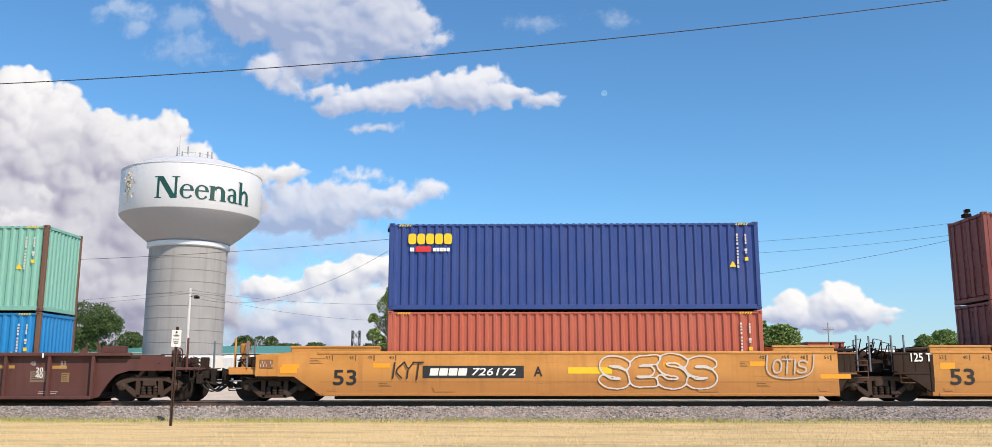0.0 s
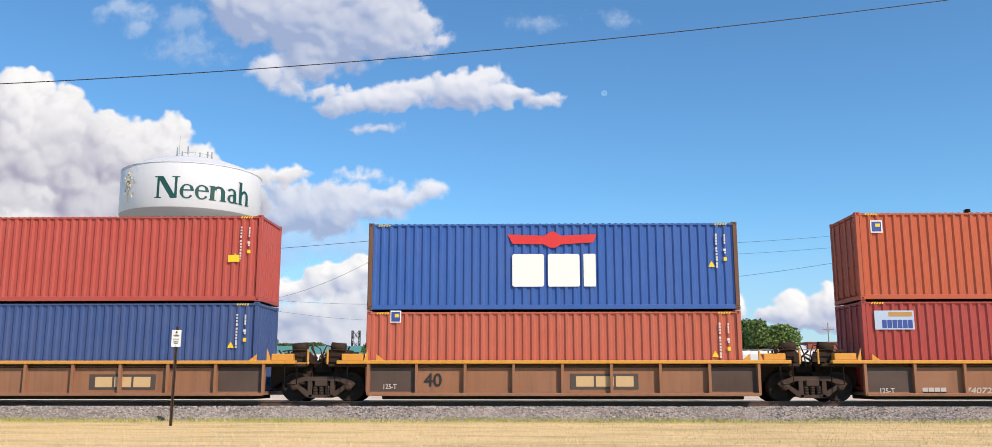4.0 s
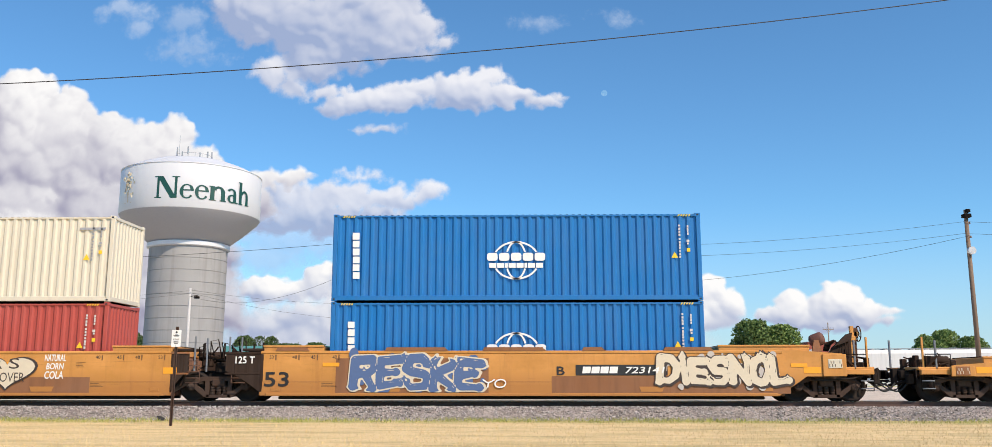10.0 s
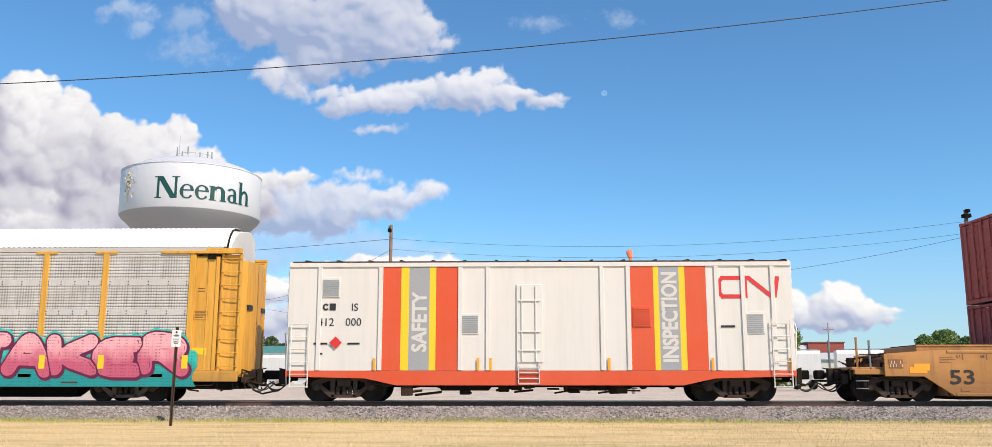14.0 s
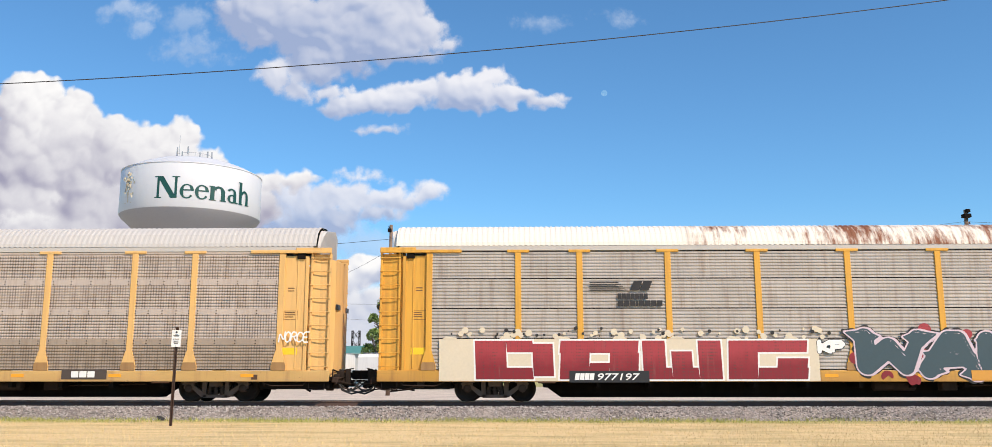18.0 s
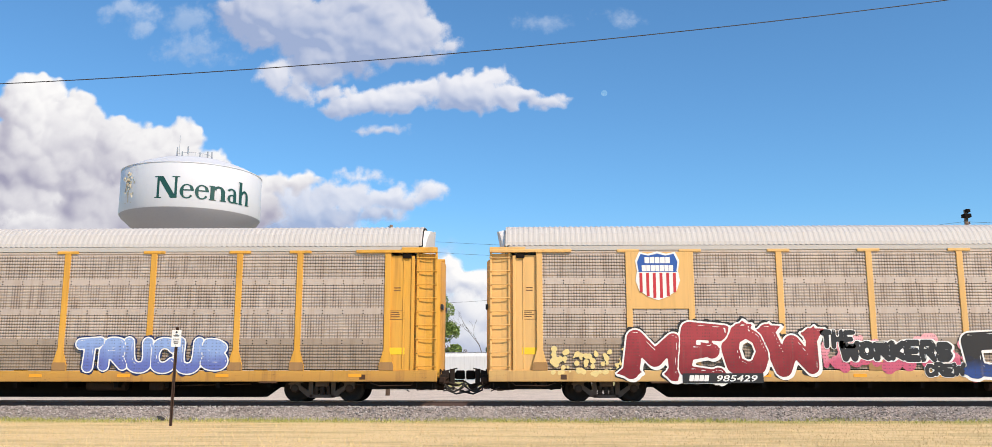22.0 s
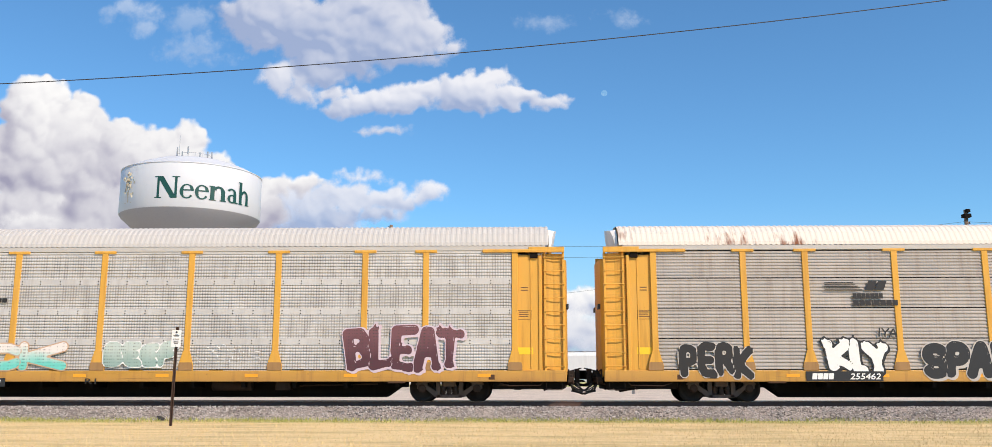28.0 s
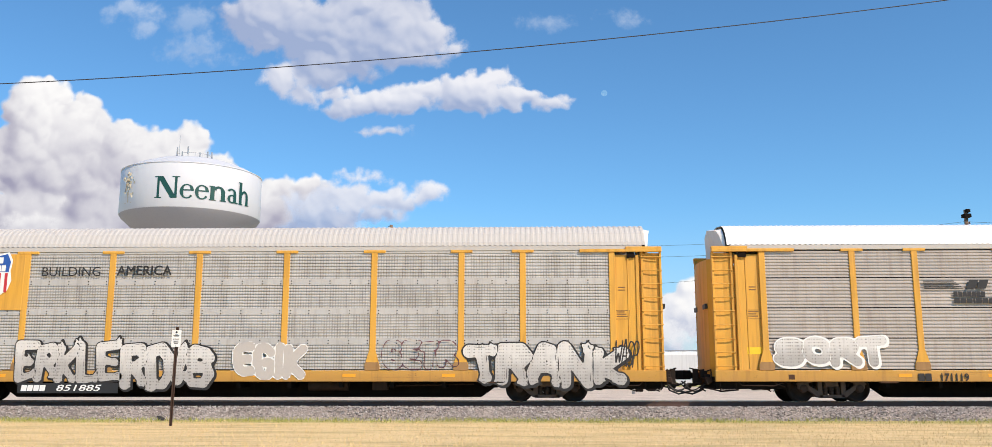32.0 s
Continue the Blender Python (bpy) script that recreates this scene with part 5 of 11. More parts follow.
        rects += [(hl - 0.48, hl - 0.39, h - 0.98, h - 0.90), (hl - 0.46, hl - 0.40, h - 1.06, h - 1.0)]
        bars_on(c, rects, code, y - 0.003, label="stencilled code, too small to read")
        bars_on(c, [(hl - 0.48, hl - 0.37, h - 1.30, h - 1.18)], YELLOW, y - 0.003)
        bm = bmesh.new()
        prism(bm, [(hl - 0.99, h - 1.5), (hl - 0.77, h - 1.5), (hl - 0.88, h - 1.3)], y - 0.004, y)
        part("warning_triangle", bm, YELLOW, c, "yellow warning triangle")
    return c


def tank_container(left, z0, label, sock, seed):
    """A twenty-foot frame that carries a white insulated tank."""
    L, h = 6.058, 2.591
    c = thing("tank_container", label, "tank container", "tank containers")
    MOVING.append((c, left + L / 2, TRACK_Y, z0))
    hw, hl = CW / 2, L / 2
    R, zc = 1.195, 1.268
    blue = paint("faded blue tank frame", (0.075, 0.17, 0.235), rough=0.55, dirt=0.45, rust=0.2, dirt_col=(0.10, 0.09, 0.08))
    white = paint("white tank cladding", (0.82, 0.82, 0.80), rough=0.35, dirt=0.18, rust=0.0, dirt_col=(0.4, 0.38, 0.34), fade=0.05)
    for sx in (-1, 1):
        bm = bmesh.new()
        for sy in (-1, 1):
            cbox(bm, sx * (hl - 0.08) - 0.08, sx * (hl - 0.08) + 0.08, sy * (hw - 0.08) - 0.08, sy * (hw - 0.08) + 0.08, 0.12, h - 0.12, 0.015)
        for z in (0.12, h - 0.1):
            cbox(bm, sx * (hl - 0.08) - 0.06, sx * (hl - 0.08) + 0.06, -hw + 0.1, hw - 0.1, z - 0.07, z + 0.07, 0.01)
        for sy in (-1, 1):
            rod(bm, (sx * (hl - 0.08), sy * (hw - 0.2), h - 0.75), (sx * (hl - 0.08), sy * 0.6, h - 0.15), 0.05, 6)
            rod(bm, (sx * (hl - 0.1), sy * (hw - 0.1), 0.9), (sx * (hl - 0.65), sy * (hw - 0.15), 0.12), 0.05, 6)
        end = part("end_frame", bm, blue, c, "faded blue steel end frame")
        for sy in (-1, 1):
            for z in (0.0, h - 0.12):
                bm = bmesh.new()
                cbox(bm, sx * (hl - 0.08) - 0.09, sx * (hl - 0.08) + 0.09, sy * (hw - 0.08) - 0.085, sy * (hw - 0.08) + 0.085, z, z + 0.12, 0.012)
                casting = part("corner_casting", bm, plain("rust-browned casting", (0.13, 0.075, 0.06), rough=0.75, vary=0.3), end)
                bm = bmesh.new()
                cbox(bm, sx * (hl - 0.08) - 0.03, sx * (hl - 0.08) + 0.03, *sorted((sy * (hw + 0.004), sy * (hw + 0.009))), z + 0.035, z + 0.085, 0.002)
                part("lock_hole", bm, BLACK, casting)
            bm = bmesh.new()
            prism(bm, [(sx * (hl - 0.16), h - 0.75), (sx * (hl - 0.16), h - 0.60), (sx * (hl - 0.50), h - 0.11), (sx * (hl - 0.62), h - 0.11)], *sorted((sy * (hw - 0.03), sy * (hw - 0.09))))
            part("corner_brace", bm, blue, end, "slanted corner brace")
    for sy in (-1, 1):
        bm = bmesh.new()
        cbox(bm, -hl + 0.17, hl - 0.17, sy * (hw - 0.06) - 0.05, sy * (hw - 0.06) + 0.05, h - 0.1, h, 0.012)
        part("top_rail", bm, blue, c)
        bm = bmesh.new()
        cbox(bm, -hl + 0.17, hl - 0.17, sy * (hw - 0.06) - 0.05, sy * (hw - 0.06) + 0.05, 0.05, 0.2, 0.012)
        part("bottom_rail", bm, blue, c)
    bm = bmesh.new()
    half = [(0.05, 0.11), (0.7, 0.14), (1.0, 0.20), (1.12, 0.29), (1.175, 0.42), (R, 0.6)]
    lathe(bm, [(r, d - hl) for r, d in half] + [(r, hl - d) for r, d in half[::-1]], 56, axis="X")
    bmesh.ops.transform(bm, matrix=pose(0, 0, zc), verts=bm.verts)
    tank = part("tank", bm, white, c, "white insulated tank barrel")
    for x in (-1.44, 0.0, 1.44):
        bm = bmesh.new()
        lathe(bm, [(R + 0.002, x - 0.022), (R + 0.010, x - 0.018), (R + 0.010, x + 0.018), (R + 0.002, x + 0.022)], 56, axis="X", closed=False)
        bmesh.ops.transform(bm, matrix=pose(0, 0, zc), verts=bm.verts)
        part("band", bm, plain("dull strap steel", (0.20, 0.21, 0.22), rough=0.6), tank, "grey strap round the tank")
    bm = bmesh.new()
    for sy in (-1, 1):
        rod(bm, (-hl + 0.5, sy * 0.83, 2.136), (hl - 0.5, sy * 0.83, 2.136), 0.014, 6)
    part("seam", bm, plain("dull strap steel", (0.20, 0.21, 0.22), rough=0.6), tank, "lap seam of the cladding")
    bm = bmesh.new()
    cbox(bm, -hl + 0.3, hl - 0.3, -0.75, -0.35, h - 0.08, h - 0.045, 0.008)
    for x in (-1.8, -0.6, 0.6, 1.8):
        box(bm, x - 0.03, x + 0.03, -1.12, 0.3, h - 0.115, h - 0.085)
    part("walkway", bm, plain("bare aluminium walkway", (0.5, 0.5, 0.5), rough=0.5, metal=0.5), c)
    rng = random.Random(seed)
    for i in range(3):
        x = -1.9 + 1.5 * i + rng.uniform(-.25, .25)
        bm = bmesh.new()
        tube(bm, [(x, -0.98, 2.46), (x - 0.12, -1.03, 2.36), (x - 0.20, -1.09, 2.24)], 0.024)
        cbox(bm, x - 0.05, x + 0.35, -1.02, -0.92, 2.42, 2.47, 0.01)
        part("ladder_stay", bm, STEEL_DARK, c, "dark stay under the walkway")
    bm = bmesh.new()
    rod(bm, (-0.3, 0, zc + R - 0.02), (-0.3, 0, zc + R + 0.08), 0.25, 20)
    part("manhole", bm, STEEL_DARK, tank, "manhole cover on top of the tank")

    def on_barrel(me, x, z, off=0.012):
        """Lays a flat marking round the barrel."""
        for v in me.vertices:
            zz = z + v.co.z
            dy = math.sqrt(max(0.01, (R + off) ** 2 - (zz - zc) ** 2))
            v.co = (x + v.co.x, -dy, zz)
        me.update()
        return me

    def quads(rects, lean=0.0):
        b = bmesh.new()
        for p, q, r, t in rects:
            n = max(1, int((t - r) / 0.12))
            for k in range(n):
                u, v = r + (t - r) * k / n, r + (t - r) * (k + 1) / n
                b.faces.new([b.verts.new((xx + lean * (zz - 1.16), 0, zz)) for xx, zz in ((p, u), (q, u), (q, v), (p, v))])
        return b
    rects = [(-1.29, -0.86, 1.16, 1.55)]
    for x0, x1 in ((-0.76, -0.69), (-0.63, -0.42), (-0.36, -0.14), (-0.07, 0.00), (0.07, 0.32), (0.80, 1.10)):
        rects.append((x0, x1, 1.16, 1.45))
    rects += [(-0.68, 1.18, 1.53, 1.565), (-1.30, -0.82, 1.065, 1.11), (0.80, 1.09, 1.065, 1.11)]
    put("logo", on_barrel(mesh_of("logo", quads(rects, 0.12)), 0, 0), mark_paint("deep blue", (0.025, 0.06, 0.42)), tank, "blue blocks between two blue lines")
    bm = bmesh.new()
    bmesh.ops.create_circle(bm, cap_ends=True, segments=20, radius=0.155)
    bmesh.ops.transform(bm, matrix=pose(0, 0, 0, 90, 0, 0), verts=bm.verts)
    put("logo_disc", on_barrel(mesh_of("disc", bm), 0.60, 1.32, 0.014), sock, tank, "round coloured dot among the blocks")
    fine = [(-0.76 + 0.075 * k, -0.715 + 0.075 * k, 1.07, 1.105) for k in range(20) if k not in (6, 14)]
    for z, n, step in ((1.74, 10, 0.075), (1.49, 4, 0.05), (1.42, 9, 0.05), (1.35, 11, 0.05), (1.02, 7, 0.05)):
        fine += [(1.55 + step * k, 1.55 + step * (k + rng.uniform(0.5, 0.8)), z, z + step * 0.8) for k in range(n)]
    if seed == 6:
        fine += [(1.56 + 0.08 * k, 1.61 + 0.08 * k, 1.60, 1.68) for k in range(9) if k != 4]
        put("type_code", on_barrel(letters("T11", 0.10), 2.32, 1.25), GREY, tank, "grey type code")
    else:
        put("type_code", on_barrel(letters("22K2 T11 L4BN", 0.10, 0.78), 1.93, 1.62), GREY, tank, "grey type code")
    put("small_print", on_barrel(mesh_of("print", quads(fine)), 0, 0), GREY, tank, "rows of small grey print")
    put("sticker", on_barrel(mesh_of("sticker", quads([(1.53, 1.64, 1.14, 1.30) if seed == 5 else (1.72, 1.83, 1.40, 1.55)])), 0, 0, 0.015), YELLOW, tank, "small yellow sticker")
    bm = bmesh.new()
    bm.faces.new([bm.verts.new((-2.43 + dx * 0.165, 0, 1.66 + dz * 0.165)) for dx, dz in ((0, -1), (1, 0), (0, 1), (-1, 0))])
    card = put("placard", on_barrel(mesh_of("placard", bm), 0, 0, 0.014), RED, tank, "red diamond placard with a white bar")
    put("placard_bar", on_barrel(mesh_of("bar", quads([(-2.52, -2.34, 1.60, 1.67)])), 0, 0, 0.018), WHITE, card)
    return c


# ---------------------------------------------------------------- train: well cars
TAN_DARK = paint("rust-browned well car", (0.25, 0.105, 0.042), rough=0.65, dirt=0.5, rust=0.15, dirt_col=(0.10, 0.06, 0.04))
MAROON = paint("faded maroon well car", (0.105, 0.036, 0.030), rough=0.6, dirt=0.6, rust=0.12, dirt_col=(0.045, 0.028, 0.022), fade=0.15)
UMBER = paint("dusty brown well car", (0.28, 0.128, 0.064), rough=0.7, dirt=0.6, rust=0.1, dirt_col=(0.10, 0.075, 0.06))
AMBER = paint("amber top rail", (0.62, 0.29, 0.035), rough=0.5, dirt=0.4, rust=0.06, dirt_col=(0.25, 0.15, 0.07))
CARD_WHITE = mark_paint("card white", (0.60, 0.56, 0.45))
POST_GREY = paint("blue-grey post", (0.16, 0.18, 0.21), rough=0.6, dirt=0.4, rust=0.08)
JOINT_BROWN = paint("sooty brown joint steel", (0.042, 0.026, 0.019), rough=0.85, dirt=0.6, rust=0.12, dirt_col=(0.012, 0.009, 0.008), fade=0.15)
SOOT = paint("sooty end casting", (0.024, 0.018, 0.015), rough=0.8, dirt=0.4, rust=0.06, dirt_col=(0.055, 0.038, 0.028), fade=0.12)


def worn_side(name, col, grime, heavy=0.60):
    """Old paint on a deep car side: rust-brown run-off that thickens downwards in ragged patches, long scrapes, faded patches."""
    m, n, l, b = nodes_of(name)
    tc = n.new("ShaderNodeTexCoord")
    sep = n.new("ShaderNodeSeparateXYZ")
    l.new(tc.outputs["Object"], sep.inputs[0])
    big = noise_of(n, l, 0.45, stretch=(1, 1, 1.6), detail=7, rough=0.65)
    streak = noise_of(n, l, 1.0, stretch=(4.5, 4.5, 0.3), detail=7, rough=0.65)
    scrape = noise_of(n, l, 1.0, stretch=(0.5, 1, 22), detail=5, rough=0.7)
    fine = noise_of(n, l, 7.0, detail=8, rough=0.75)
    c = mix(n, l, ramp(n, l, big, 0.40, 0.68), tuple(x * 0.80 for x in col), tuple(min(1, x * 1.06 + 0.025) for x in col))
    low = n.new("ShaderNodeMath")
    low.operation = "MULTIPLY_ADD"
    low.inputs[1].default_value = -1.5
    l.new(big, low.inputs[0])
    l.new(sep.outputs["Z"], low.inputs[2])
    c = mix(n, l, ramp(n, l, low.outputs[0], 0.25, -0.30), c, tuple(0.45 * x + 0.55 * g for x, g in zip(col, grime)))
    for src, lo, hi, amount, tone in ((streak, 0.52, 0.84, heavy, grime), (scrape, 0.60, 0.70, 0.7 * heavy, tuple(g * 0.6 for g in grime)), (fine, 0.62, 0.68, 0.9 * heavy, tuple(g * 0.5 for g in grime))):
        k = n.new("ShaderNodeMath")
        k.operation = "MULTIPLY"
        k.inputs[1].default_value = amount
        l.new(ramp(n, l, src, lo, hi), k.inputs[0])
        c = mix(n, l, k.outputs[0], c, tone)
    l.new(c, b.inputs["Base Color"])
    b.inputs["Roughness"].default_value = 0.55
    bump(n, l, b, big, 0.25, 0.03)
    return m


TAN = worn_side("tan yellow well car", (0.63, 0.285, 0.058), (0.27, 0.105, 0.032))


TAN_GRIMY = worn_side("grimy tan well car", (0.47, 0.215, 0.055), (0.15, 0.070, 0.032), 0.9)
RUST_MARK = mark_paint("brown print", (0.11, 0.06, 0.035))


def stanchion(car, x, y, z0, z1, mat, r=0.030):
    bm = bmesh.new()
    cbox(bm, x - r, x + r, y - r, y + r, z0, z1, 0.01)
    part("stanchion", bm, mat, car)


def handrail(car, pts, mat, r=0.018):
    bm = bmesh.new()
    tube(bm, pts, r)
    part("grab_iron", bm, mat, car)


def end_clutter(car, s, x, mat, seed, tall=True):
    """Valves, rods, brake gear and steps on an end platform; s: which way it points."""
    rng = random.Random(seed)
    bm = bmesh.new()
    cbox(bm, min(x, x + s * 1.55), max(x, x + s * 1.55), -1.25, 1.25, 1.00, 1.10, 0.02)
    part("platform", bm, mat, car, "end platform grating")
    bm = bmesh.new()
    for i in range(26):
        a = x + s * rng.uniform(0.0, 1.6)
        b = x + s * rng.uniform(0.1, 1.45)
        y = rng.uniform(-1.15, 0.8)
        rod(bm, (a, y, 1.0 + rng.uniform(-.25, .4)), (b, y + rng.uniform(-.3, .6), 1.1 + rng.uniform(-.25, .45)), rng.uniform(0.014, 0.04), 6)
    for i in range(8):
        a = x + s * rng.uniform(0.1, 1.5)
        y = rng.uniform(-1.1, 0.2)
        r = rng.uniform(0.05, 0.14)
        cbox(bm, a - r, a + r, y - 0.1, y + 0.1, 0.8, 1.08 + rng.uniform(0.1, 0.42), 0.02)
    rod(bm, (x + s * 0.35, -0.7, 1.33), (x + s * 0.95, -0.7, 1.33), 0.13, 10)
    knit(bm)
    part("brake_gear", bm, JOINT_BROWN, car, "sooty brake valves, rods and reservoir")
    for dx, y, top in ((1.35, -1.2, 2.05), (0.95, -1.22, 1.95), (1.42, 1.2, 2.05)) if tall else ((1.35, -1.2, 1.6),):
        stanchion(car, x + s * dx, y, 0.95, top, mat if dx > 1.3 and y < 0 else POST_GREY)
    handrail(car, [(x + s * 1.48, -1.28, 0.35), (x + s * 1.48, -1.28, 1.0), (x + s * 1.1, -1.28, 1.0), (x + s * 1.1, -1.28, 0.35), (x + s * 1.48, -1.28, 0.35)], STEEL_DARK)
    handrail(car, [(x + s * 0.5, -1.26, 1.1), (x + s * 0.5, -1.26, 1.5), (x + s * 1.3, -1.26, 1.5), (x + s * 1.3, -1.26, 1.1)], STEEL_DARK)


def brake_wheel(car, x, y, z, axis, mat, r=0.28, post=1.0):
    """A hand-brake wheel with spokes, its gear box and stand."""
    bm = bmesh.new()
    k = 20
    ring = [(r * math.cos(2 * math.pi * i / k), r * math.sin(2 * math.pi * i / k)) for i in range(k + 1)]
    tube(bm, [(a, 0, b) for a, b in ring], 0.018)
    for i in range(5):
        a = 2 * math.pi * i / 5
        rod(bm, (0, 0, 0), (r * math.cos(a), 0, r * math.sin(a)), 0.014, 6)
    rod(bm, (0, -0.03, 0), (0, 0.03, 0), 0.06, 10)
    w = part("brake_wheel", bm, mat, car, "spoked hand-brake wheel", pose(x, y, z, 0, 0, 0 if axis == "y" else 90))
    bm = bmesh.new()
    cbox(bm, -0.17, 0.17, 0.05, 0.24, -0.17, 0.2, 0.05)
    cbox(bm, -0.06, 0.06, 0.08, 0.2, post - z, -0.1, 0.01)
    part("gear_box", bm, mat, w, "hand-brake gear box on its stand")


def shared_joint(car, at, x, r=0.48):
    """The articulated joint and its bogie, carried by one of the two units that share it."""
    bogie(car, at, x, r)
    bm = bmesh.new()
    cbox(bm, x - 1.0, x + 1.0, -0.35, 0.35, 0.62, 1.0, 0.04)
    cbox(bm, x - 0.35, x + 0.35, -0.5, 0.5, 0.9, 1.28, 0.05)
    rng = random.Random(int(at))
    for i in range(8):
        rod(bm, (x + rng.uniform(-.9, .9), rng.uniform(-1.1, .4), 1.0 + rng.uniform(0, .5)), (x + rng.uniform(-.9, .9), rng.uniform(-1.1, .4), 1.0 + rng.uniform(0, .6)), rng.uniform(.02, .05), 6)
    part("articulation", bm, SOOT, car, "dark articulated joint between two units")


def well_unit(label, at, half, body, z_top, left, right, seed, group="well cars", z_bot=0.20, ladder=False, low_mid=None):
    """A deep smooth-sided well car unit; left and right: 'free' or 'joint' or 'none' (the neighbour carries the bogie)."""
    c = thing("well_car", label, "freight car", group)
    MOVING.append((c, at, TRACK_Y, 0))
    top = z_top
    a = half - 1.45
    for sy in (-1, 1):
        bm = bmesh.new()
        poly = []
        if right == "free":
            poly += [(a - 0.15, z_bot), (a + 0.75, 0.80), (a + 1.9, 0.80), (a + 1.9, top - 0.1), (a + 0.5, top)]
        else:
            poly += [(a, z_bot), (a, top)]
        if left == "free":
            poly += [(-a - 0.5, top), (-a - 1.9, top - 0.1), (-a - 1.9, 0.80), (-a - 0.75, 0.80), (-a + 0.15, z_bot)]
        else:
            poly += [(-a, top), (-a, z_bot)]
        y0, y1 = sorted((sy * 1.32, sy * 1.42))
        prism(bm, poly, y0, y1)
        part("side_sill", bm, body, c)
        bm = bmesh.new()
        y0, y1 = sorted((sy * 1.28, sy * 1.445))
        cbox(bm, -a, a, y0, y1, top - 0.09, top, 0.015)
        cbox(bm, -a + 0.2, a - 0.2, y0, y1, z_bot - 0.02, z_bot + 0.08, 0.015)
        part("chord", bm, body, c, "top and bottom chord of the side")
        for s, kind in ((-1, left), (1, right)):
            if kind != "free":
                bm = bmesh.new()
                reach = 0.56 if s > 0 else 1.15
                prism(bm, [(s * a, z_bot + 0.10), (s * (a + 0.36 * reach), 0.60), (s * (a + 0.74 * reach), 0.86), (s * (a + reach), 0.98), (s * (a + reach), top - 0.05), (s * a, top - 0.02)], *sorted((sy * 1.30, sy * 1.40)))
                casting = part("end_casting", bm, JOINT_BROWN, c, "sooty brown end of the side sill")
                bm = bmesh.new()
                prism(bm, [(s * a, z_bot + 0.05), (s * (a + 0.62), 0.62), (s * (a + 0.85), 0.86), (s * a, 0.82)], *sorted((sy * 1.02, sy * 1.12)))
                part("gusset", bm, SOOT, casting)
                bm = bmesh.new()
                cbox(bm, *sorted((s * a, s * (a + reach + 0.02))), *sorted((sy * 1.36, sy * 1.412)), 0.86, 0.92, 0.008)
                cbox(bm, *sorted((s * a, s * (a + reach + 0.02))), *sorted((sy * 1.36, sy * 1.425)), top - 0.10, top - 0.04, 0.01)
                knit(bm)
                part("flange", bm, TAN_DARK if s > 0 else JOINT_BROWN, casting, "flanges of the end casting")
                for dx in (0.37 * reach, 0.70 * reach):
                    bm = bmesh.new()
                    cbox(bm, *sorted((s * (a + dx), s * (a + dx + 0.05))), *sorted((sy * 1.38, sy * 1.41)), 0.92, top - 0.1, 0.006)
                    part("rib", bm, JOINT_BROWN, casting)
                bm = bmesh.new()
                rod(bm, (s * (a + reach - 0.05), sy * 1.28, 0.95), (s * (a + 0.25), sy * 1.15, 0.5), 0.035, 6)
                part("brace", bm, JOINT_BROWN, casting)
    bm = bmesh.new()
    box(bm, -a, a, -1.3, 1.3, z_bot - 0.02, z_bot + 0.10)
    part("well_floor", bm, UMBER, c)
    # dark box added to close the gap between well floor and rails
    bm = bmesh.new()
    cbox(bm, -a + 0.5, a - 0.5, -1.0, 1.0, z_bot - 0.13, z_bot - 0.03, 0.03)
    part("floor_beam", bm, SOOT, c, "dark box filling the gap under the well floor")
    for s in (-1, 1):
        bm = bmesh.new()
        box(bm, *sorted((s * (a + 0.05), s * (a - 0.06))), -1.3, 1.3, z_bot, top - 0.2)
        part("bulkhead", bm, UMBER, c)
    # raised ledge between the load and the end, with a strip of grating on it
    for s, kind in ((-1, left), (1, right)):
        x0, x1 = sorted((s * (a - 2.0), s * (a - 0.05 if kind != "free" else a + 0.9)))
        bm = bmesh.new()
        cbox(bm, x0, x1, -1.30, 1.30, top - 0.16, top + 0.15, 0.02)
        cbox(bm, x0 - 0.02, x1 + 0.02, -1.33, -1.26, top + 0.12, top + 0.18, 0.01)
        ledge = part("end_ledge", bm, body, c, "raised ledge between the load and the end platform")
        bm = bmesh.new()
        for i in range(12):
            xx = x0 + 0.1 + (x1 - x0 - 0.2) * (i + .5) / 12
            box(bm, xx - 0.05, xx + 0.05, -1.1, 1.1, top + 0.15, top + 0.19)
        knit(bm)
        part("grating", bm, STEEL_DARK, ledge, "dark walkway grating")
        if kind != "free" and s < 0:
            bm = bmesh.new()
            prism(bm, [(-a - 0.01, z_bot + 0.12), (-a + 0.06, z_bot + 0.12), (-a + 0.09, z_bot + 0.5), (-a + 0.09, top - 0.1), (-a - 0.01, top - 0.1)], -1.4255, -1.4205)
            part("corner_plate", bm, JOINT_BROWN, c, "sooty plate at the end of the side")
    # length marks along the top, notices and drain pockets
    prints = []
    for s in (-1, 1):
        for num, dx in (("53", 0.35), ("48", 1.1), ("45", 1.7), ("40", 2.4)):
            text_on(c, num, s * (a - dx), top - 0.2, 0.11, BLACK, y=-1.4245)
            prints.append((s * (a - dx) + 0.12, s * (a - dx) + 0.16, top - 0.3, top - 0.12))
        for i in range(4):
            w = 0.5 - 0.07 * ((i * 3 + seed) % 4)
            prints.append((s * (a - 2.3) - 0.3, s * (a - 2.3) - 0.3 + w, 0.62 - 0.05 * i, 0.635 - 0.05 * i))
            prints.append((s * (a + 0.15) - 0.1, s * (a + 0.15) - 0.1 + w, top - 0.24 - 0.05 * i, top - 0.225 - 0.05 * i) if s < 0 and left == "free" else (s * (a - 3.1), s * (a - 3.1) + w * 0.6, min(1.25, top - 0.16) - 0.05 * i, min(1.265, top - 0.145) - 0.05 * i))
        bm = bmesh.new()
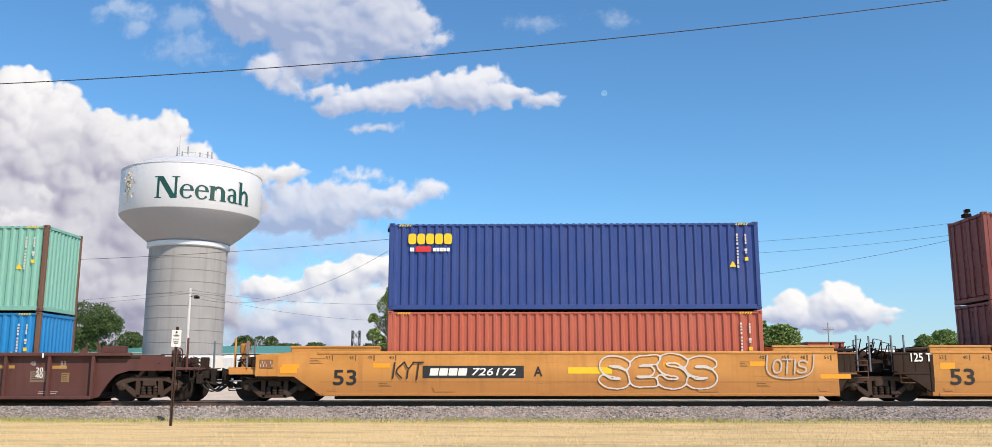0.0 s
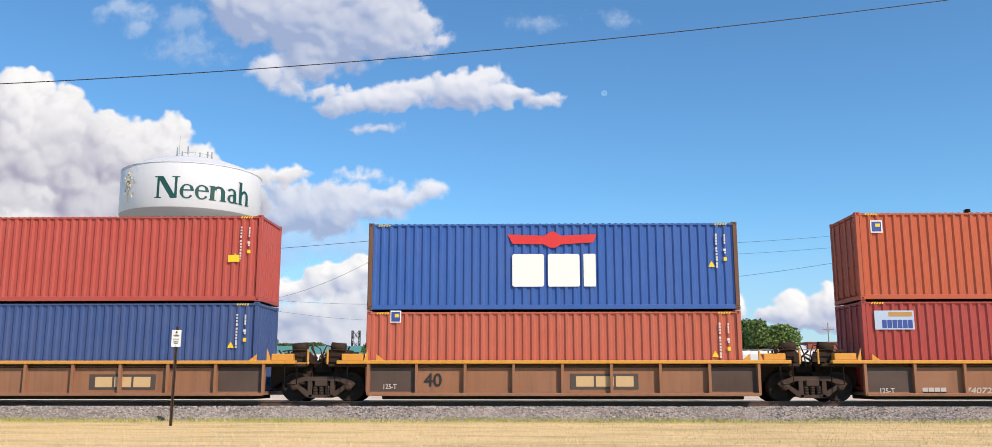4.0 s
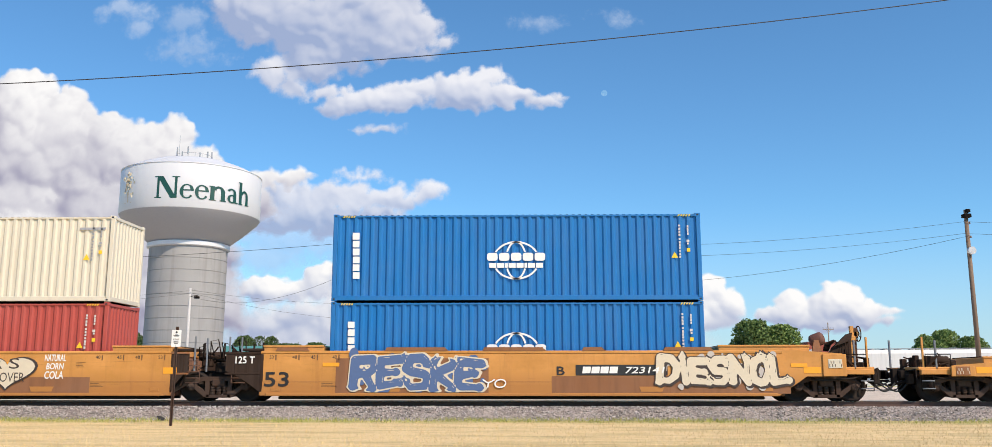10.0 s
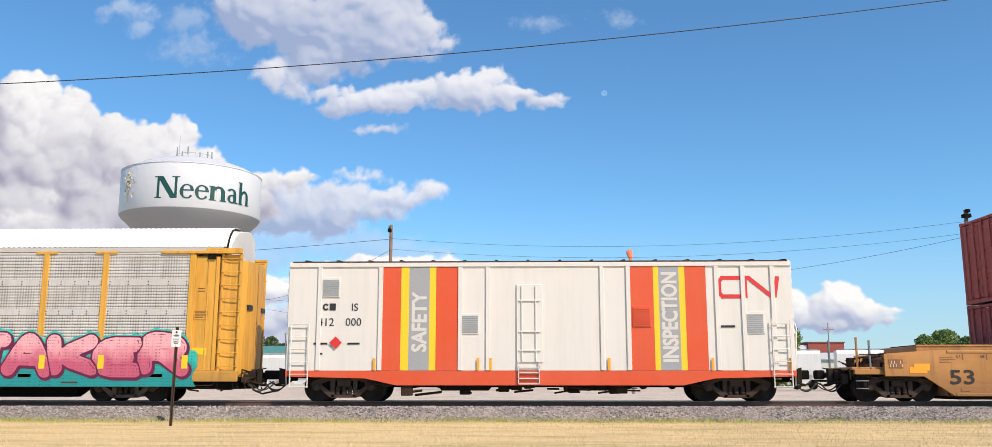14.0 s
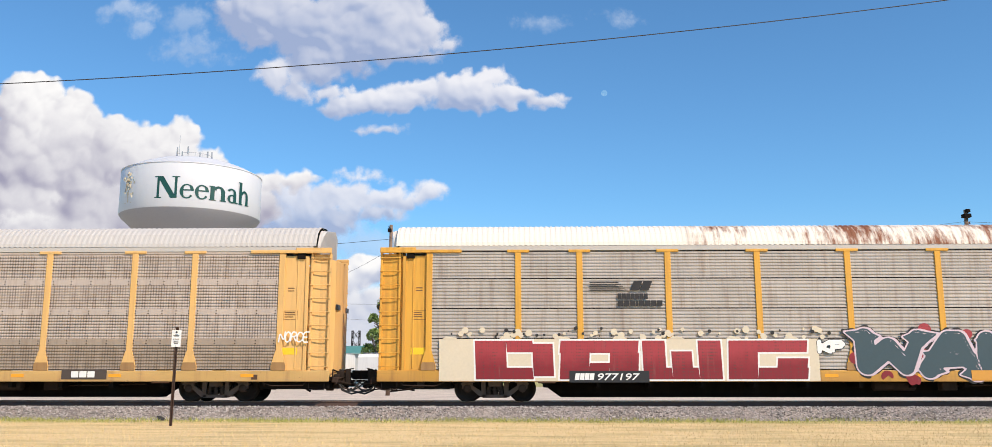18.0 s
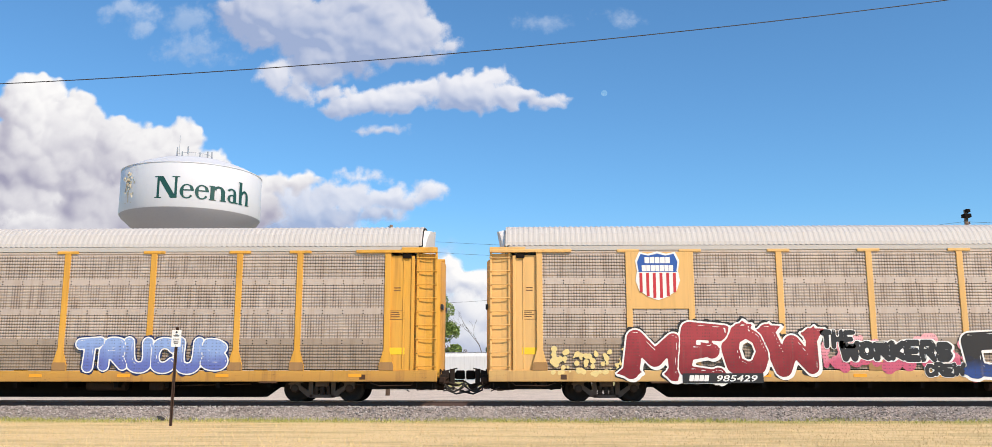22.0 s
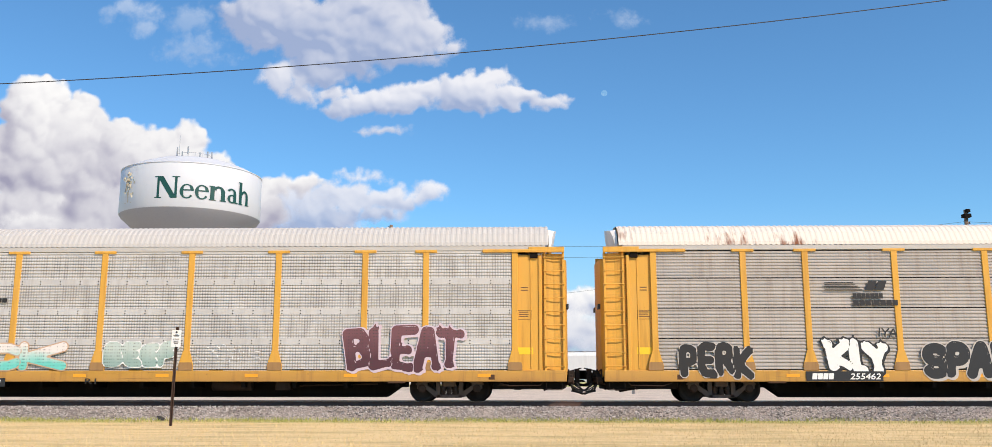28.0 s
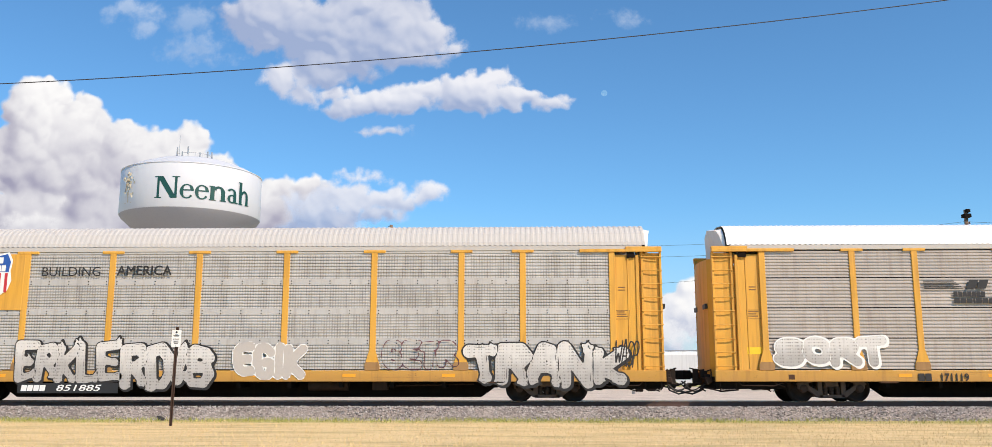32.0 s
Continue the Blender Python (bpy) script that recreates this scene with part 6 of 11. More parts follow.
        prism(bm, [(s * 4.2 - 0.4, z_bot + 0.28), (s * 4.2 + 0.4, z_bot + 0.28), (s * 4.2 + 0.33, z_bot + 0.12), (s * 4.2 - 0.33, z_bot + 0.12)], -1.44, -1.418)
        part("drain_pocket", bm, body, c)
        bm = bmesh.new()
        cbox(bm, *sorted((s * (a - 0.35), s * (a - 0.65))), -1.436, -1.418, z_bot + 0.14, z_bot + 0.24, 0.006)
        part("tie_down", bm, body, c)
    bars_on(c, prints, mark_paint("brown stencil", (0.16, 0.08, 0.03)), -1.4225, "small_print", "small stencilled notices")
    bm = bmesh.new()
    box(bm, -a + 0.1, a - 0.1, -1.4245, -1.419, z_bot + 0.42, z_bot + 0.435)
    part("weld_seam", bm, TAN_DARK, c, "rusty weld seam along the side")
    for s, kind in ((-1, left), (1, right)):
        if kind == "free":
            bogie(c, at, s * half)
            end_clutter(c, s, s * (half - 0.05), body, seed + s)
            coupler(c, s * (half + 1.5), s)
            bars_on(c, [tuple(sorted((s * (a + 1.2), s * (a + 0.65)))) + (0.90, 1.10)], ORANGE, -1.424, "reflector", "large orange reflector")
            bm = bmesh.new()
            cbox(bm, *sorted((s * (a + 2.0), s * (a + 1.25))), -1.47, -1.42, 0.80, top - 0.12, 0.012)
            plate = part("step_plate", bm, body, c)
            zc = min(1.20, top - 0.28)
            bm = bmesh.new()
            cbox(bm, *sorted((s * (a + 1.86), s * (a + 1.42))), -1.485, -1.468, zc - 0.14, zc + 0.14, 0.006)
            frame_card = part("card_holder", bm, CARD_WHITE if seed == 15 else TAN_DARK, plate)
            bars_on(frame_card, [(s * (a + 1.64) - 0.19 + 0.045 * i + 0.1 * (i > 4), s * (a + 1.64) - 0.17 + 0.045 * i + 0.1 * (i > 4), zc - 0.10 + 0.1 * (i % 2), zc - 0.01 + 0.1 * (i % 2)) for i in range(7)], RUST_MARK if seed == 15 else CARD_WHITE, -1.487, "small_print", "pale card with stencilled lines")
            for zz in (0.42, 0.66):
                handrail(c, [(s * (half + 1.42), -1.3, zz), (s * (half + 1.02), -1.3, zz)], POST_GREY, 0.02)
            bm = bmesh.new()
            cbox(bm, *sorted((s * (a + 1.95), s * (half + 1.45))), -1.35, -1.2, 0.86, 1.02, 0.015)
            part("end_step", bm, body, c, "low end step of the platform")
            pipe = [(s * (a + 0.9), -1.25, 0.72), (s * (half - 0.2), -1.28, 0.66), (s * (half + 0.8), -1.28, 0.74), (s * (half + 1.4), -1.1, 0.9)]
            handrail(c, pipe, SOOT, 0.028)
            bm = bmesh.new()
            box(bm, *sorted((s * (half + 1.55), s * (a + 0.5))), -0.3, 0.3, 0.7, 1.0)
            part("draft_sill", bm, SOOT, c)
        elif kind == "joint":
            shared_joint(c, at, s * half)
        if kind != "free":
            rng = random.Random(seed + 5 * s)
            rusty = paint("rust-brown gear", (0.11, 0.05, 0.028), rough=0.8, dirt=0.5, rust=0.1, dirt_col=(0.03, 0.02, 0.015))
            for dx in (0.35, 0.75):
                stanchion(c, s * (half - dx), -1.2, 0.95, 2.08 + rng.uniform(-.06, .06), POST_GREY, 0.026)
            for dx, y in ((0.5, 1.0), (1.0, 0.4)):
                stanchion(c, s * (half - dx), y, 0.95, 1.95, SOOT, 0.03)
            for i in range(3):
                x = s * (half - rng.uniform(0.1, 1.0))
                tube_pts = [(x, -1.0, 1.3), (x, -1.05, 1.75 + 0.1 * i), (x + s * 0.25, -1.05, 1.8 + 0.1 * i), (x + s * 0.25, -0.6, 1.35)]
                handrail(c, tube_pts, SOOT, 0.02)
            bm = bmesh.new()
            for i in range(6):
                rod(bm, (s * (half - rng.uniform(-.2, 1.1)), rng.uniform(-1.1, 0.6), 1.3 + rng.uniform(0, .2)), (s * (half - rng.uniform(-.2, 1.1)), rng.uniform(-1.1, 0.6), 1.35 + rng.uniform(.1, .45)), rng.uniform(.02, .045), 6)
            cbox(bm, *sorted((s * (half - 0.3), s * (half - 0.62))), -0.9, -0.55, 1.12, 1.38, 0.04)
            cbox(bm, *sorted((s * (half - 0.75), s * (half - 1.6))), -1.15, -0.5, top, top + 0.09, 0.02)
            rod(bm, (s * (half - 0.9), -0.3, 1.45), (s * (half - 0.15), -0.3, 1.5), 0.14, 10)
            knit(bm)
            part("brake_gear", bm, JOINT_BROWN, c, "sooty brake gear over the joint")
            handrail(c, [(s * (half - 0.95), -1.38, 1.3), (s * (half - 0.5), -1.38, 1.3), (s * (half - 0.5), -1.38, 0.6), (s * (half - 0.95), -1.38, 0.6)], rusty)
            for zz in (0.75, 0.95, 1.15):
                handrail(c, [(s * (half - 0.95), -1.38, zz), (s * (half - 0.5), -1.38, zz)], rusty)
    return c


def ribbed_unit(label, at, half, seed, left, right, long_side=6.25, body=UMBER, rail=AMBER, z_top=1.31, z_bot=0.21, rib=1.58, group="well cars", dark_ends=True, arch=False):
    """A shallow well unit with a flat top rail and upright ribs."""
    c = thing("well_car", label, "freight car", group)
    MOVING.append((c, at, TRACK_Y, 0))
    a = long_side
    for sy in (-1, 1):
        y0, y1 = sorted((sy * 1.232, sy * 1.285))
        bm = bmesh.new()
        prism(bm, [(-a, z_bot), (a, z_bot), (a, z_top - 0.1), (-a, z_top - 0.1)], y0, y1)
        if arch:
            for s in (-1, 1):
                prism(bm, [(s * a, z_bot), (s * (half - 1.55), z_bot + 0.05), (s * (half - 1.3), 0.55), (s * (half - 1.05), 0.85), (s * (half - 0.6), 0.99),
                           (s * (half + 0.75), 0.99), (s * (half + 0.75), z_top - 0.12), (s * a, z_top - 0.1)], y0, y1)
        part("side_sheet", bm, body, c)
        y0, y1 = sorted((sy * 1.24, sy * 1.47))
        bm = bmesh.new()
        cbox(bm, -half + 0.55, half - 0.55, y0, y1, z_top - 0.11, z_top, 0.012)
        part("top_rail", bm, rail, c)
        bm = bmesh.new()
        cbox(bm, -a, a, y0, sorted((sy * 1.24, sy * 1.47))[1], z_bot - 0.03, z_bot + 0.07, 0.012)
        part("bottom_rail", bm, body, c)
        k = round(2 * a / rib)
        me = shared("rib_%d" % (z_top * 100), lambda b: prism(b, [(-0.045, z_bot), (0.045, z_bot), (0.045, z_top - 0.1), (-0.045, z_top - 0.1)], -0.08, 0.08))
        for i in range(k + 1):
            put("rib", me, body, c, m=pose(-a + 2 * a * i / k, sy * 1.366, 0))
        if dark_ends and sy < 0:
            for s in (-1, 1):
                bm = bmesh.new()
                box(bm, *sorted((s * (a - 0.06), s * (a - 1.5))), -1.291, -1.286, z_bot + 0.08, z_top - 0.12)
                part("dark_patch", bm, paint("dark grey-brown panel", (0.085, 0.06, 0.05), rough=0.7, dirt=0.4), c, "dark repainted end panel")
    bm = bmesh.new()
    box(bm, -a, a, -1.3, 1.3, z_bot, z_bot + 0.11)
    part("well_floor", bm, body, c)
    # dark box added below the floor, closing the gap above the rails
    bm = bmesh.new()
    cbox(bm, -a + 0.4, a - 0.4, -1.0, 1.0, z_bot - 0.14, z_bot - 0.005, 0.03)
    part("floor_beam", bm, SOOT, c, "dark box filling the gap under the well floor")
    if not arch:
        for z, y in ((z_top - 0.15, -1.33), (z_top - 0.21, -1.32)):
            bm = bmesh.new()
            rod(bm, (-a + 0.1, y, z), (a - 0.1, y, z), 0.02, 6)
            part("brake_pipe", bm, JOINT_BROWN, c)
    if seed == 24:
        bm = bmesh.new()
        tube(bm, [(-3.1, -1.34, z_top - 0.17), (-2.68, -1.36, z_top - 0.42), (-2.38, -1.36, z_top - 0.42), (-1.95, -1.34, z_top - 0.17)], 0.035)
        part("brake_lever", bm, SOOT, c, "dark lever hanging in a shallow bow under the rail")
    for s, kind in ((-1, left), (1, right)):
        bm = bmesh.new()
        x0, x1 = sorted((s * (a - 0.05), s * (half - 0.25)))
        cbox(bm, x0, x1, -1.3, 1.3, z_top - 0.2, z_top - 0.1, 0.02)
        prism(bm, [(s * a, z_bot + 0.2), (s * (a + 0.6), 0.75), (s * (half - 0.2), 0.8), (s * (half - 0.2), z_top - 0.15), (s * a, z_top - 0.15)], -0.5, 0.5)
        part("end_deck", bm, JOINT_BROWN, c, "dark end deck above the bogie")
        bm = bmesh.new()
        cbox(bm, s * (a + 0.55) - 0.35, s * (a + 0.55) + 0.35, -1.3, -0.9, z_top, z_top + 0.22, 0.02)
        prism(bm, [(s * (a + 0.05), z_top), (s * (a + 0.18), z_top), (s * (a + 0.05), z_top + 0.38)], -1.3, -1.22)
        prism(bm, [(s * (a - 0.5), z_top), (s * (a - 0.25), z_top), (s * (a - 0.25), z_top + 0.2)], -1.42, -1.34)
        part("container_guide", bm, rail, c, "amber guide block")
        if kind == "free":
            bogie(c, at, s * half)
            end_clutter(c, s, s * (half - 0.1), rail if seed % 2 else body, seed + s)
            coupler(c, s * (half + 1.45), s)
            bm = bmesh.new()
            box(bm, *sorted((s * (half + 1.5), s * a)), -0.3, 0.3, 0.7, 1.0)
            part("draft_sill", bm, SOOT, c)
        elif kind == "joint":
            shared_joint(c, at, s * half)
        if kind != "free":
            handrail(c, [(s * (half - 0.9), -1.4, 1.2), (s * (half - 0.5), -1.4, 1.2), (s * (half - 0.5), -1.4, 0.55), (s * (half - 0.9), -1.4, 0.55), (s * (half - 0.9), -1.4, 1.2)], STEEL_DARK)
            bm = bmesh.new()
            rng = random.Random(seed * 3 + s)
            for i in range(9):
                p = Vector((s * (half - rng.uniform(0, 1.15)), rng.uniform(-1.2, 0.2), z_top + rng.uniform(-.05, .12)))
                q = p + Vector((rng.uniform(-.35, .35), rng.uniform(-.2, .3), rng.uniform(.08, .42)))
                rod(bm, p, q, rng.uniform(.014, .03), 6)
                if i % 3 == 0:
                    tube(bm, [q, q + Vector((s * 0.14, 0, 0.06)), q + Vector((s * 0.3, 0.05, -0.05)), q + Vector((s * 0.36, 0.1, -0.3))], 0.016)
            for i in range(4):
                p = (s * (half - rng.uniform(0.1, 1.1)), rng.uniform(-1.1, -0.2), z_top + rng.uniform(0, .22))
                cbox(bm, p[0] - 0.10, p[0] + 0.09, p[1] - 0.09, p[1] + 0.09, z_top - 0.12, p[2] + 0.1, 0.03)
            rod(bm, (s * (half - 0.62), -0.55, z_top + 0.17), (s * (half - 0.25), -0.55, z_top + 0.2), 0.11, 12)
            rod(bm, (s * (half - 0.75), -0.95, z_top + 0.42), (s * (half - 0.28), -0.95, z_top + 0.46), 0.15, 14)
            prism(bm, [(s * (half - 0.9), z_top - 0.05), (s * (half - 0.05), z_top - 0.05), (s * (half - 0.1), z_top + 0.2), (s * (half - 0.4), z_top + 0.36), (s * (half - 0.8), z_top + 0.3)], -1.0, -0.85)
            tube(bm, [(s * (half - 0.3), -0.95, z_top + 0.46), (s * (half - 0.12), -1.0, z_top + 0.5), (s * (half - 0.02), -1.0, z_top + 0.25), (s * (half + 0.05), -1.0, z_top - 0.2)], 0.02)
            lathe_c = bmesh.new()
            lathe(lathe_c, [(0.0, 0.0), (0.10, 0.02), (0.12, 0.06), (0.12, 0.17), (0.08, 0.24), (0.03, 0.26), (0.03, 0.33), (0.0, 0.33)], 12)
            add(bm, lathe_c, pose(s * (half - 0.95), -0.75, z_top))
            for dx in (0.2, 0.85):
                stanchion(c, s * (half - dx), -1.18, z_top - 0.12, z_top + 0.36 - 0.2 * (dx > 0.5), rail, 0.03)
            handrail(c, [(s * (half - 0.2), -1.18, z_top + 0.33), (s * (half - 0.55), -1.18, z_top + 0.36), (s * (half - 1.05), -1.18, z_top + 0.3)], JOINT_BROWN, 0.02)
            knit(bm)
            part("brake_gear", bm, JOINT_BROWN, c, "sooty brake cylinder, levers and pipes")
    return c


# ---------------------------------------------------------------- train: autoracks
def panel_material(name, base, grime, rows=0.30):
    """Galvanised perforated panels: dull zinc, rows of dark slots, brown grime in streaks and patches."""
    m, n, l, b = nodes_of(name)
    big = noise_of(n, l, 0.8, detail=7)
    streak = noise_of(n, l, 1.0, stretch=(6, 6, 0.5), detail=6)
    c = mix(n, l, ramp(n, l, big, 0.35, 0.7), base, tuple(x * 0.82 for x in base))
    c = mix(n, l, ramp(n, l, streak, 0.5, 0.85), c, grime)
    tc = n.new("ShaderNodeTexCoord")
    sep = n.new("ShaderNodeSeparateXYZ")
    l.new(tc.outputs["Object"], sep.inputs[0])

    def op(kind, p, q):
        x = n.new("ShaderNodeMath")
        x.operation = kind
        for sock, v in zip(x.inputs, (p, q)):
            if hasattr(v, "is_output"):
                l.new(v, sock)
            else:
                sock.default_value = v
        return x.outputs[0]
    upright = op("SINE", op("MULTIPLY", sep.outputs["X"], 2 * math.pi / 0.088), 0.0)
    cluster = noise_of(n, l, 1.0, stretch=(5.5, 1, 1.1), detail=4, rough=0.7)
    cross = op("SINE", op("MULTIPLY", sep.outputs["Z"], 2 * math.pi / 0.049), 0.0)
    slot = op("MULTIPLY", ramp(n, l, upright, 0.10, 0.60), ramp(n, l, cluster, 0.36, 0.57))
    slot = op("MULTIPLY", slot, ramp(n, l, cross, -1.6, 0.2))
    slot = op("MAXIMUM", slot, op("MULTIPLY", ramp(n, l, cross, 0.5, 0.95), op("MULTIPLY", ramp(n, l, cluster, 0.35, 0.65), 0.45)))
    slot = op("MULTIPLY", slot, ramp(n, l, sep.outputs["Z"], 0.79, 0.77))      # none on the plain band along the top
    c = mix(n, l, op("MULTIPLY", slot, rows), c, (0.075, 0.06, 0.05))
    drip = noise_of(n, l, 1.0, stretch=(2.2, 1, 0.25), detail=6, rough=0.7)
    c = mix(n, l, op("MULTIPLY", ramp(n, l, drip, 0.60, 0.80), 0.5), c, tuple(x * 0.7 for x in grime))
    l.new(c, b.inputs["Base Color"])
    b.inputs["Metallic"].default_value = 0.15
    b.inputs["Roughness"].default_value = 0.6
    return m


PANEL_TAN = panel_material("dusty tan zinc panel", (0.56, 0.475, 0.41), (0.37, 0.27, 0.20), 0.90)
PANEL_GRIME = panel_material("grimy lower zinc panel", (0.40, 0.32, 0.25), (0.23, 0.165, 0.115), 0.85)
PANEL_GREY = panel_material("clean grey zinc panel", (0.54, 0.525, 0.50), (0.35, 0.315, 0.28), 0.55)
PANEL_WHITE = panel_material("bright zinc panel", (0.63, 0.61, 0.585), (0.44, 0.41, 0.375), 0.6)
PANEL_BROWN = panel_material("rust-stained ribbed panel", (0.49, 0.45, 0.41), (0.25, 0.18, 0.13), 0.12)
PANEL_DULL = panel_material("dull grey ribbed panel", (0.47, 0.43, 0.395), (0.30, 0.245, 0.20), 0.12)
CHROME_YELLOW = paint("chrome yellow rack", (0.68, 0.355, 0.045), rough=0.5, dirt=0.75, rust=0.14, dirt_col=(0.26, 0.115, 0.03))
PALE_YELLOW = paint("sun-faded yellow rack", (0.72, 0.44, 0.155), rough=0.6, dirt=0.5, rust=0.12, dirt_col=(0.38, 0.23, 0.10))
# base tone lifted to paint in sunlight on the rack bogie frames
RACK_BOGIE = paint("brown cast bogie with painted sun", (0.115, 0.078, 0.06), rough=0.85, dirt=0.5, rust=0.1, dirt_col=(0.035, 0.025, 0.02), fade=0.2)
CHROME_SILL = worn_side("chrome yellow sill", (0.62, 0.33, 0.055), (0.22, 0.10, 0.04), 0.95)
PALE_SILL = worn_side("sun-faded yellow sill", (0.68, 0.43, 0.15), (0.30, 0.16, 0.07), 0.9)
RUST_DARK = paint("dark rusted steel", (0.085, 0.045, 0.028), rough=0.85, dirt=0.5, rust=0.2, dirt_col=(0.03, 0.02, 0.015))
FOOT_GRIME = paint("grimy post foot", (0.34, 0.19, 0.07), rough=0.7, dirt=0.7, rust=0.2, dirt_col=(0.13, 0.075, 0.04))
RACK_RED = paint("oxide red rack", (0.235, 0.045, 0.04), rough=0.55, dirt=0.3, rust=0.06, dirt_col=(0.12, 0.05, 0.04))
ROOF_ZINC = paint("zinc roof", (0.50, 0.48, 0.45), rough=0.7, metal=0.0, dirt=0.3, rust=0.02, dirt_col=(0.34, 0.31, 0.28))
ROOF_WHITE = paint("white roof", (0.82, 0.82, 0.80), rough=0.5, dirt=0.1, rust=0.0, dirt_col=(0.5, 0.48, 0.45))
END_WHITE = paint("white rack end", (0.74, 0.73, 0.70), rough=0.5, dirt=0.2, rust=0.08, dirt_col=(0.35, 0.28, 0.2))


def rusty_roof(name, base, amount, sound=None):
    """Flaking roof paint; sound: up to where along the car the paint has held."""
    m, n, l, b = nodes_of(name)
    p = noise_of(n, l, 0.25, stretch=(1, 1, 2), detail=3)
    f = noise_of(n, l, 1.6, stretch=(3, 0.6, 0.6), detail=8, rough=0.7)
    s = n.new("ShaderNodeMath")
    s.operation = "MULTIPLY_ADD"
    s.inputs[1].default_value = 0.8
    l.new(f, s.inputs[0])
    l.new(p, s.inputs[2])
    rust = ramp(n, l, s.outputs[0], 1.02 - amount, 1.16 - amount)
    if sound is not None:
        tc = n.new("ShaderNodeTexCoord")
        sep = n.new("ShaderNodeSeparateXYZ")
        l.new(tc.outputs["Object"], sep.inputs[0])
        k = n.new("ShaderNodeMath")
        k.operation = "MULTIPLY"
        l.new(rust, k.inputs[0])
        l.new(ramp(n, l, sep.outputs["X"], sound - 0.4, sound + 0.8), k.inputs[1])
        rust = k.outputs[0]
    l.new(mix(n, l, rust, base, (0.20, 0.07, 0.03)), b.inputs["Base Color"])
    b.inputs["Roughness"].default_value = 0.75
    return m


ROOF_RUST = rusty_roof("white roof eaten by rust", (0.74, 0.69, 0.60), 0.12, -3.6)
ROOF_CREAM = rusty_roof("cream roof with rust spots", (0.67, 0.61, 0.53), 0.04)
POSTS = (-12.1, -9.2, -7.2, -4.34, -1.45, 1.45, 4.34, 7.2, 9.2, 12.1)
ROWS4 = ((1.03, 1.97), (2.02, 2.94), (2.99, 3.91), (3.96, 4.80))


def rack_panel(bm, w, h, flat):
    """Ribbed sheet w by h, standing on z = 0; flat: height of the plain band along its top."""
    k = 8
    prof = [(0.0, 0.0)]
    step = (h - flat) / k
    for i in range(k):
        z = i * step
        prof += [(0.0, z + step * 0.30), (0.022, z + step * 0.46), (0.022, z + step * 0.76), (0.0, z + step * 0.94)]
    prof += [(0.0, h)]
    a = [bm.verts.new((-w / 2, y, z)) for y, z in prof]
    b = [bm.verts.new((w / 2, y, z)) for y, z in prof]
    for i in range(len(prof) - 1):
        bm.faces.new((a[i], b[i], b[i + 1], a[i + 1]))


def rack_roof(bm):
    prof = [(-1.50, 5.02), (-1.47, 5.14), (-1.28, 5.46), (-1.05, 5.66), (-0.75, 5.77), (0, 5.85), (0.75, 5.77), (1.05, 5.66), (1.28, 5.46), (1.47, 5.14), (1.50, 5.02)]
    L, pitch = 26.4, 0.172
    k = round(L / pitch)
    xs = []
    for i in range(k):
        x = -L / 2 + L * i / k
        xs += [(x, 0.0), (x + 0.055, 0.0), (x + 0.085, 0.016), (x + 0.142, 0.016)]
    xs.append((L / 2, 0.0))
    grid = [[bm.verts.new((x, y, z + d)) for y, z in prof] for x, d in xs]
    for i in range(len(xs) - 1):
        for j in range(len(prof) - 1):
            bm.faces.new((grid[i][j], grid[i + 1][j], grid[i + 1][j + 1], grid[i][j + 1]))


def rack_ladder(bm):
    for x in (-0.3, 0.3):
        cbox(bm, x - 0.035, x + 0.035, -0.03, 0.05, 0.75, 4.82, 0.01)
    for i in range(9):
        z = 1.12 + 0.44 * i
        rod(bm, (-0.34, -0.05, z), (0.34, -0.05, z), 0.017, 6)
        rod(bm, (-0.34, -0.05, z), (-0.30, 0.0, z), 0.014, 6)
        rod(bm, (0.34, -0.05, z), (0.30, 0.0, z), 0.014, 6)


def rack_end_leaf(bm, s, z0, z1, half):
    """One leaf of the curved clamshell door; s: side."""
    pts = [(13.05, 1.40), (13.35, 1.36), (13.62, 1.22), (13.78, 0.95), (13.84, 0.5), (13.86, 0.02)]
    out = [(x, s * y) for x, y in pts]
    inn = [(x - 0.06, s * max(0.02, y - 0.03)) for x, y in pts]
    fs = []
    for ring_a, ring_b in ((out, inn),):
        va = [[bm.verts.new((x, y, z)) for x, y in ring_a] for z in (z0, z1)]
        vb = [[bm.verts.new((x, y, z)) for x, y in ring_b] for z in (z0, z1)]
        for i in range(len(pts) - 1):
            fs.append(bm.faces.new((va[0][i], va[0][i + 1], va[1][i + 1], va[1][i])))
            fs.append(bm.faces.new((vb[0][i], vb[1][i], vb[1][i + 1], vb[0][i + 1])))
            fs.append(bm.faces.new((va[1][i], va[1][i + 1], vb[1][i + 1], vb[1][i])))
    bmesh.ops.recalc_face_normals(bm, faces=fs)


def rack_peak(bm):
    """The white upper end under the roof arch, with its peaked top."""
    prof = [(-1.36, 4.60), (-1.36, 5.10), (-1.18, 5.42), (-0.92, 5.64), (0, 5.78), (0.92, 5.64), (1.18, 5.42), (1.36, 5.10), (1.36, 4.60)]
    a = [bm.verts.new((13.22, y, z)) for y, z in prof]
    b = [bm.verts.new((13.52 - 0.22 * (abs(y) / 1.36) ** 2, y * 0.97, z - 0.04)) for y, z in prof]
    fs = [bm.faces.new(b)]
    for i in range(len(prof) - 1):
        fs.append(bm.faces.new((a[i], b[i], b[i + 1], a[i + 1])))
    bmesh.ops.recalc_face_normals(bm, faces=fs)


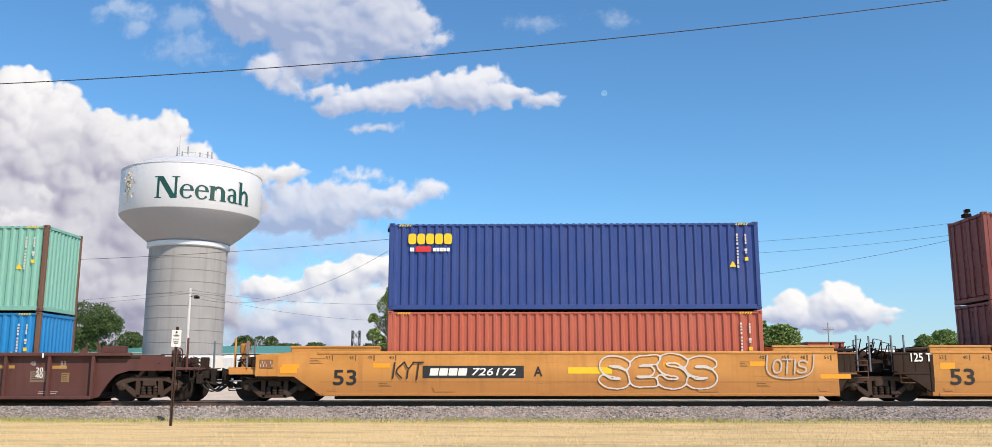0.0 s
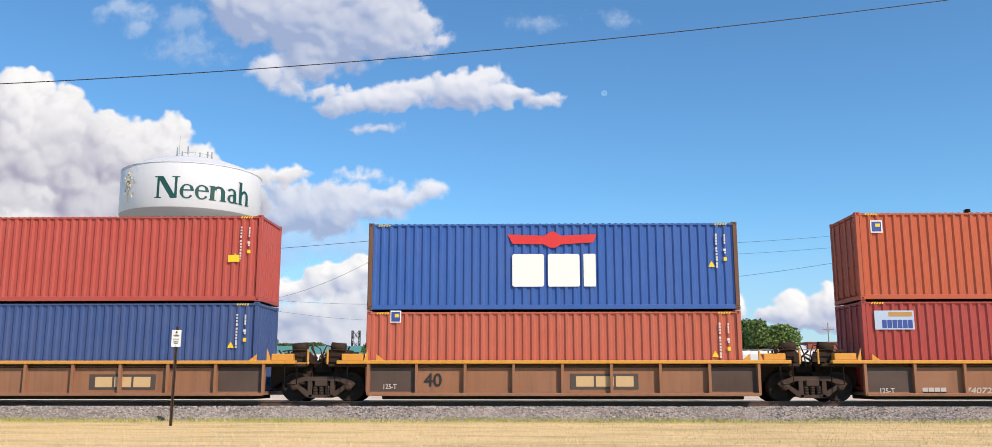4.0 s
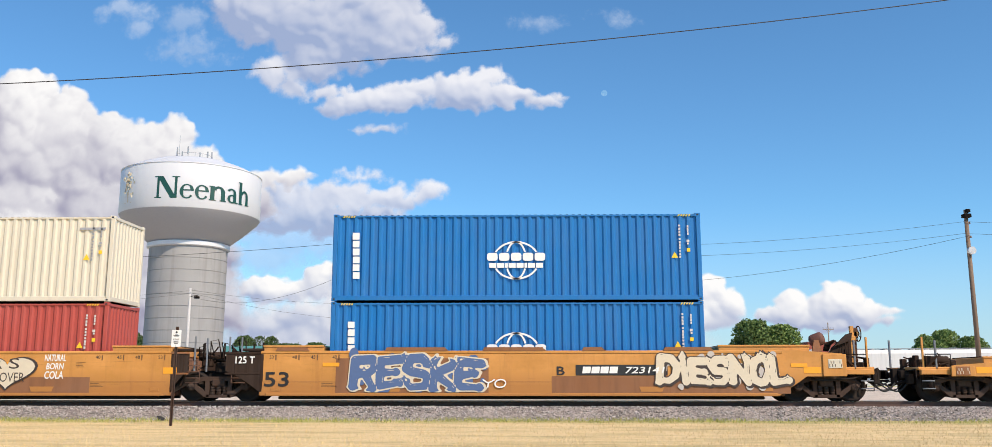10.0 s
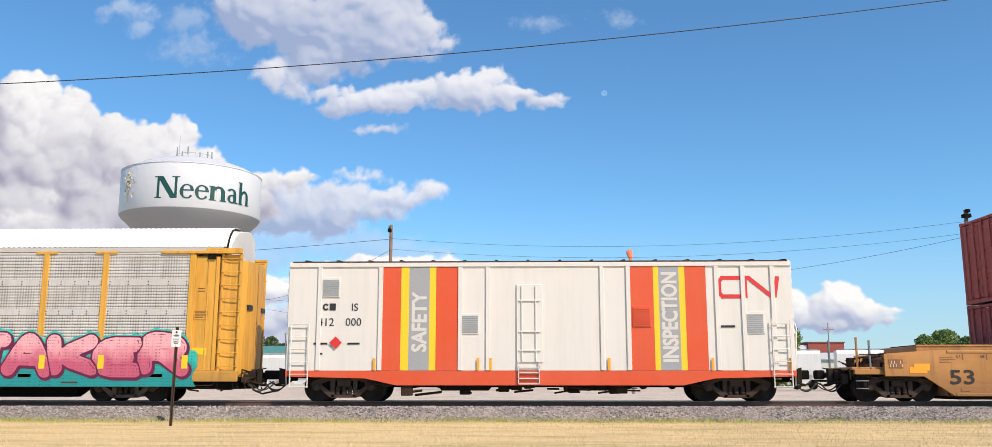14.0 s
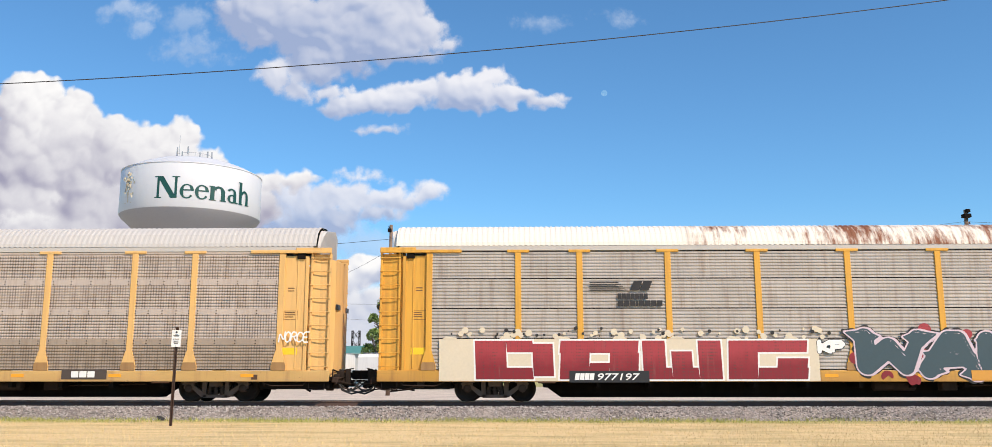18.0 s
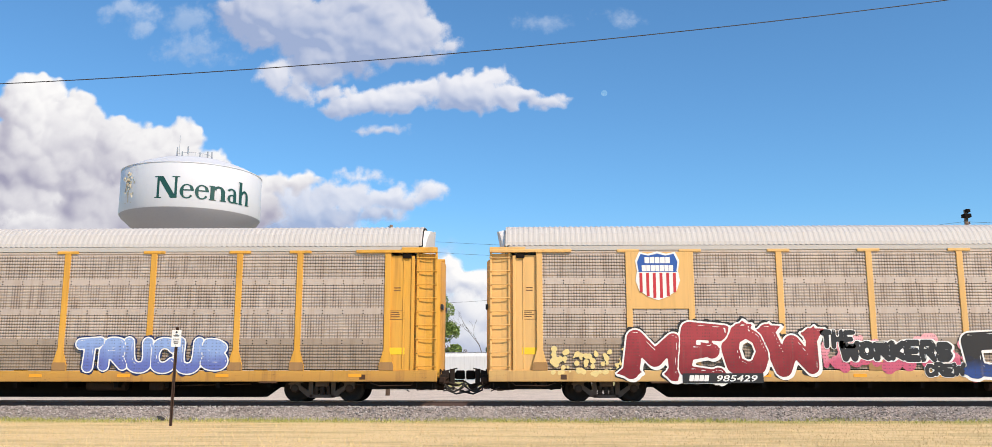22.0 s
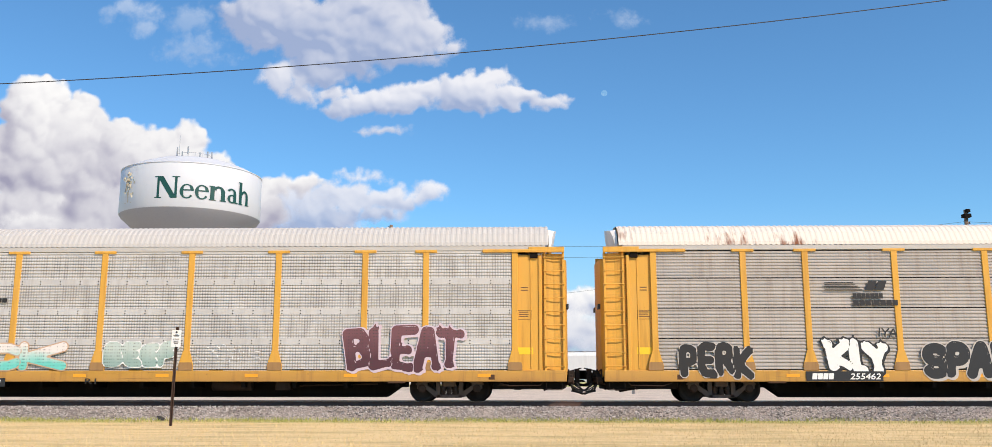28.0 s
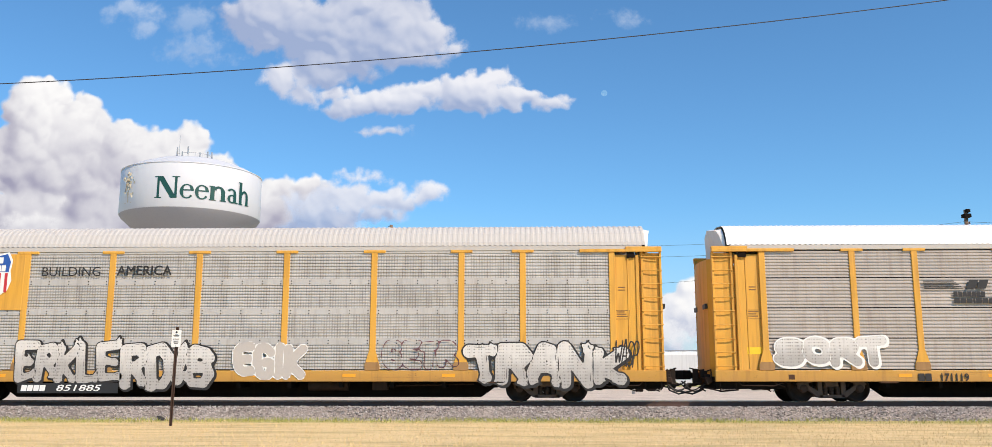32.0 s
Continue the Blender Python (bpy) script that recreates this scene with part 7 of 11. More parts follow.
def autorack(label, at, coat, panel, roof, ends=None, style="band", emblem=None, sill=None, end_top=None):
    c = thing("autorack_car", label, "freight car", "autorack cars")
    MOVING.append((c, at, TRACK_Y, 0))
    ends = ends or coat
    sill = sill or {CHROME_YELLOW: CHROME_SILL, PALE_YELLOW: PALE_SILL}[coat]
    for sy in (-1, 1):
        y0, y1 = sorted((sy * 1.40, sy * 1.52))
        bm = bmesh.new()
        cbox(bm, -13.75, 13.75, y0, y1, 0.63, 0.99, 0.02)
        part("side_sill", bm, sill, c)
        bm = bmesh.new()
        cbox(bm, -13.1, 13.1, *sorted((sy * 1.40, sy * 1.49)), 4.86, 5.03, 0.015)
        part("top_rail", bm, ROOF_ZINC, c)
        for x in POSTS:
            me = shared("rack_post", lambda b: (cbox(b, -0.10, 0.10, -0.07, 0.07, 0.98, 4.84, 0.012),
                                                prism(b, [(-0.24, 0.985), (0.24, 0.985), (0.24, 1.15), (0.105, 1.62), (-0.105, 1.62), (-0.24, 1.15)], -0.08, -0.03)))
            p = put("post", me, coat, c, m=pose(x, sy * 1.44, 0, 0, 0, 0 if sy < 0 else 180))
            if sy < 0:
                put("post_foot", shared("rack_foot", lambda b: prism(b, [(-0.235, 0.99), (0.235, 0.99), (0.235, 1.15), (0.20, 1.25), (-0.20, 1.25), (-0.235, 1.15)], -0.085, -0.0805)), FOOT_GRIME, p, "grimy brown foot of the post")
            put("post_cap", shared("rack_cap", lambda b: cbox(b, -0.36, 0.36, -0.082, 0.02, 4.80, 4.89, 0.012)), coat, p)
        for i in range(len(POSTS) - 1):
            w = POSTS[i + 1] - POSTS[i] - 0.14
            for z0, z1 in ROWS4:
                flat = 0.20 if style == "band" and z1 < 4.7 else 0.05
                gap = 0.0 if style == "band" else 0.035
                h = z1 - z0 + 0.05 - gap
                me = shared("panel_%d_%d_%d" % (w * 100, h * 1000, flat * 100), lambda b: rack_panel(b, w, h, flat))
                put("panel", me, PANEL_GRIME if panel is PANEL_TAN and z0 < 1.5 else panel, c, m=pose((POSTS[i] + POSTS[i + 1]) / 2, sy * 1.478, z0, 0, 0, 0 if sy < 0 else 180))
        if style == "band":
            def rivets(b):
                for i in range(len(POSTS) - 1):
                    for z in (1.90, 2.87, 3.84):
                        for f in (0.06, 0.27, 0.5, 0.73, 0.94):
                            x = POSTS[i] + (POSTS[i + 1] - POSTS[i]) * f
                            for dz in (-0.045, 0.045):
                                cbox(b, x - 0.016, x + 0.016, -0.012, 0.004, z + dz - 0.016, z + dz + 0.016, 0.004)
            put("rivets", shared("rack_rivets", rivets), STEEL_DARK, c, "dark bolt heads", pose(0, sy * 1.478, 0, 0, 0, 0 if sy < 0 else 180))
        if style == "gap":
            for zs in (1.985, 2.955, 3.925):
                bm = bmesh.new()
                box(bm, -12.05, 12.05, *sorted((sy * 1.43, sy * 1.47)), zs - 0.02, zs + 0.05)
                part("seam", bm, STEEL_DARK, c, "dark seam between panel rows")
        for sx in (-1, 1):
            # flat door plate, ladder column and the beam over them
            bm = bmesh.new()
            cbox(bm, *sorted((sx * 12.18, sx * 12.98)), *sorted((sy * 1.38, sy * 1.43)), 0.99, 4.72, 0.012)
            plate = part("side_door", bm, ends, c, "plain sheet door beside the ladder")
            bm = bmesh.new()
            cbox(bm, sx * 12.62 - 0.02, sx * 12.62 + 0.02, *sorted((sy * 1.425, sy * 1.45)), 1.05, 4.6, 0.006)
            cbox(bm, sx * 12.92 - 0.05, sx * 12.92 + 0.05, *sorted((sy * 1.425, sy * 1.47)), 0.99, 4.7, 0.01)
            part("door_rib", bm, ends, plate)
            lad = put("ladder", shared("rack_ladder", rack_ladder), coat, c, "end ladder with rungs", pose(sx * 13.38, sy * 1.42, 0, 0, 0, 0 if sy < 0 else 180))
            bm = bmesh.new()
            cbox(bm, *sorted((sx * 13.0, sx * 13.72)), *sorted((sy * 1.33, sy * 1.36)), 0.75, 4.78, 0.008)
            part("ladder_backing", bm, ends, lad, "", pose(0, 0, 0)).matrix_basis = lad.matrix_basis.inverted()
            bm = bmesh.new()
            cbox(bm, *sorted((sx * 11.05, sx * 13.72)), *sorted((sy * 1.42, sy * 1.55)), 4.80, 4.90, 0.012)
            cbox(bm, *sorted((sx * 12.55, sx * 13.72)), *sorted((sy * 1.40, sy * 1.54)), 4.89, 4.98, 0.012)
            part("door_beam", bm, coat, c, "beam over the end door")
            bm = bmesh.new()
            cbox(bm, sx * 12.72 - 0.13, sx * 12.72 + 0.13, *sorted((sy * 1.44, sy * 1.50)), 4.62, 4.79, 0.01)
            part("latch", bm, STEEL_DARK, c)
    put("roof", shared("rack_roof", rack_roof), roof, c)
    for sx in (-1, 1):
        turned = pose(0, 0, 0, 0, 0, 0 if sx > 0 else 180)
        for s in (-1, 1):
            me = shared("rack_leaf_%d" % s, lambda b: rack_end_leaf(b, s, 0.75, 4.62, 0))
            lf = put("end_door", me, ends, c, "curved clamshell end door", turned)
            put("door_slot", shared("rack_slot_%d" % s, lambda b: cbox(b, 13.79, 13.87, *sorted((s * 0.5, s * 0.95)), 3.0, 3.16, 0.01)), BLACK, lf)
        put("end_peak", shared("rack_peak", rack_peak), end_top or END_WHITE, c, "white upper end under the roof", turned)
        coupler(c, sx * 13.75, sx)
        handrail(c, [(sx * 13.1, -1.45, 0.63), (sx * 13.1, -1.45, 0.38), (sx * 13.6, -1.45, 0.38), (sx * 13.6, -1.45, 0.63)], STEEL_DARK)
        bm = bmesh.new()
        box(bm, *sorted((sx * 13.76, sx * 11.2)), -1.38, 1.38, 0.66, 0.8)
        part("end_deck", bm, STEEL_DARK, c)
        bm = bmesh.new()
        cbox(bm, *sorted((sx * 11.4, sx * 13.7)), -1.15, 1.2, 0.40, 0.655, 0.03)
        part("end_underframe", bm, STEEL_DARK, c, "dark underframe behind the end steps")
        bogie(c, at, sx * 9.97, 0.42, RACK_BOGIE)
    bm = bmesh.new()
    box(bm, -11.4, 11.4, -1.38, 1.38, 0.70, 0.9)
    for x in np.arange(-8.3, 8.4, 1.66):
        box(bm, x - 0.06, x + 0.06, -1.38, 1.38, 0.45, 0.72)
    prism(bm, [(-8.6, 0.70), (-7.8, 0.13), (7.8, 0.13), (8.6, 0.70)], -0.35, 0.35)
    part("underframe", bm, STEEL_DARK, c, "dark underframe and centre sill")
    for x in (-8.0, -5.2, -2.2, 0.5, 3.4, 6.6, 10.9):
        put("reflector", shared("sill_reflector", lambda b: box(b, 0, 0.42, -1.526, -1.518, 0.78, 0.88)), ORANGE, c, "orange reflector strip on the sill", pose(x, 0, 0))
    for sx in (-1, 1):
        bm = bmesh.new()
        cbox(bm, *sorted((sx * 10.6, sx * 14.05)), -0.36, 0.36, 0.52, 0.92, 0.03)
        cbox(bm, *sorted((sx * 13.78, sx * 13.98)), -1.2, 1.2, 0.60, 0.78, 0.02)
        part("draft_sill", bm, JOINT_BROWN, c, "sooty draft sill behind the coupler")
        handrail(c, [(sx * 13.95, -1.35, 0.55), (sx * 13.98, -1.1, 0.72), (sx * 14.05, -0.3, 0.80)], JOINT_BROWN, 0.022)
        handrail(c, [(sx * 11.6, -1.42, 0.60), (sx * 11.9, -1.42, 0.50), (sx * 12.9, -1.42, 0.52), (sx * 13.0, -1.42, 0.62)], JOINT_BROWN, 0.02)
        rng = random.Random(int(at) + sx)
        bm = bmesh.new()
        for i in range(16):
            p = Vector((sx * rng.uniform(11.2, 14.2), rng.uniform(-1.3, 0.3), rng.uniform(0.36, 0.62)))
            q = p + Vector((rng.uniform(-.6, .6), rng.uniform(-.2, .2), rng.uniform(-.14, .14)))
            q.z = max(0.32, q.z)
            rod(bm, p, q, rng.uniform(0.015, 0.04), 6)
            if i % 4 == 0:
                cbox(bm, p.x - 0.12, p.x + 0.12, p.y - 0.1, p.y + 0.1, p.z - 0.06, 0.66, 0.02)
        knit(bm)
        part("brake_rigging", bm, JOINT_BROWN, c, "jumble of sooty brake rods and levers")
        handrail(c, [(sx * 13.9, -0.5, 0.62), (sx * 14.0, -0.5, 0.36), (sx * 14.3, -0.45, 0.24), (sx * 14.75, -0.4, 0.34)], RUBBER, 0.03)
        put("jack_pad", shared("rack_pad", lambda b: cbox(b, -0.28, 0.28, -1.535, -1.40, 0.585, 0.64, 0.01)), RUST_DARK, c, "", pose(sx * 8.3, 0, 0))
        put("pocket", shared("rack_pocket", lambda b: cbox(b, -0.10, 0.10, -1.524, -1.50, 0.70, 0.86, 0.006)), RUST_DARK, c, "dark tie-down pocket in the sill", pose(sx * 11.35, 0, 0))
    bm = bmesh.new()
    rod(bm, (2.2, -0.95, 0.52), (3.5, -0.95, 0.52), 0.17, 12)
    part("air_tank", bm, JOINT_BROWN, c, "sooty air reservoir under the floor")
    bm = bmesh.new()
    cbox(bm, 4.3, 4.8, -1.15, -0.8, 0.36, 0.68, 0.03)
    rod(bm, (4.8, -0.95, 0.5), (7.6, -0.9, 0.56), 0.03, 6)
    part("brake_gear", bm, JOINT_BROWN, c, "brake cylinder and its rod")
    if emblem:
        emblem(c)
    return c


def rack_notices(c, seed, y=-1.432):
    """Unreadable stencilled notices on the doors and the sill."""
    rng = random.Random(seed)
    rects, yel = [], []
    for sx in (-1, 1):
        x = sx * 12.42
        for i in range(3):
            rects.append((x - 0.19, x + 0.19 * rng.uniform(.3, 1), 2.70 + 0.07 * i, 2.73 + 0.07 * i))
        rects += [(x - 0.23, x + 0.23, 2.90, 2.915), (x - 0.23, x + 0.23, 2.62, 2.635), (x - 0.23, x - 0.215, 2.62, 2.915), (x + 0.215, x + 0.23, 2.62, 2.915)]
        for i in range(2):
            rects.append((x - 0.12, x + 0.1, 3.55 + 0.09 * i, 3.58 + 0.09 * i))
        yel.append((x - 0.26, x + 0.26, 1.50, 1.72))
    bars_on(c, rects, mark_paint("brown stencil", (0.28, 0.13, 0.05)), y, "notice", "small stencilled notices, too small to read")
    bars_on(c, yel, YELLOW, y, "caution_plate", "yellow caution plate")


# ---------------------------------------------------------------- train: inspection box car
def inspection_car(at):
    c = thing("inspection_boxcar", "white box car with orange, yellow and grey inspection stripes", "freight car", "box cars")
    MOVING.append((c, at, TRACK_Y, 0))
    white = paint("white box car side", (0.70, 0.675, 0.64), rough=0.4, dirt=0.25, rust=0.02, dirt_col=(0.42, 0.38, 0.32))
    orange = paint("signal orange stripe", (0.66, 0.085, 0.025), rough=0.45, dirt=0.12, rust=0.02)
    H = 8.18
    for sy in (-1, 1):
        bm = bmesh.new()
        cbox(bm, -H, H, *sorted((sy * 1.36, sy * 1.42)), 0.98, 4.42, 0.01)
        part("side_wall", bm, white, c)
        bm = bmesh.new()
        prism(bm, [(-H, 0.98), (-H, 0.80), (-5.6, 0.74), (-4.6, 0.52), (4.6, 0.52), (5.6, 0.74), (H, 0.80), (H, 0.98)], *sorted((sy * 1.37, sy * 1.44)))
        part("side_sill", bm, orange, c, "orange side sill")
        bm = bmesh.new()
        cbox(bm, -H, H, *sorted((sy * 1.38, sy * 1.47)), 4.34, 4.48, 0.012)
        part("eave_rail", bm, white, c)
        rib = shared("boxcar_rib", lambda b: cbox(b, -0.07, 0.07, -0.03, 0.03, 0.99, 4.34, 0.01))
        for x in (-7.15, -5.15, -2.55, -1.65, 2.05, 2.9, 5.75, 6.6, 7.55):
            put("rib", rib, white, c, m=pose(x, sy * 1.44, 0))
    y = -1.425
    for x0, x1, mat, name, lab in ((-5.13, -4.35, orange, "stripe", "orange stripe"), (-4.48, -4.22, YELLOW, "stripe", "yellow stripe"), (-4.22, -3.55, GREY, "stripe", "grey stripe"),
                                   (-3.55, -3.34, YELLOW, "stripe", "yellow stripe"), (-3.34, -2.59, orange, "stripe", "orange stripe"),
                                   (2.97, 3.72, orange, "stripe", "orange stripe"), (3.72, 3.89, YELLOW, "stripe", "yellow stripe"), (3.89, 4.55, GREY, "stripe", "grey stripe"),
                                   (4.55, 4.74, YELLOW, "stripe", "yellow stripe"), (4.74, 5.42, orange, "stripe", "orange stripe")):
        x0 = -5.13 if x0 == -5.13 else x0
        bm = bmesh.new()
        box(bm, x0, -4.48 if (x0, x1) == (-5.13, -4.35) else x1, y - 0.006, y, 0.99, 4.34)
        part(name, bm, mat, c, lab)
    text_on(c, "SAFETY", -3.88, 2.55, 0.46, OFFWHITE, width=1.9, y=y - 0.012, turn=-90, heavy=0.022)
    text_on(c, "INSPECTION", 4.22, 2.70, 0.48, OFFWHITE, width=2.85, y=y - 0.012, turn=-90, heavy=0.022)
    # door with frame, bars and steps
    bm = bmesh.new()
    cbox(bm, -0.72, 0.13, -1.475, -1.42, 1.25, 3.75, 0.01)
    d = part("door", bm, white, c, "white plug door")
    bm = bmesh.new()
    for x in (-0.55, -0.1):
        rod(bm, (x, -1.50, 1.3), (x, -1.50, 3.7), 0.02, 6)
    for z in (1.6, 2.2, 3.2):
        cbox(bm, -0.65, 0.05, -1.52, -1.47, z, z + 0.05, 0.01)
    for z in (0.55, 0.72, 0.9, 1.08):
        box(bm, -0.68, 0.02, -1.52, -1.46, z, z + 0.03)
    for x in (-0.68, -0.01):
        box(bm, x, x + 0.03, -1.52, -1.47, 0.55, 1.28)
    part("door_bar", bm, white, d)
    for x0, z0, z1, mat in ((-7.1, 3.35, 4.0, GREY), (-2.55, 2.15, 2.82, GREY), (3.0, 2.35, 3.05, orange), (6.62, 2.15, 2.85, GREY)):
        bm = bmesh.new()
        cbox(bm, x0 + 0.02, x0 + 0.62, -1.455, -1.42, z0, z1, 0.008)
        v = part("vent", bm, mat if mat is orange else white, c)
        for i in range(9):
            bm = bmesh.new()
            zz = z0 + 0.05 + (z1 - z0 - 0.1) * i / 9
            prism(bm, [(x0 + 0.06, zz), (x0 + 0.58, zz), (x0 + 0.58, zz + 0.035), (x0 + 0.06, zz + 0.035)], -1.475, -1.456)
            part("slat", bm, mat, v)
    bm = bmesh.new()
    box(bm, -H + 0.05, H - 0.05, -1.36, 1.36, 0.75, 0.98)
    prism(bm, [(-6.3, 0.75), (-5.4, 0.45), (5.4, 0.45), (6.3, 0.75)], -0.4, 0.4)
    cbox(bm, -3.2, -1.6, -1.2, -0.5, 0.35, 0.75, 0.05)
    rod(bm, (0.8, -0.9, 0.55), (2.3, -0.9, 0.55), 0.2, 12)
    part("underframe", bm, STEEL_DARK, c, "dark underframe with boxes and pipes")
    bm = bmesh.new()
    sweep(bm, [(-1.44, 4.44), (-1.2, 4.56), (0, 4.66), (1.2, 4.56), (1.44, 4.44)], -H, H)
    part("roof", bm, white, c)
    bm = bmesh.new()
    for i in range(16):
        x = -H + 0.5 + i * 1.05
        sweep(bm, [(-1.42, 4.45), (-1.2, 4.60), (0, 4.70), (1.2, 4.60), (1.42, 4.45), (0, 4.62)], x - 0.04, x + 0.04)
    part("roof_rib", bm, STEEL_DARK, c)
    # thin dark bar stands in for the shadow line at the eave
    bm = bmesh.new()
    cbox(bm, -H + 0.1, H - 0.1, -1.46, -1.30, 4.482, 4.53, 0.01)
    part("roof_edge", bm, RUST_DARK, c, "dark strip painting the shadow line along the roof edge")
    bm = bmesh.new()
    rng = random.Random(77)
    for i in range(30):
        p = Vector((rng.uniform(-5.0, 4.6), rng.uniform(-1.25, -0.3), rng.uniform(0.28, 0.6)))
        q = p + Vector((rng.uniform(-.9, .9), rng.uniform(-.2, .2), rng.uniform(-.12, .12)))
        rod(bm, p, q, rng.uniform(0.015, 0.05), 6)
        if i % 3 == 0:
            cbox(bm, p.x - 0.18, p.x + 0.18, p.y - 0.12, p.y + 0.12, p.z - 0.1, 0.76, 0.02)
    knit(bm)
    part("brake_rigging", bm, JOINT_BROWN, c, "sooty pipes, valves and rods under the floor")
    for sx in (-1, 1):
        bm = bmesh.new()
        box(bm, *sorted((sx * H, sx * (H - 0.04))), -1.36, 1.36, 0.98, 4.44)
        e = part("end_wall", bm, white, c)
        for i in range(11):
            bm = bmesh.new()
            z = 1.3 + 0.28 * i
            sweep(bm, [(-1.25, z), (0, z), (1.25, z), (1.25, z + 0.12), (-1.25, z + 0.12)], *sorted((sx * H, sx * (H + 0.06))))
            part("end_rib", bm, white, e)
        bogie(c, at, sx * 6.34, 0.46)
        coupler(c, sx * H, sx)
        bm = bmesh.new()
        for x in (sx * 7.45, sx * 8.02):
            rod(bm, (x, -1.52, 0.45), (x, -1.52, 2.6 if sx > 0 else 2.5), 0.02, 6)
        for i in range(6):
            z = 0.47 + 0.4 * i
            rod(bm, (sx * 7.42, -1.52, z), (sx * 8.05, -1.52, z), 0.018, 6)
        part("ladder", bm, white, c, "white side ladder")
        handrail(c, [(sx * 8.2, -1.2, 0.5), (sx * 8.3, -1.2, 2.2)], white, 0.02)
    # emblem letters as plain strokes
    bm = bmesh.new()
    y = y - 0.006
    for pts in ([(6.55, 3.95), (5.95, 3.95), (5.85, 3.85), (5.85, 3.45), (5.95, 3.35), (6.55, 3.35)], [(6.68, 3.35), (6.68, 3.95), (6.80, 3.95), (7.5, 3.37), (7.62, 3.37), (7.72, 3.95)]):
        for (ax, az), (bx, bz) in zip(pts, pts[1:]):
            d = Vector((bx - ax, 0, bz - az)).normalized()
            nn = Vector((-d.z, 0, d.x)) * 0.065
            a0, b0 = Vector((ax, y, az)) - d * 0.05, Vector((bx, y, bz)) + d * 0.05
            f = bm.faces.new([bm.verts.new(v) for v in (a0 - nn, b0 - nn, b0 + nn, a0 + nn)])
            y -= 0.0006
    part("emblem", bm, RED, c, "red line-drawn railway emblem")
    text_on(c, "IS", -5.98, 3.03, 0.24, BLACK, y=-1.436)
    text_on(c, "412", -6.92, 2.55, 0.25, BLACK, y=-1.436)
    text_on(c, "000", -6.02, 2.55, 0.25, BLACK, y=-1.436)
    word_bars(c, -7.05, -6.6, 2.92, 3.15, "cb", BLACK, -1.436)
    bars_on(c, [(-7.3, -6.85, 1.82, 1.88), (-6.2, -5.8, 1.82, 1.88), (-7.2, -7.0, 1.5, 1.55), (5.85, 6.3, 2.35, 2.42)], BLACK, -1.437)
    bm = bmesh.new()
    prism(bm, [(-6.58, 1.68), (-6.38, 1.88), (-6.58, 2.08), (-6.78, 1.88)], -1.48, -1.47)
    part("placard", bm, RED, c, "red and white diamond placard")
    bm = bmesh.new()
    for x in (-5.35, -2.0, -1.6, 2.2, 5.5, 7.95):
        box(bm, x, x + 0.08, -1.478, -1.474, 1.0, 1.38)
    part("reflector", bm, ORANGE, c)
    return c


# ---------------------------------------------------------------- make up the train
def box_paint(name, col, **kw):
    return paint(name, col, **{"rough": 0.5, "dirt": 0.20, "rust": 0.05, "fade": 0.15, **kw})


BLUE_DEEP = box_paint("deep blue container", (0.020, 0.055, 0.235))
BLUE_NAVY = box_paint("worn navy container", (0.035, 0.075, 0.22), rust=0.1)
BLUE_SEA = box_paint("sea blue container", (0.004, 0.20, 0.50))
BLUE_SKY = box_paint("bright blue container", (0.003, 0.15, 0.44))
BLUE_ROYAL = box_paint("royal blue container", (0.028, 0.10, 0.36), rust=0.1)
MINT = box_paint("mint green container", (0.19, 0.43, 0.36), rust=0.08)
GREEN = box_paint("bright green container", (0.025, 0.34, 0.055))
CREAM = box_paint("cream container", (0.66, 0.61, 0.49), rust=0.03)
OXIDE = box_paint("oxide red container", (0.40, 0.066, 0.050))
BROWNRED = box_paint("brown red container", (0.43, 0.105, 0.065))
BRICK = box_paint("brick orange container", (0.44, 0.088, 0.035))
CRIMSON = box_paint("crimson container", (0.34, 0.045, 0.038))
DARKRED = box_paint("dark red container", (0.20, 0.05, 0.045))
Z0, ZU_LOW, ZU_HIGH = 0.33, 2.945, 3.25

car_a = well_unit("tan articulated well car unit carrying two dark red containers", 21.35, 9.78, TAN, 1.60, "none", "joint", 11)
container(DARKRED, "dark red steel shipping container on top of the stack", 15.19, ZU_HIGH)
container(DARKRED, "dark red steel shipping container in the well", 15.19, Z0)
car_b = well_unit("tan articulated well car unit with spray-painted sides", 1.78, 9.78, TAN, 1.60, "free", "joint", 12)
con_b = container(BLUE_DEEP, "deep blue steel shipping container on top of a red one", -4.33, ZU_LOW)
container(BROWNRED, "brown-red steel shipping container in the well", -4.33, Z0, 2.591)
car_c = ribbed_unit("faded maroon ribbed well car", -21.83, 9.7, 13, "free", "free", 7.95, MAROON, MAROON, 1.57, 0.10, 1.45, dark_ends=False, arch=True)
con_c = container(MINT, "mint green steel shipping container on top of a blue one", -28.05, ZU_LOW, post=CASTING)
container(BLUE_SEA, "sea blue steel shipping container in the well", -28.05, Z0, 2.591, post=CASTING)
for x, txt in ((6.9, "53"), (5.9, "48"), (-6.9, "53"), (-5.9, "48")):
    text_on(car_c, txt, x, 1.22, 0.14, mark_paint("pale grey", (0.50, 0.46, 0.42)), y=-1.295)
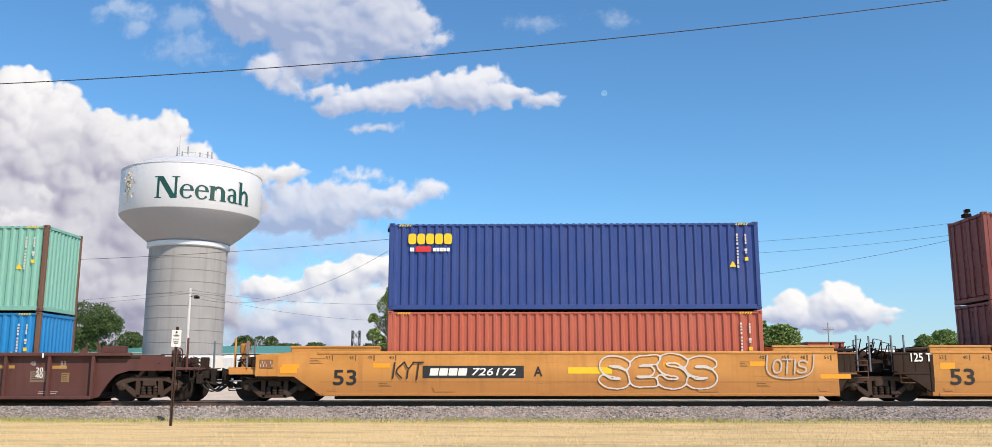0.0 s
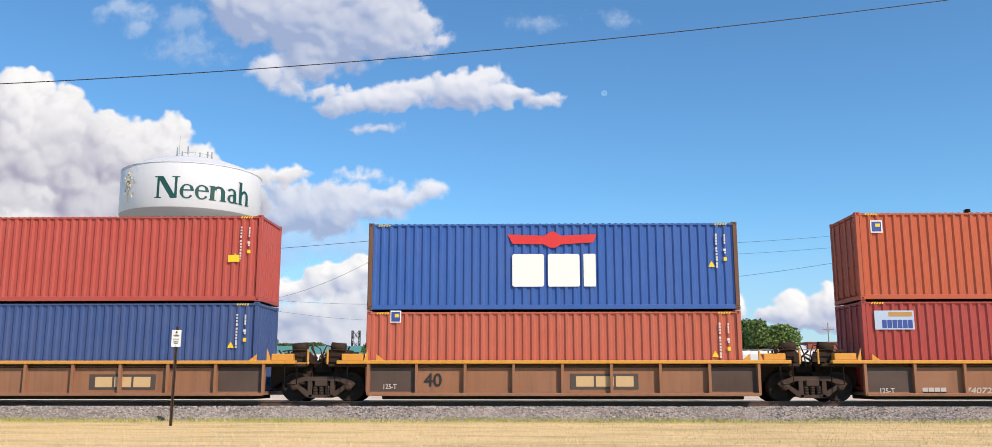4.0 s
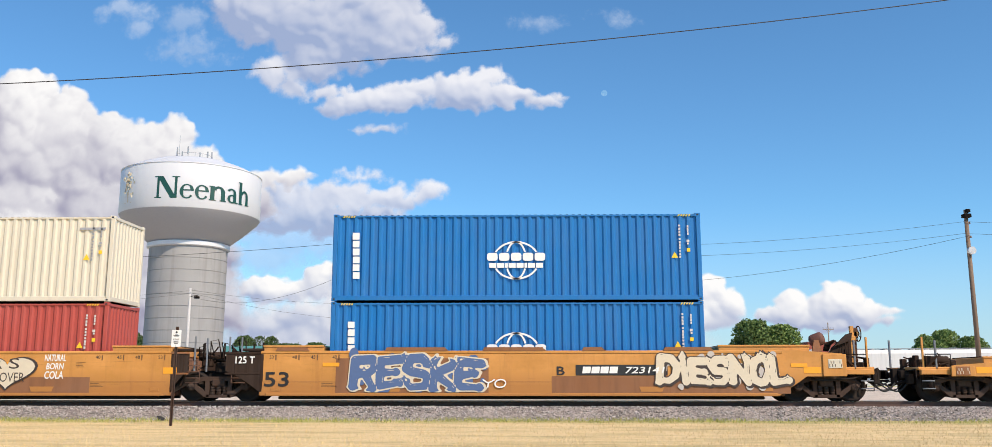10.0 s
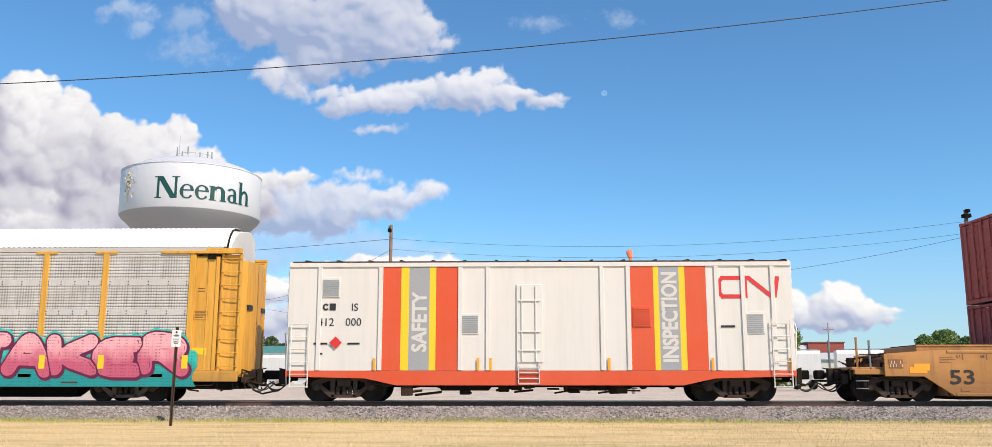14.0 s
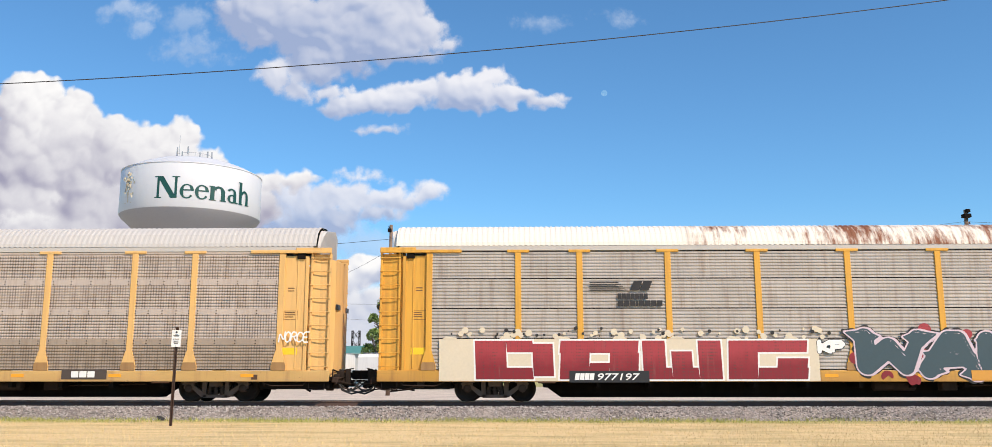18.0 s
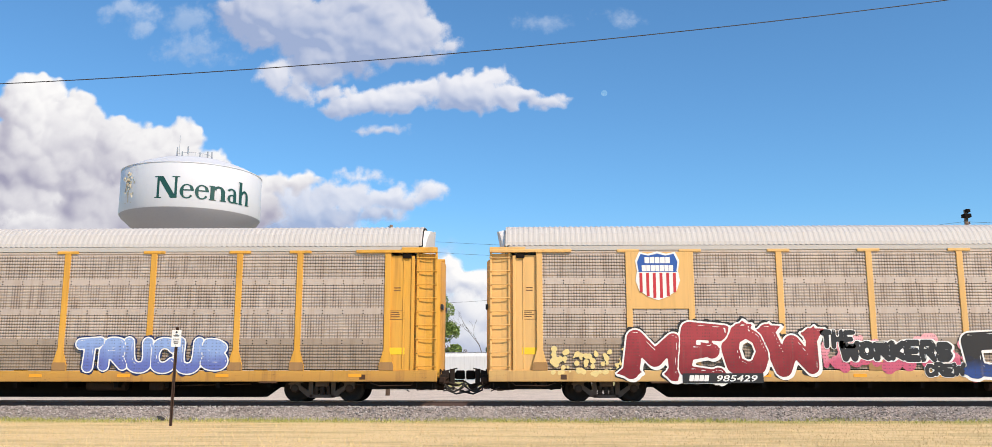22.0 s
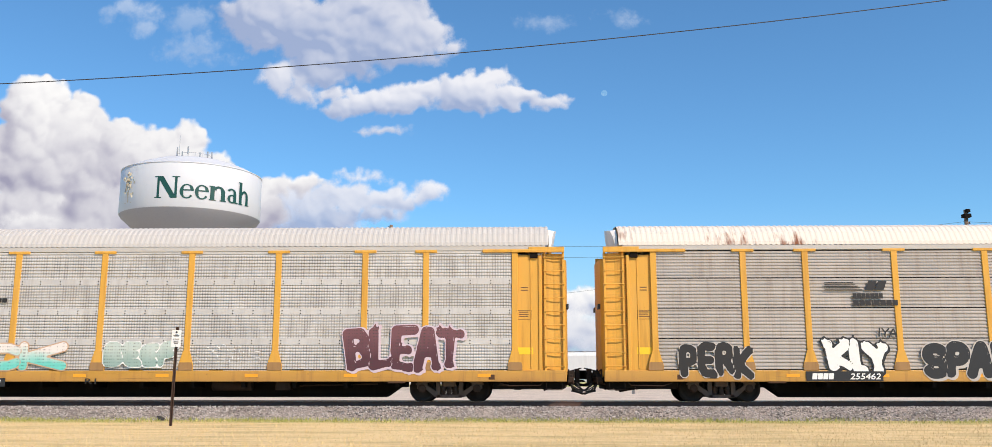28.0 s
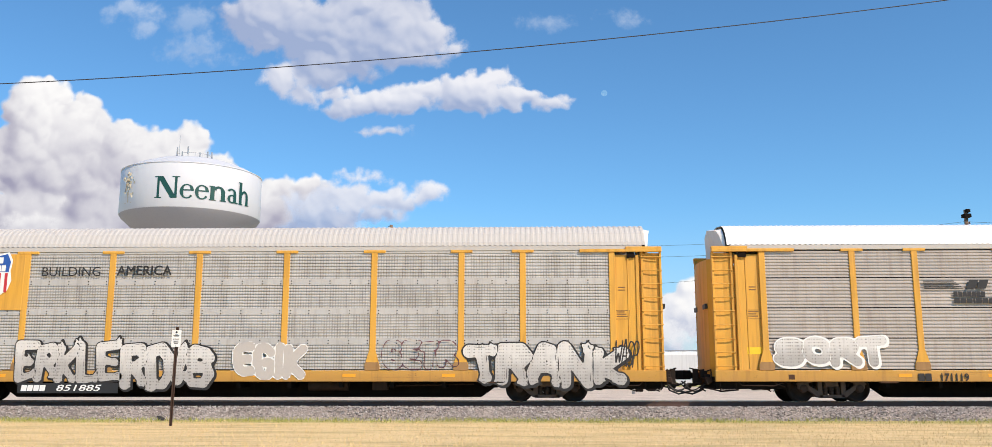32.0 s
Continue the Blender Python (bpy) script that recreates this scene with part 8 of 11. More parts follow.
for x, w, z, h, tone in ((6.1, .52, .62, .36, (0.20, 0.15, 0.11)), (7.0, .26, .62, .30, (0.26, 0.18, 0.07)), (-6.4, .40, .60, .32, (0.20, 0.15, 0.11))):
    bm = bmesh.new()
    cbox(bm, x - w / 2, x + w / 2, -1.294, -1.284, z, z + h, 0.004)
    part("notice_plate", bm, mark_paint("notice %d" % (tone[0] * 100), tone), car_c, "faded notice panel")
    bars_on(car_c, [(x - w * 0.4, x + w * (0.4 - 0.1 * (i % 3)), z + h * (0.2 + 0.2 * i), z + h * (0.26 + 0.2 * i)) for i in range(4)], MAROON, -1.2965, "small_print", "small stencilled lines")
bars_on(car_c, [(x - 0.35, x + 0.3 - 0.05 * (k % 3), 0.30 - 0.06 * k, 0.32 - 0.06 * k) for x in (6.5, -6.2) for k in range(3)], mark_paint("pale grey", (0.50, 0.46, 0.42)), -1.29, "small_print", "small stencilled lines")
for x in (-6.1, -2.3, 1.6, 4.1, 4.75, 6.3):
    put("white_tab", shared("rail_tab", lambda b: cbox(b, -0.025, 0.025, -1.482, -1.462, 1.40, 1.55, 0.004)), WHITE, car_c, "", pose(x, 0, 0))
units = []
for i, (at, l_end, r_end) in enumerate(((-43.45, "joint", "free"), (-59.3, "joint", "none"), (-75.2, "joint", "none"), (-90.9, "joint", "none"), (-106.5, "free", "none"))):
    units.append(ribbed_unit("dusty brown ribbed well car unit with an amber top rail", at, 7.83, 21 + i, l_end, r_end))
con_d = container(BRICK, "brick orange steel shipping container on top of the stack", -49.62, ZU_HIGH)
con_d2 = container(CRIMSON, "crimson steel shipping container in the well", -49.62, Z0)
con_e = container(BLUE_ROYAL, "royal blue steel shipping container on top of a red one", -65.68, ZU_LOW, post=CASTING)
con_e2 = container(BROWNRED, "brown-red steel shipping container in the well", -65.68, Z0, 2.591)
con_f = container(OXIDE, "oxide red steel shipping container on top of a blue one", -81.44, ZU_HIGH)
con_f2 = container(BLUE_NAVY, "worn navy steel shipping container in the well", -81.44, Z0)
con_g = container(OXIDE, "oxide red steel shipping container on top of its twin", -97.11, ZU_HIGH)
con_g2 = container(OXIDE, "oxide red steel shipping container in the well", -97.11, Z0)
con_h = container(GREEN, "bright green steel shipping container on top of a navy one", -112.76, ZU_HIGH)
con_h2 = container(BLUE_NAVY, "navy steel shipping container in the well", -112.76, Z0)
car_i = well_unit("tan well car with low sides carrying two tank containers", -128.33, 9.62, TAN, 1.25, "free", "free", 14, z_bot=0.23)
tank_container(-134.52, Z0, "white tank container in a faded blue frame, orange dot", ORANGE, 5)
tank_container(-134.52 + 6.15, Z0, "white tank container in a faded blue frame, yellow dot", YELLOW, 6)
car_j = well_unit("tan and rust-brown articulated well car unit covered in graffiti", -152.15, 9.83, TAN, 1.62, "joint", "free", 15)
con_j = container(BLUE_SKY, "bright blue steel shipping container on top of its twin", -158.35, ZU_HIGH)
con_j2 = container(BLUE_SKY, "bright blue steel shipping container in the well", -158.35, Z0)
bm = bmesh.new()
lathe(bm, [(0.0, -0.25), (0.10, -0.24), (0.19, -0.19), (0.215, -0.12), (0.215, 0.12), (0.19, 0.19), (0.10, 0.24), (0.0, 0.25)], 16)
air_tank = part("air_tank", bm, paint("rust-red air tank", (0.13, 0.055, 0.04), rough=0.7, dirt=0.4, rust=0.15), car_j, "rust-red air reservoir on a bracket", pose(9.62, -1.05, 1.97, 0, 70, -25))
bm = bmesh.new()
prism(bm, [(9.38, 1.58), (9.70, 1.58), (9.60, 1.96), (9.46, 1.96)], -1.28, -1.20)
part("bracket", bm, TAN_DARK, car_j)
bm = bmesh.new()
prism(bm, [(10.0, 1.1), (10.72, 1.1), (10.72, 2.10), (10.55, 2.06), (10.15, 1.74), (10.0, 1.5)], -1.0, -0.85)
prism(bm, [(10.15, 1.76), (10.7, 1.95), (10.74, 2.2), (10.55, 2.14)], -1.12, -1.02)
cbox(bm, 10.10, 10.6, -1.16, -0.9, 1.05, 1.45, 0.04)
for k in range(7):
    tube(bm, [(9.86 + 0.05 * k, -0.9 + 0.08 * k, 1.62), (9.92 + 0.06 * k, -0.9 + 0.08 * k, 1.85), (10.2 + 0.04 * k, -0.9 + 0.08 * k, 1.97), (10.45, -0.9 + 0.08 * k, 1.80)], 0.018)
for k in range(5):
    rod(bm, (10.1 + 0.11 * k, -1.17, 1.08), (10.2 + 0.1 * k, -1.17, 1.62 + 0.08 * k), 0.02, 6)
part("brake_lever_frame", bm, JOINT_BROWN, car_j, "sooty brake lever frame beside the air tank")
bm = bmesh.new()
cbox(bm, 10.86, 10.98, -0.62, -0.50, 1.05, 2.44, 0.012)
cbox(bm, 10.80, 11.02, -0.66, -0.48, 1.95, 2.12, 0.02)
cbox(bm, 10.98, 11.12, -0.62, -0.52, 2.10, 2.26, 0.02)
part("brake_stand", bm, TAN, car_j, "tan brake stand with its gear box")
for x0, x1 in ((-4.35, -2.3), (-1.2, 0.85), (-7.9, -6.8), (2.0, 2.75), (4.6, 6.2)):
    bm = bmesh.new()
    prism(bm, [(x0, 1.615), (x1, 1.615), (x1 - 0.12, 1.73), (x0 + 0.06, 1.73)], -1.46, -1.30)
    part("rub_plate", bm, TAN_DARK, car_j, "rust-brown plate along the top of the side")
car_k = well_unit("tan articulated well car unit with purple graffiti", -171.85, 9.83, TAN, 1.62, "joint", "none", 16)
con_k = container(CREAM, "cream steel shipping container on top of a red one", -177.93, ZU_HIGH, haz=False, ink=GREY)
con_k2 = container(OXIDE, "oxide red steel shipping container in the well", -177.93, Z0)
car_l = well_unit("tan articulated well car unit with teal graffiti", -191.3, 9.63, TAN_GRIMY, 1.62, "free", "none", 17)
con_l = container(OXIDE, "oxide red steel shipping container on top of the stack", -197.43, ZU_HIGH)
con_l2 = container(CRIMSON, "crimson steel shipping container in the well", -197.43, Z0)
car_m = inspection_car(-212.42)
brake_wheel(units[0], 8.4, -0.5, 1.98, "y", AMBER)
brake_wheel(units[4], -7.75, -0.5, 1.86, "y", AMBER)
brake_wheel(car_i, 11.25, -0.4, 1.75, "x", TAN)
brake_wheel(car_j, 11.18, -0.45, 2.19, "x", RUST_DARK, 0.25, 1.1)
brake_wheel(car_m, 8.42, -0.6, 2.3, "x", END_WHITE, 0.25, 1.2)
brake_wheel(car_b, -10.9, -0.4, 1.7, "x", TAN)
brake_wheel(car_c, 10.4, -0.4, 1.5, "x", MAROON, 0.25)
racks = {
    "n": autorack("yellow autorack with a white roof and pink graffiti", -235.9, CHROME_YELLOW, PANEL_WHITE, ROOF_WHITE),
    "o": autorack("yellow autorack with a rust-eaten roof and red graffiti", -264.85, CHROME_YELLOW, PANEL_BROWN, ROOF_RUST, style="gap", end_top=ROOF_RUST),
    "p": autorack("sun-faded yellow autorack with dusty panels", -293.9, PALE_YELLOW, PANEL_TAN, ROOF_ZINC, end_top=ROOF_ZINC),
    "q": autorack("sun-faded yellow autorack with red and blue graffiti", -322.9, PALE_YELLOW, PANEL_TAN, ROOF_ZINC),
    "r": autorack("yellow autorack with turquoise and blue graffiti", -352.05, CHROME_YELLOW, PANEL_TAN, ROOF_ZINC),
    "s": autorack("oxide red autorack with dusty panels", -381.1, RACK_RED, PANEL_TAN, ROOF_ZINC, sill=PALE_SILL),
    "t": autorack("yellow autorack with a cream roof and black graffiti", -410.5, CHROME_YELLOW, PANEL_DULL, ROOF_CREAM, style="gap"),
    "u": autorack("yellow autorack with clean grey panels", -439.2, CHROME_YELLOW, PANEL_WHITE, ROOF_ZINC),
    "v": autorack("yellow autorack with a white roof and mint graffiti", -468.1, CHROME_YELLOW, PANEL_DULL, ROOF_WHITE, style="gap"),
    "w": autorack("yellow autorack with grey panels and white graffiti", -497.15, CHROME_YELLOW, PANEL_GREY, ROOF_ZINC),
}


# ---------------------------------------------------------------- markings and graffiti on the train
YW, YU, YC, YR = -1.4245, -1.294, -1.224, -1.526
SOFTBLACK, PALEGREY, DULLGOLD = mark_paint("soft black", (0.022, 0.019, 0.018)), mark_paint("pale grey", (0.50, 0.46, 0.42)), mark_paint("dull gold", (0.42, 0.25, 0.07))
PALEBLUE, DUSTY, CREAMY = mark_paint("pale blue", (0.42, 0.52, 0.68)), mark_paint("dusty tan", (0.58, 0.40, 0.20)), mark_paint("cream", (0.66, 0.58, 0.44))
SLATEBLUE = mark_paint("dull blue", (0.085, 0.14, 0.29))
TEALSLATE = mark_paint("dark slate teal", (0.045, 0.078, 0.095))
FADEDRED = mark_paint("faded red", (0.50, 0.13, 0.06))
DARKPATCH, RUSTRED, SLATE = mark_paint("dark brown", (0.075, 0.055, 0.045)), mark_paint("rust red", (0.40, 0.09, 0.05)), mark_paint("slate blue", (0.055, 0.085, 0.15))
UMBERLINE, PURPLE, PINKWHITE = mark_paint("umber", (0.05, 0.035, 0.03)), mark_paint("faded magenta", (0.40, 0.115, 0.24)), mark_paint("pinkish white", (0.62, 0.50, 0.56))
MAROONPAINT, OCHRE, TEALPAINT = mark_paint("maroon", (0.22, 0.045, 0.03)), mark_paint("ochre", (0.62, 0.30, 0.05)), mark_paint("sea teal", (0.085, 0.34, 0.29))
PEACH, PINKBG, TEALBRIGHT = mark_paint("peach", (0.58, 0.38, 0.25)), mark_paint("hot pink", (0.60, 0.06, 0.15)), mark_paint("bright teal", (0.015, 0.36, 0.33))
NAVYDARK, PINKRED, PINKSOFT = mark_paint("dark navy", (0.012, 0.025, 0.10)), mark_paint("pink red", (0.62, 0.09, 0.10)), mark_paint("soft pink", (0.72, 0.25, 0.32))
DARKMAG, DEEPRED, BLUEGREY = mark_paint("dark magenta", (0.12, 0.01, 0.05)), mark_paint("deep red", (0.30, 0.025, 0.03)), mark_paint("blue grey", (0.13, 0.20, 0.26))
PALEYEL, INDIGO, CORAL = mark_paint("pale yellow", (0.72, 0.58, 0.25)), mark_paint("indigo", (0.022, 0.05, 0.17)), mark_paint("coral", (0.62, 0.17, 0.10))
CYANPAINT, SILVERPAINT, PERIWINKLE = mark_paint("cyan", (0.12, 0.56, 0.60)), mark_paint("silver", (0.55, 0.53, 0.51)), mark_paint("periwinkle", (0.17, 0.24, 0.55))
PINKGREY, MINTPAINT, PALEMINT, PLUM = mark_paint("pinkish grey", (0.42, 0.33, 0.33)), mark_paint("mint", (0.20, 0.58, 0.48)), mark_paint("pale mint", (0.40, 0.52, 0.47)), mark_paint("plum", (0.13, 0.045, 0.06))


def spray(name, low, high):
    """Spray paint that fades from one colour to another up the letters."""
    m, n, l, b = nodes_of("spray " + name)
    tc = n.new("ShaderNodeTexCoord")
    sep = n.new("ShaderNodeSeparateXYZ")
    l.new(tc.outputs["Generated"], sep.inputs[0])
    ad = n.new("ShaderNodeMath")
    ad.operation = "MULTIPLY_ADD"
    ad.inputs[1].default_value = 0.9
    l.new(noise_of(n, l, 1.3, detail=6), ad.inputs[0])
    l.new(sep.outputs["Z"], ad.inputs[2])
    c = mix(n, l, ramp(n, l, ad.outputs[0], 0.75, 1.2), low, high)
    c = mix(n, l, ramp(n, l, noise_of(n, l, 1.0, stretch=(7, 7, 0.6), detail=6), 0.6, 0.95), c, (0.20, 0.16, 0.13))
    # the panel's slots and ribs show through the paint
    pos = n.new("ShaderNodeSeparateXYZ")
    l.new(tc.outputs["Object"], pos.inputs[0])
    wave = n.new("ShaderNodeMath")
    wave.operation = "MULTIPLY"
    wave.inputs[1].default_value = 2 * math.pi / 0.102
    l.new(pos.outputs["Z"], wave.inputs[0])
    sine = n.new("ShaderNodeMath")
    sine.operation = "SINE"
    l.new(wave.outputs[0], sine.inputs[0])
    cut = n.new("ShaderNodeMath")
    cut.operation = "MULTIPLY"
    l.new(ramp(n, l, noise_of(n, l, 1.0, stretch=(30, 1, 1.2), detail=3, rough=0.7), 0.50, 0.60), cut.inputs[0])
    l.new(ramp(n, l, sine.outputs[0], -0.2, 1.4), cut.inputs[1])
    c = mix(n, l, cut.outputs[0], c, (0.05, 0.045, 0.04))
    l.new(c, b.inputs["Base Color"])
    b.inputs["Roughness"].default_value = 0.5
    return m


TEALBRIGHT = spray("teal", (0.01, 0.28, 0.28), (0.03, 0.50, 0.42))
PINKBG, PINKRED, PINKSOFT = spray("hot pink", (0.42, 0.03, 0.10), (0.74, 0.12, 0.22)), spray("pink red", (0.50, 0.04, 0.06), (0.80, 0.22, 0.22)), spray("soft pink", (0.55, 0.10, 0.18), (0.85, 0.40, 0.44))
DEEPRED, BLUEGREY, INDIGO = spray("deep red", (0.22, 0.012, 0.02), (0.36, 0.04, 0.05)), spray("blue grey", (0.06, 0.11, 0.17), (0.24, 0.33, 0.38)), spray("indigo", (0.02, 0.06, 0.24), (0.012, 0.014, 0.03))
CYANPAINT, SILVERPAINT, PERIWINKLE = spray("cyan", (0.08, 0.48, 0.56), (0.32, 0.70, 0.68)), spray("silver", (0.42, 0.40, 0.38), (0.66, 0.64, 0.61)), spray("periwinkle", (0.12, 0.16, 0.46), (0.26, 0.38, 0.68))
FADEMINT = spray("mint fading to white", (0.16, 0.60, 0.52), (0.78, 0.72, 0.68))
CORAL, MINTPAINT, PALEMINT, PLUM = spray("coral", (0.50, 0.10, 0.12), (0.72, 0.30, 0.16)), spray("mint", (0.08, 0.38, 0.33), (0.40, 0.72, 0.60)), spray("pale mint", (0.30, 0.42, 0.38), (0.52, 0.60, 0.55)), spray("plum", (0.09, 0.03, 0.04), (0.17, 0.07, 0.08))


STROKES = {
    "A": "0,0 .42,1 .62,1 1,0|.2,.38 .82,.38", "B": "0,0 0,1 .7,1 .9,.8 .7,.55 .1,.52|.7,.55 1,.3 .8,0 0,0", "C": "1,.82 .75,1 .25,1 0,.7 0,.3 .25,0 .75,0 1,.2",
    "D": "0,0 0,1 .6,1 1,.7 1,.3 .6,0 0,0", "E": "1,1 0,1 0,0 1,0|0,.5 .75,.5", "F": "1,1 0,1 0,0|0,.5 .7,.5", "G": "1,.82 .7,1 .25,1 0,.7 0,.3 .25,0 .8,0 1,.2 1,.45 .6,.45",
    "H": "0,0 0,1|1,0 1,1|0,.5 1,.5", "I": ".5,0 .5,1", "J": ".3,1 1,1|.75,1 .75,.2 .5,0 .15,0 0,.25", "K": "0,0 0,1|1,1 .1,.45 1,0", "L": "0,1 0,0 1,0",
    "M": "0,0 .05,1 .5,.35 .95,1 1,0", "N": "0,0 0,1 1,0 1,1", "O": ".5,1 .15,.9 0,.5 .15,.1 .5,0 .85,.1 1,.5 .85,.9 .5,1", "P": "0,0 0,1 .75,1 1,.75 .75,.45 .1,.45",
    "R": "0,0 0,1 .75,1 1,.75 .75,.5 .1,.5|.45,.5 1,0", "S": "1,.85 .75,1 .2,1 0,.75 .2,.52 .8,.48 1,.25 .8,0 .2,0 0,.15", "T": "0,1 1,1|.5,1 .5,0",
    "U": "0,1 0,.25 .25,0 .75,0 1,.25 1,1", "V": "0,1 .5,0 1,1", "W": "0,1 .2,0 .5,.7 .8,0 1,1", "X": "0,0 1,1|0,1 1,0", "Y": "0,1 .5,.5 1,1|.5,.5 .5,0", "2": "0,.8 .3,1 .75,1 1,.75 0,0 1,0"}


def painted_shape(name, field, xs, zs, y, material, parent, label=""):
    """A flat sheet of paint that covers the places where the field is above 0, its edge cut between the points of the grid."""
    inside = field > 0
    if not inside.any():
        return None
    nz, nx = field.shape
    verts, faces, seen = [], [], {}

    def corner(j, i):
        k = (j, i)
        if k not in seen:
            seen[k] = len(verts)
            verts.append((xs[i], y, zs[j]))
        return seen[k]

    def crossing(j, i, v, u):
        k = (j, i, v, u) if (j, i) < (v, u) else (v, u, j, i)
        if k not in seen:
            a, b = field[j, i], field[v, u]
            f = min(0.98, max(0.02, a / (a - b)))
            seen[k] = len(verts)
            verts.append((xs[i] + f * (xs[u] - xs[i]), y, zs[j] + f * (zs[v] - zs[j])))
        return seen[k]
    count = inside[:-1, :-1].astype(int) + inside[:-1, 1:] + inside[1:, 1:] + inside[1:, :-1]
    for j, i in zip(*(a.tolist() for a in np.nonzero(count))):
        ring = ((j, i), (j, i + 1), (j + 1, i + 1), (j + 1, i))
        if count[j, i] == 4:
            faces.append([corner(*p) for p in ring])
            continue
        face = []
        for p, q in zip(ring, ring[1:] + ring[:1]):
            if inside[p]:
                face.append(corner(*p))
            if inside[p] != inside[q]:
                face.append(crossing(*p, *q))
        if len(face) > 2:
            faces.append(face)
    me = bpy.data.meshes.new(name)
    me.from_pydata(verts, [], faces)
    me.update()
    bm = bmesh.new()
    bm.from_mesh(me)
    bpy.data.meshes.remove(me)
    knit(bm)
    return part(name, bm, material, parent, label)


def letter_segments(ch, rng, form):
    """The strokes of one letter in a unit cell, as (x, z, x, z, width, width) with widths between 0 and 1."""
    out = []
    for line in STROKES[ch.upper()].split("|"):
        pts = [tuple(float(v) for v in p.split(",")) for p in line.split()]
        if form == "wild":
            pts = [(px + rng.uniform(-.07, .07), pz + rng.uniform(-.06, .06)) for px, pz in pts]
        for _ in range({"bubble": 2, "tag": 2, "block": 0, "wild": 0}[form]):
            soft = [pts[0]]
            for a, b in zip(pts, pts[1:]):
                soft += [(a[0] * .75 + b[0] * .25, a[1] * .75 + b[1] * .25), (a[0] * .25 + b[0] * .75, a[1] * .25 + b[1] * .75)]
            pts = soft + [pts[-1]]
        n = len(pts) - 1
        for k, (a, b) in enumerate(zip(pts, pts[1:])):
            w0, w1 = (1.0, 1.0) if form != "wild" else (0.72 + 0.4 * math.sin(2.2 * k / n + 1), 0.72 + 0.4 * math.sin(2.2 * (k + 1) / n + 1))
            out.append((*a, *b, w0, w1))
        if form == "wild":                       # flared, pointed ends
            for p, q in ((pts[0], pts[1]), (pts[-1], pts[-2])):
                dx, dz = p[0] - q[0], p[1] - q[1]
                s = rng.choice((-1, 1))
                out.append((p[0], p[1], p[0] + 0.34 * s - 0.05 * dx, p[1] + (0.20 if dz > 0 else -0.10), 1.0, 0.04))
                out.append((p[0], p[1], p[0] + 0.10 * s, p[1] + (0.30 if dz > 0 else -0.16), 0.8, 0.02))
                out.append((p[0], p[1], p[0] - 0.24 * s, p[1] + (0.06 if dz > 0 else -0.03), 1.0, 0.10))
    return out


def word_field(text, x0, x1, z0, z1, seed, form, weight, xs, zs, shear=0.0):
    """How deep each place lies inside the strokes of the nearest letter, and of the next one."""
    rng = random.Random(seed)
    n, h = len(text), z1 - z0
    wide = [0.55 if c in "I1l" else 1.25 if c in "MW" else 1.0 for c in text]
    unit = (x1 - x0) / sum(wide)
    gx, gz = np.meshgrid(xs, zs)
    first, second = np.full(gx.shape, -9.0), np.full(gx.shape, -9.0)
    x = x0
    w = weight * min(h, unit * 1.5)
    for i, ch in enumerate(text):
        cell = unit * wide[i]
        tall = h * rng.uniform(0.86, 1.0)
        base = z0 + (h - tall) * rng.random()
        lean, tip = (rng.uniform(-.10, .10), rng.uniform(-.05, .05)) if form in ("wild", "bubble") else (0.0, 0.0)
        one = np.full(gx.shape, -9.0)
        for ax, az, bx, bz, wa, wb in letter_segments(ch, rng, form):
            pts = []
            for u, v in ((ax, az), (bx, bz)):
                pz = base + w + v * (tall - 2 * w) + (u - 0.5) * tip * h
                px = x + w * 0.55 + u * max(0.05, cell - 1.1 * w) + (v - 0.5) * (lean + shear) * h
                pts.append((px, pz))
            (px, pz), (qx, qz) = pts
            dx, dz = qx - px, qz - pz
            t = np.clip(((gx - px) * dx + (gz - pz) * dz) / (dx * dx + dz * dz + 1e-9), 0, 1)
            one = np.maximum(one, w * (wa + (wb - wa) * t) - np.hypot(gx - px - t * dx, gz - pz - t * dz))
        second = np.maximum(second, np.minimum(first, one))
        first = np.maximum(first, one)
        x += cell
    return first, second


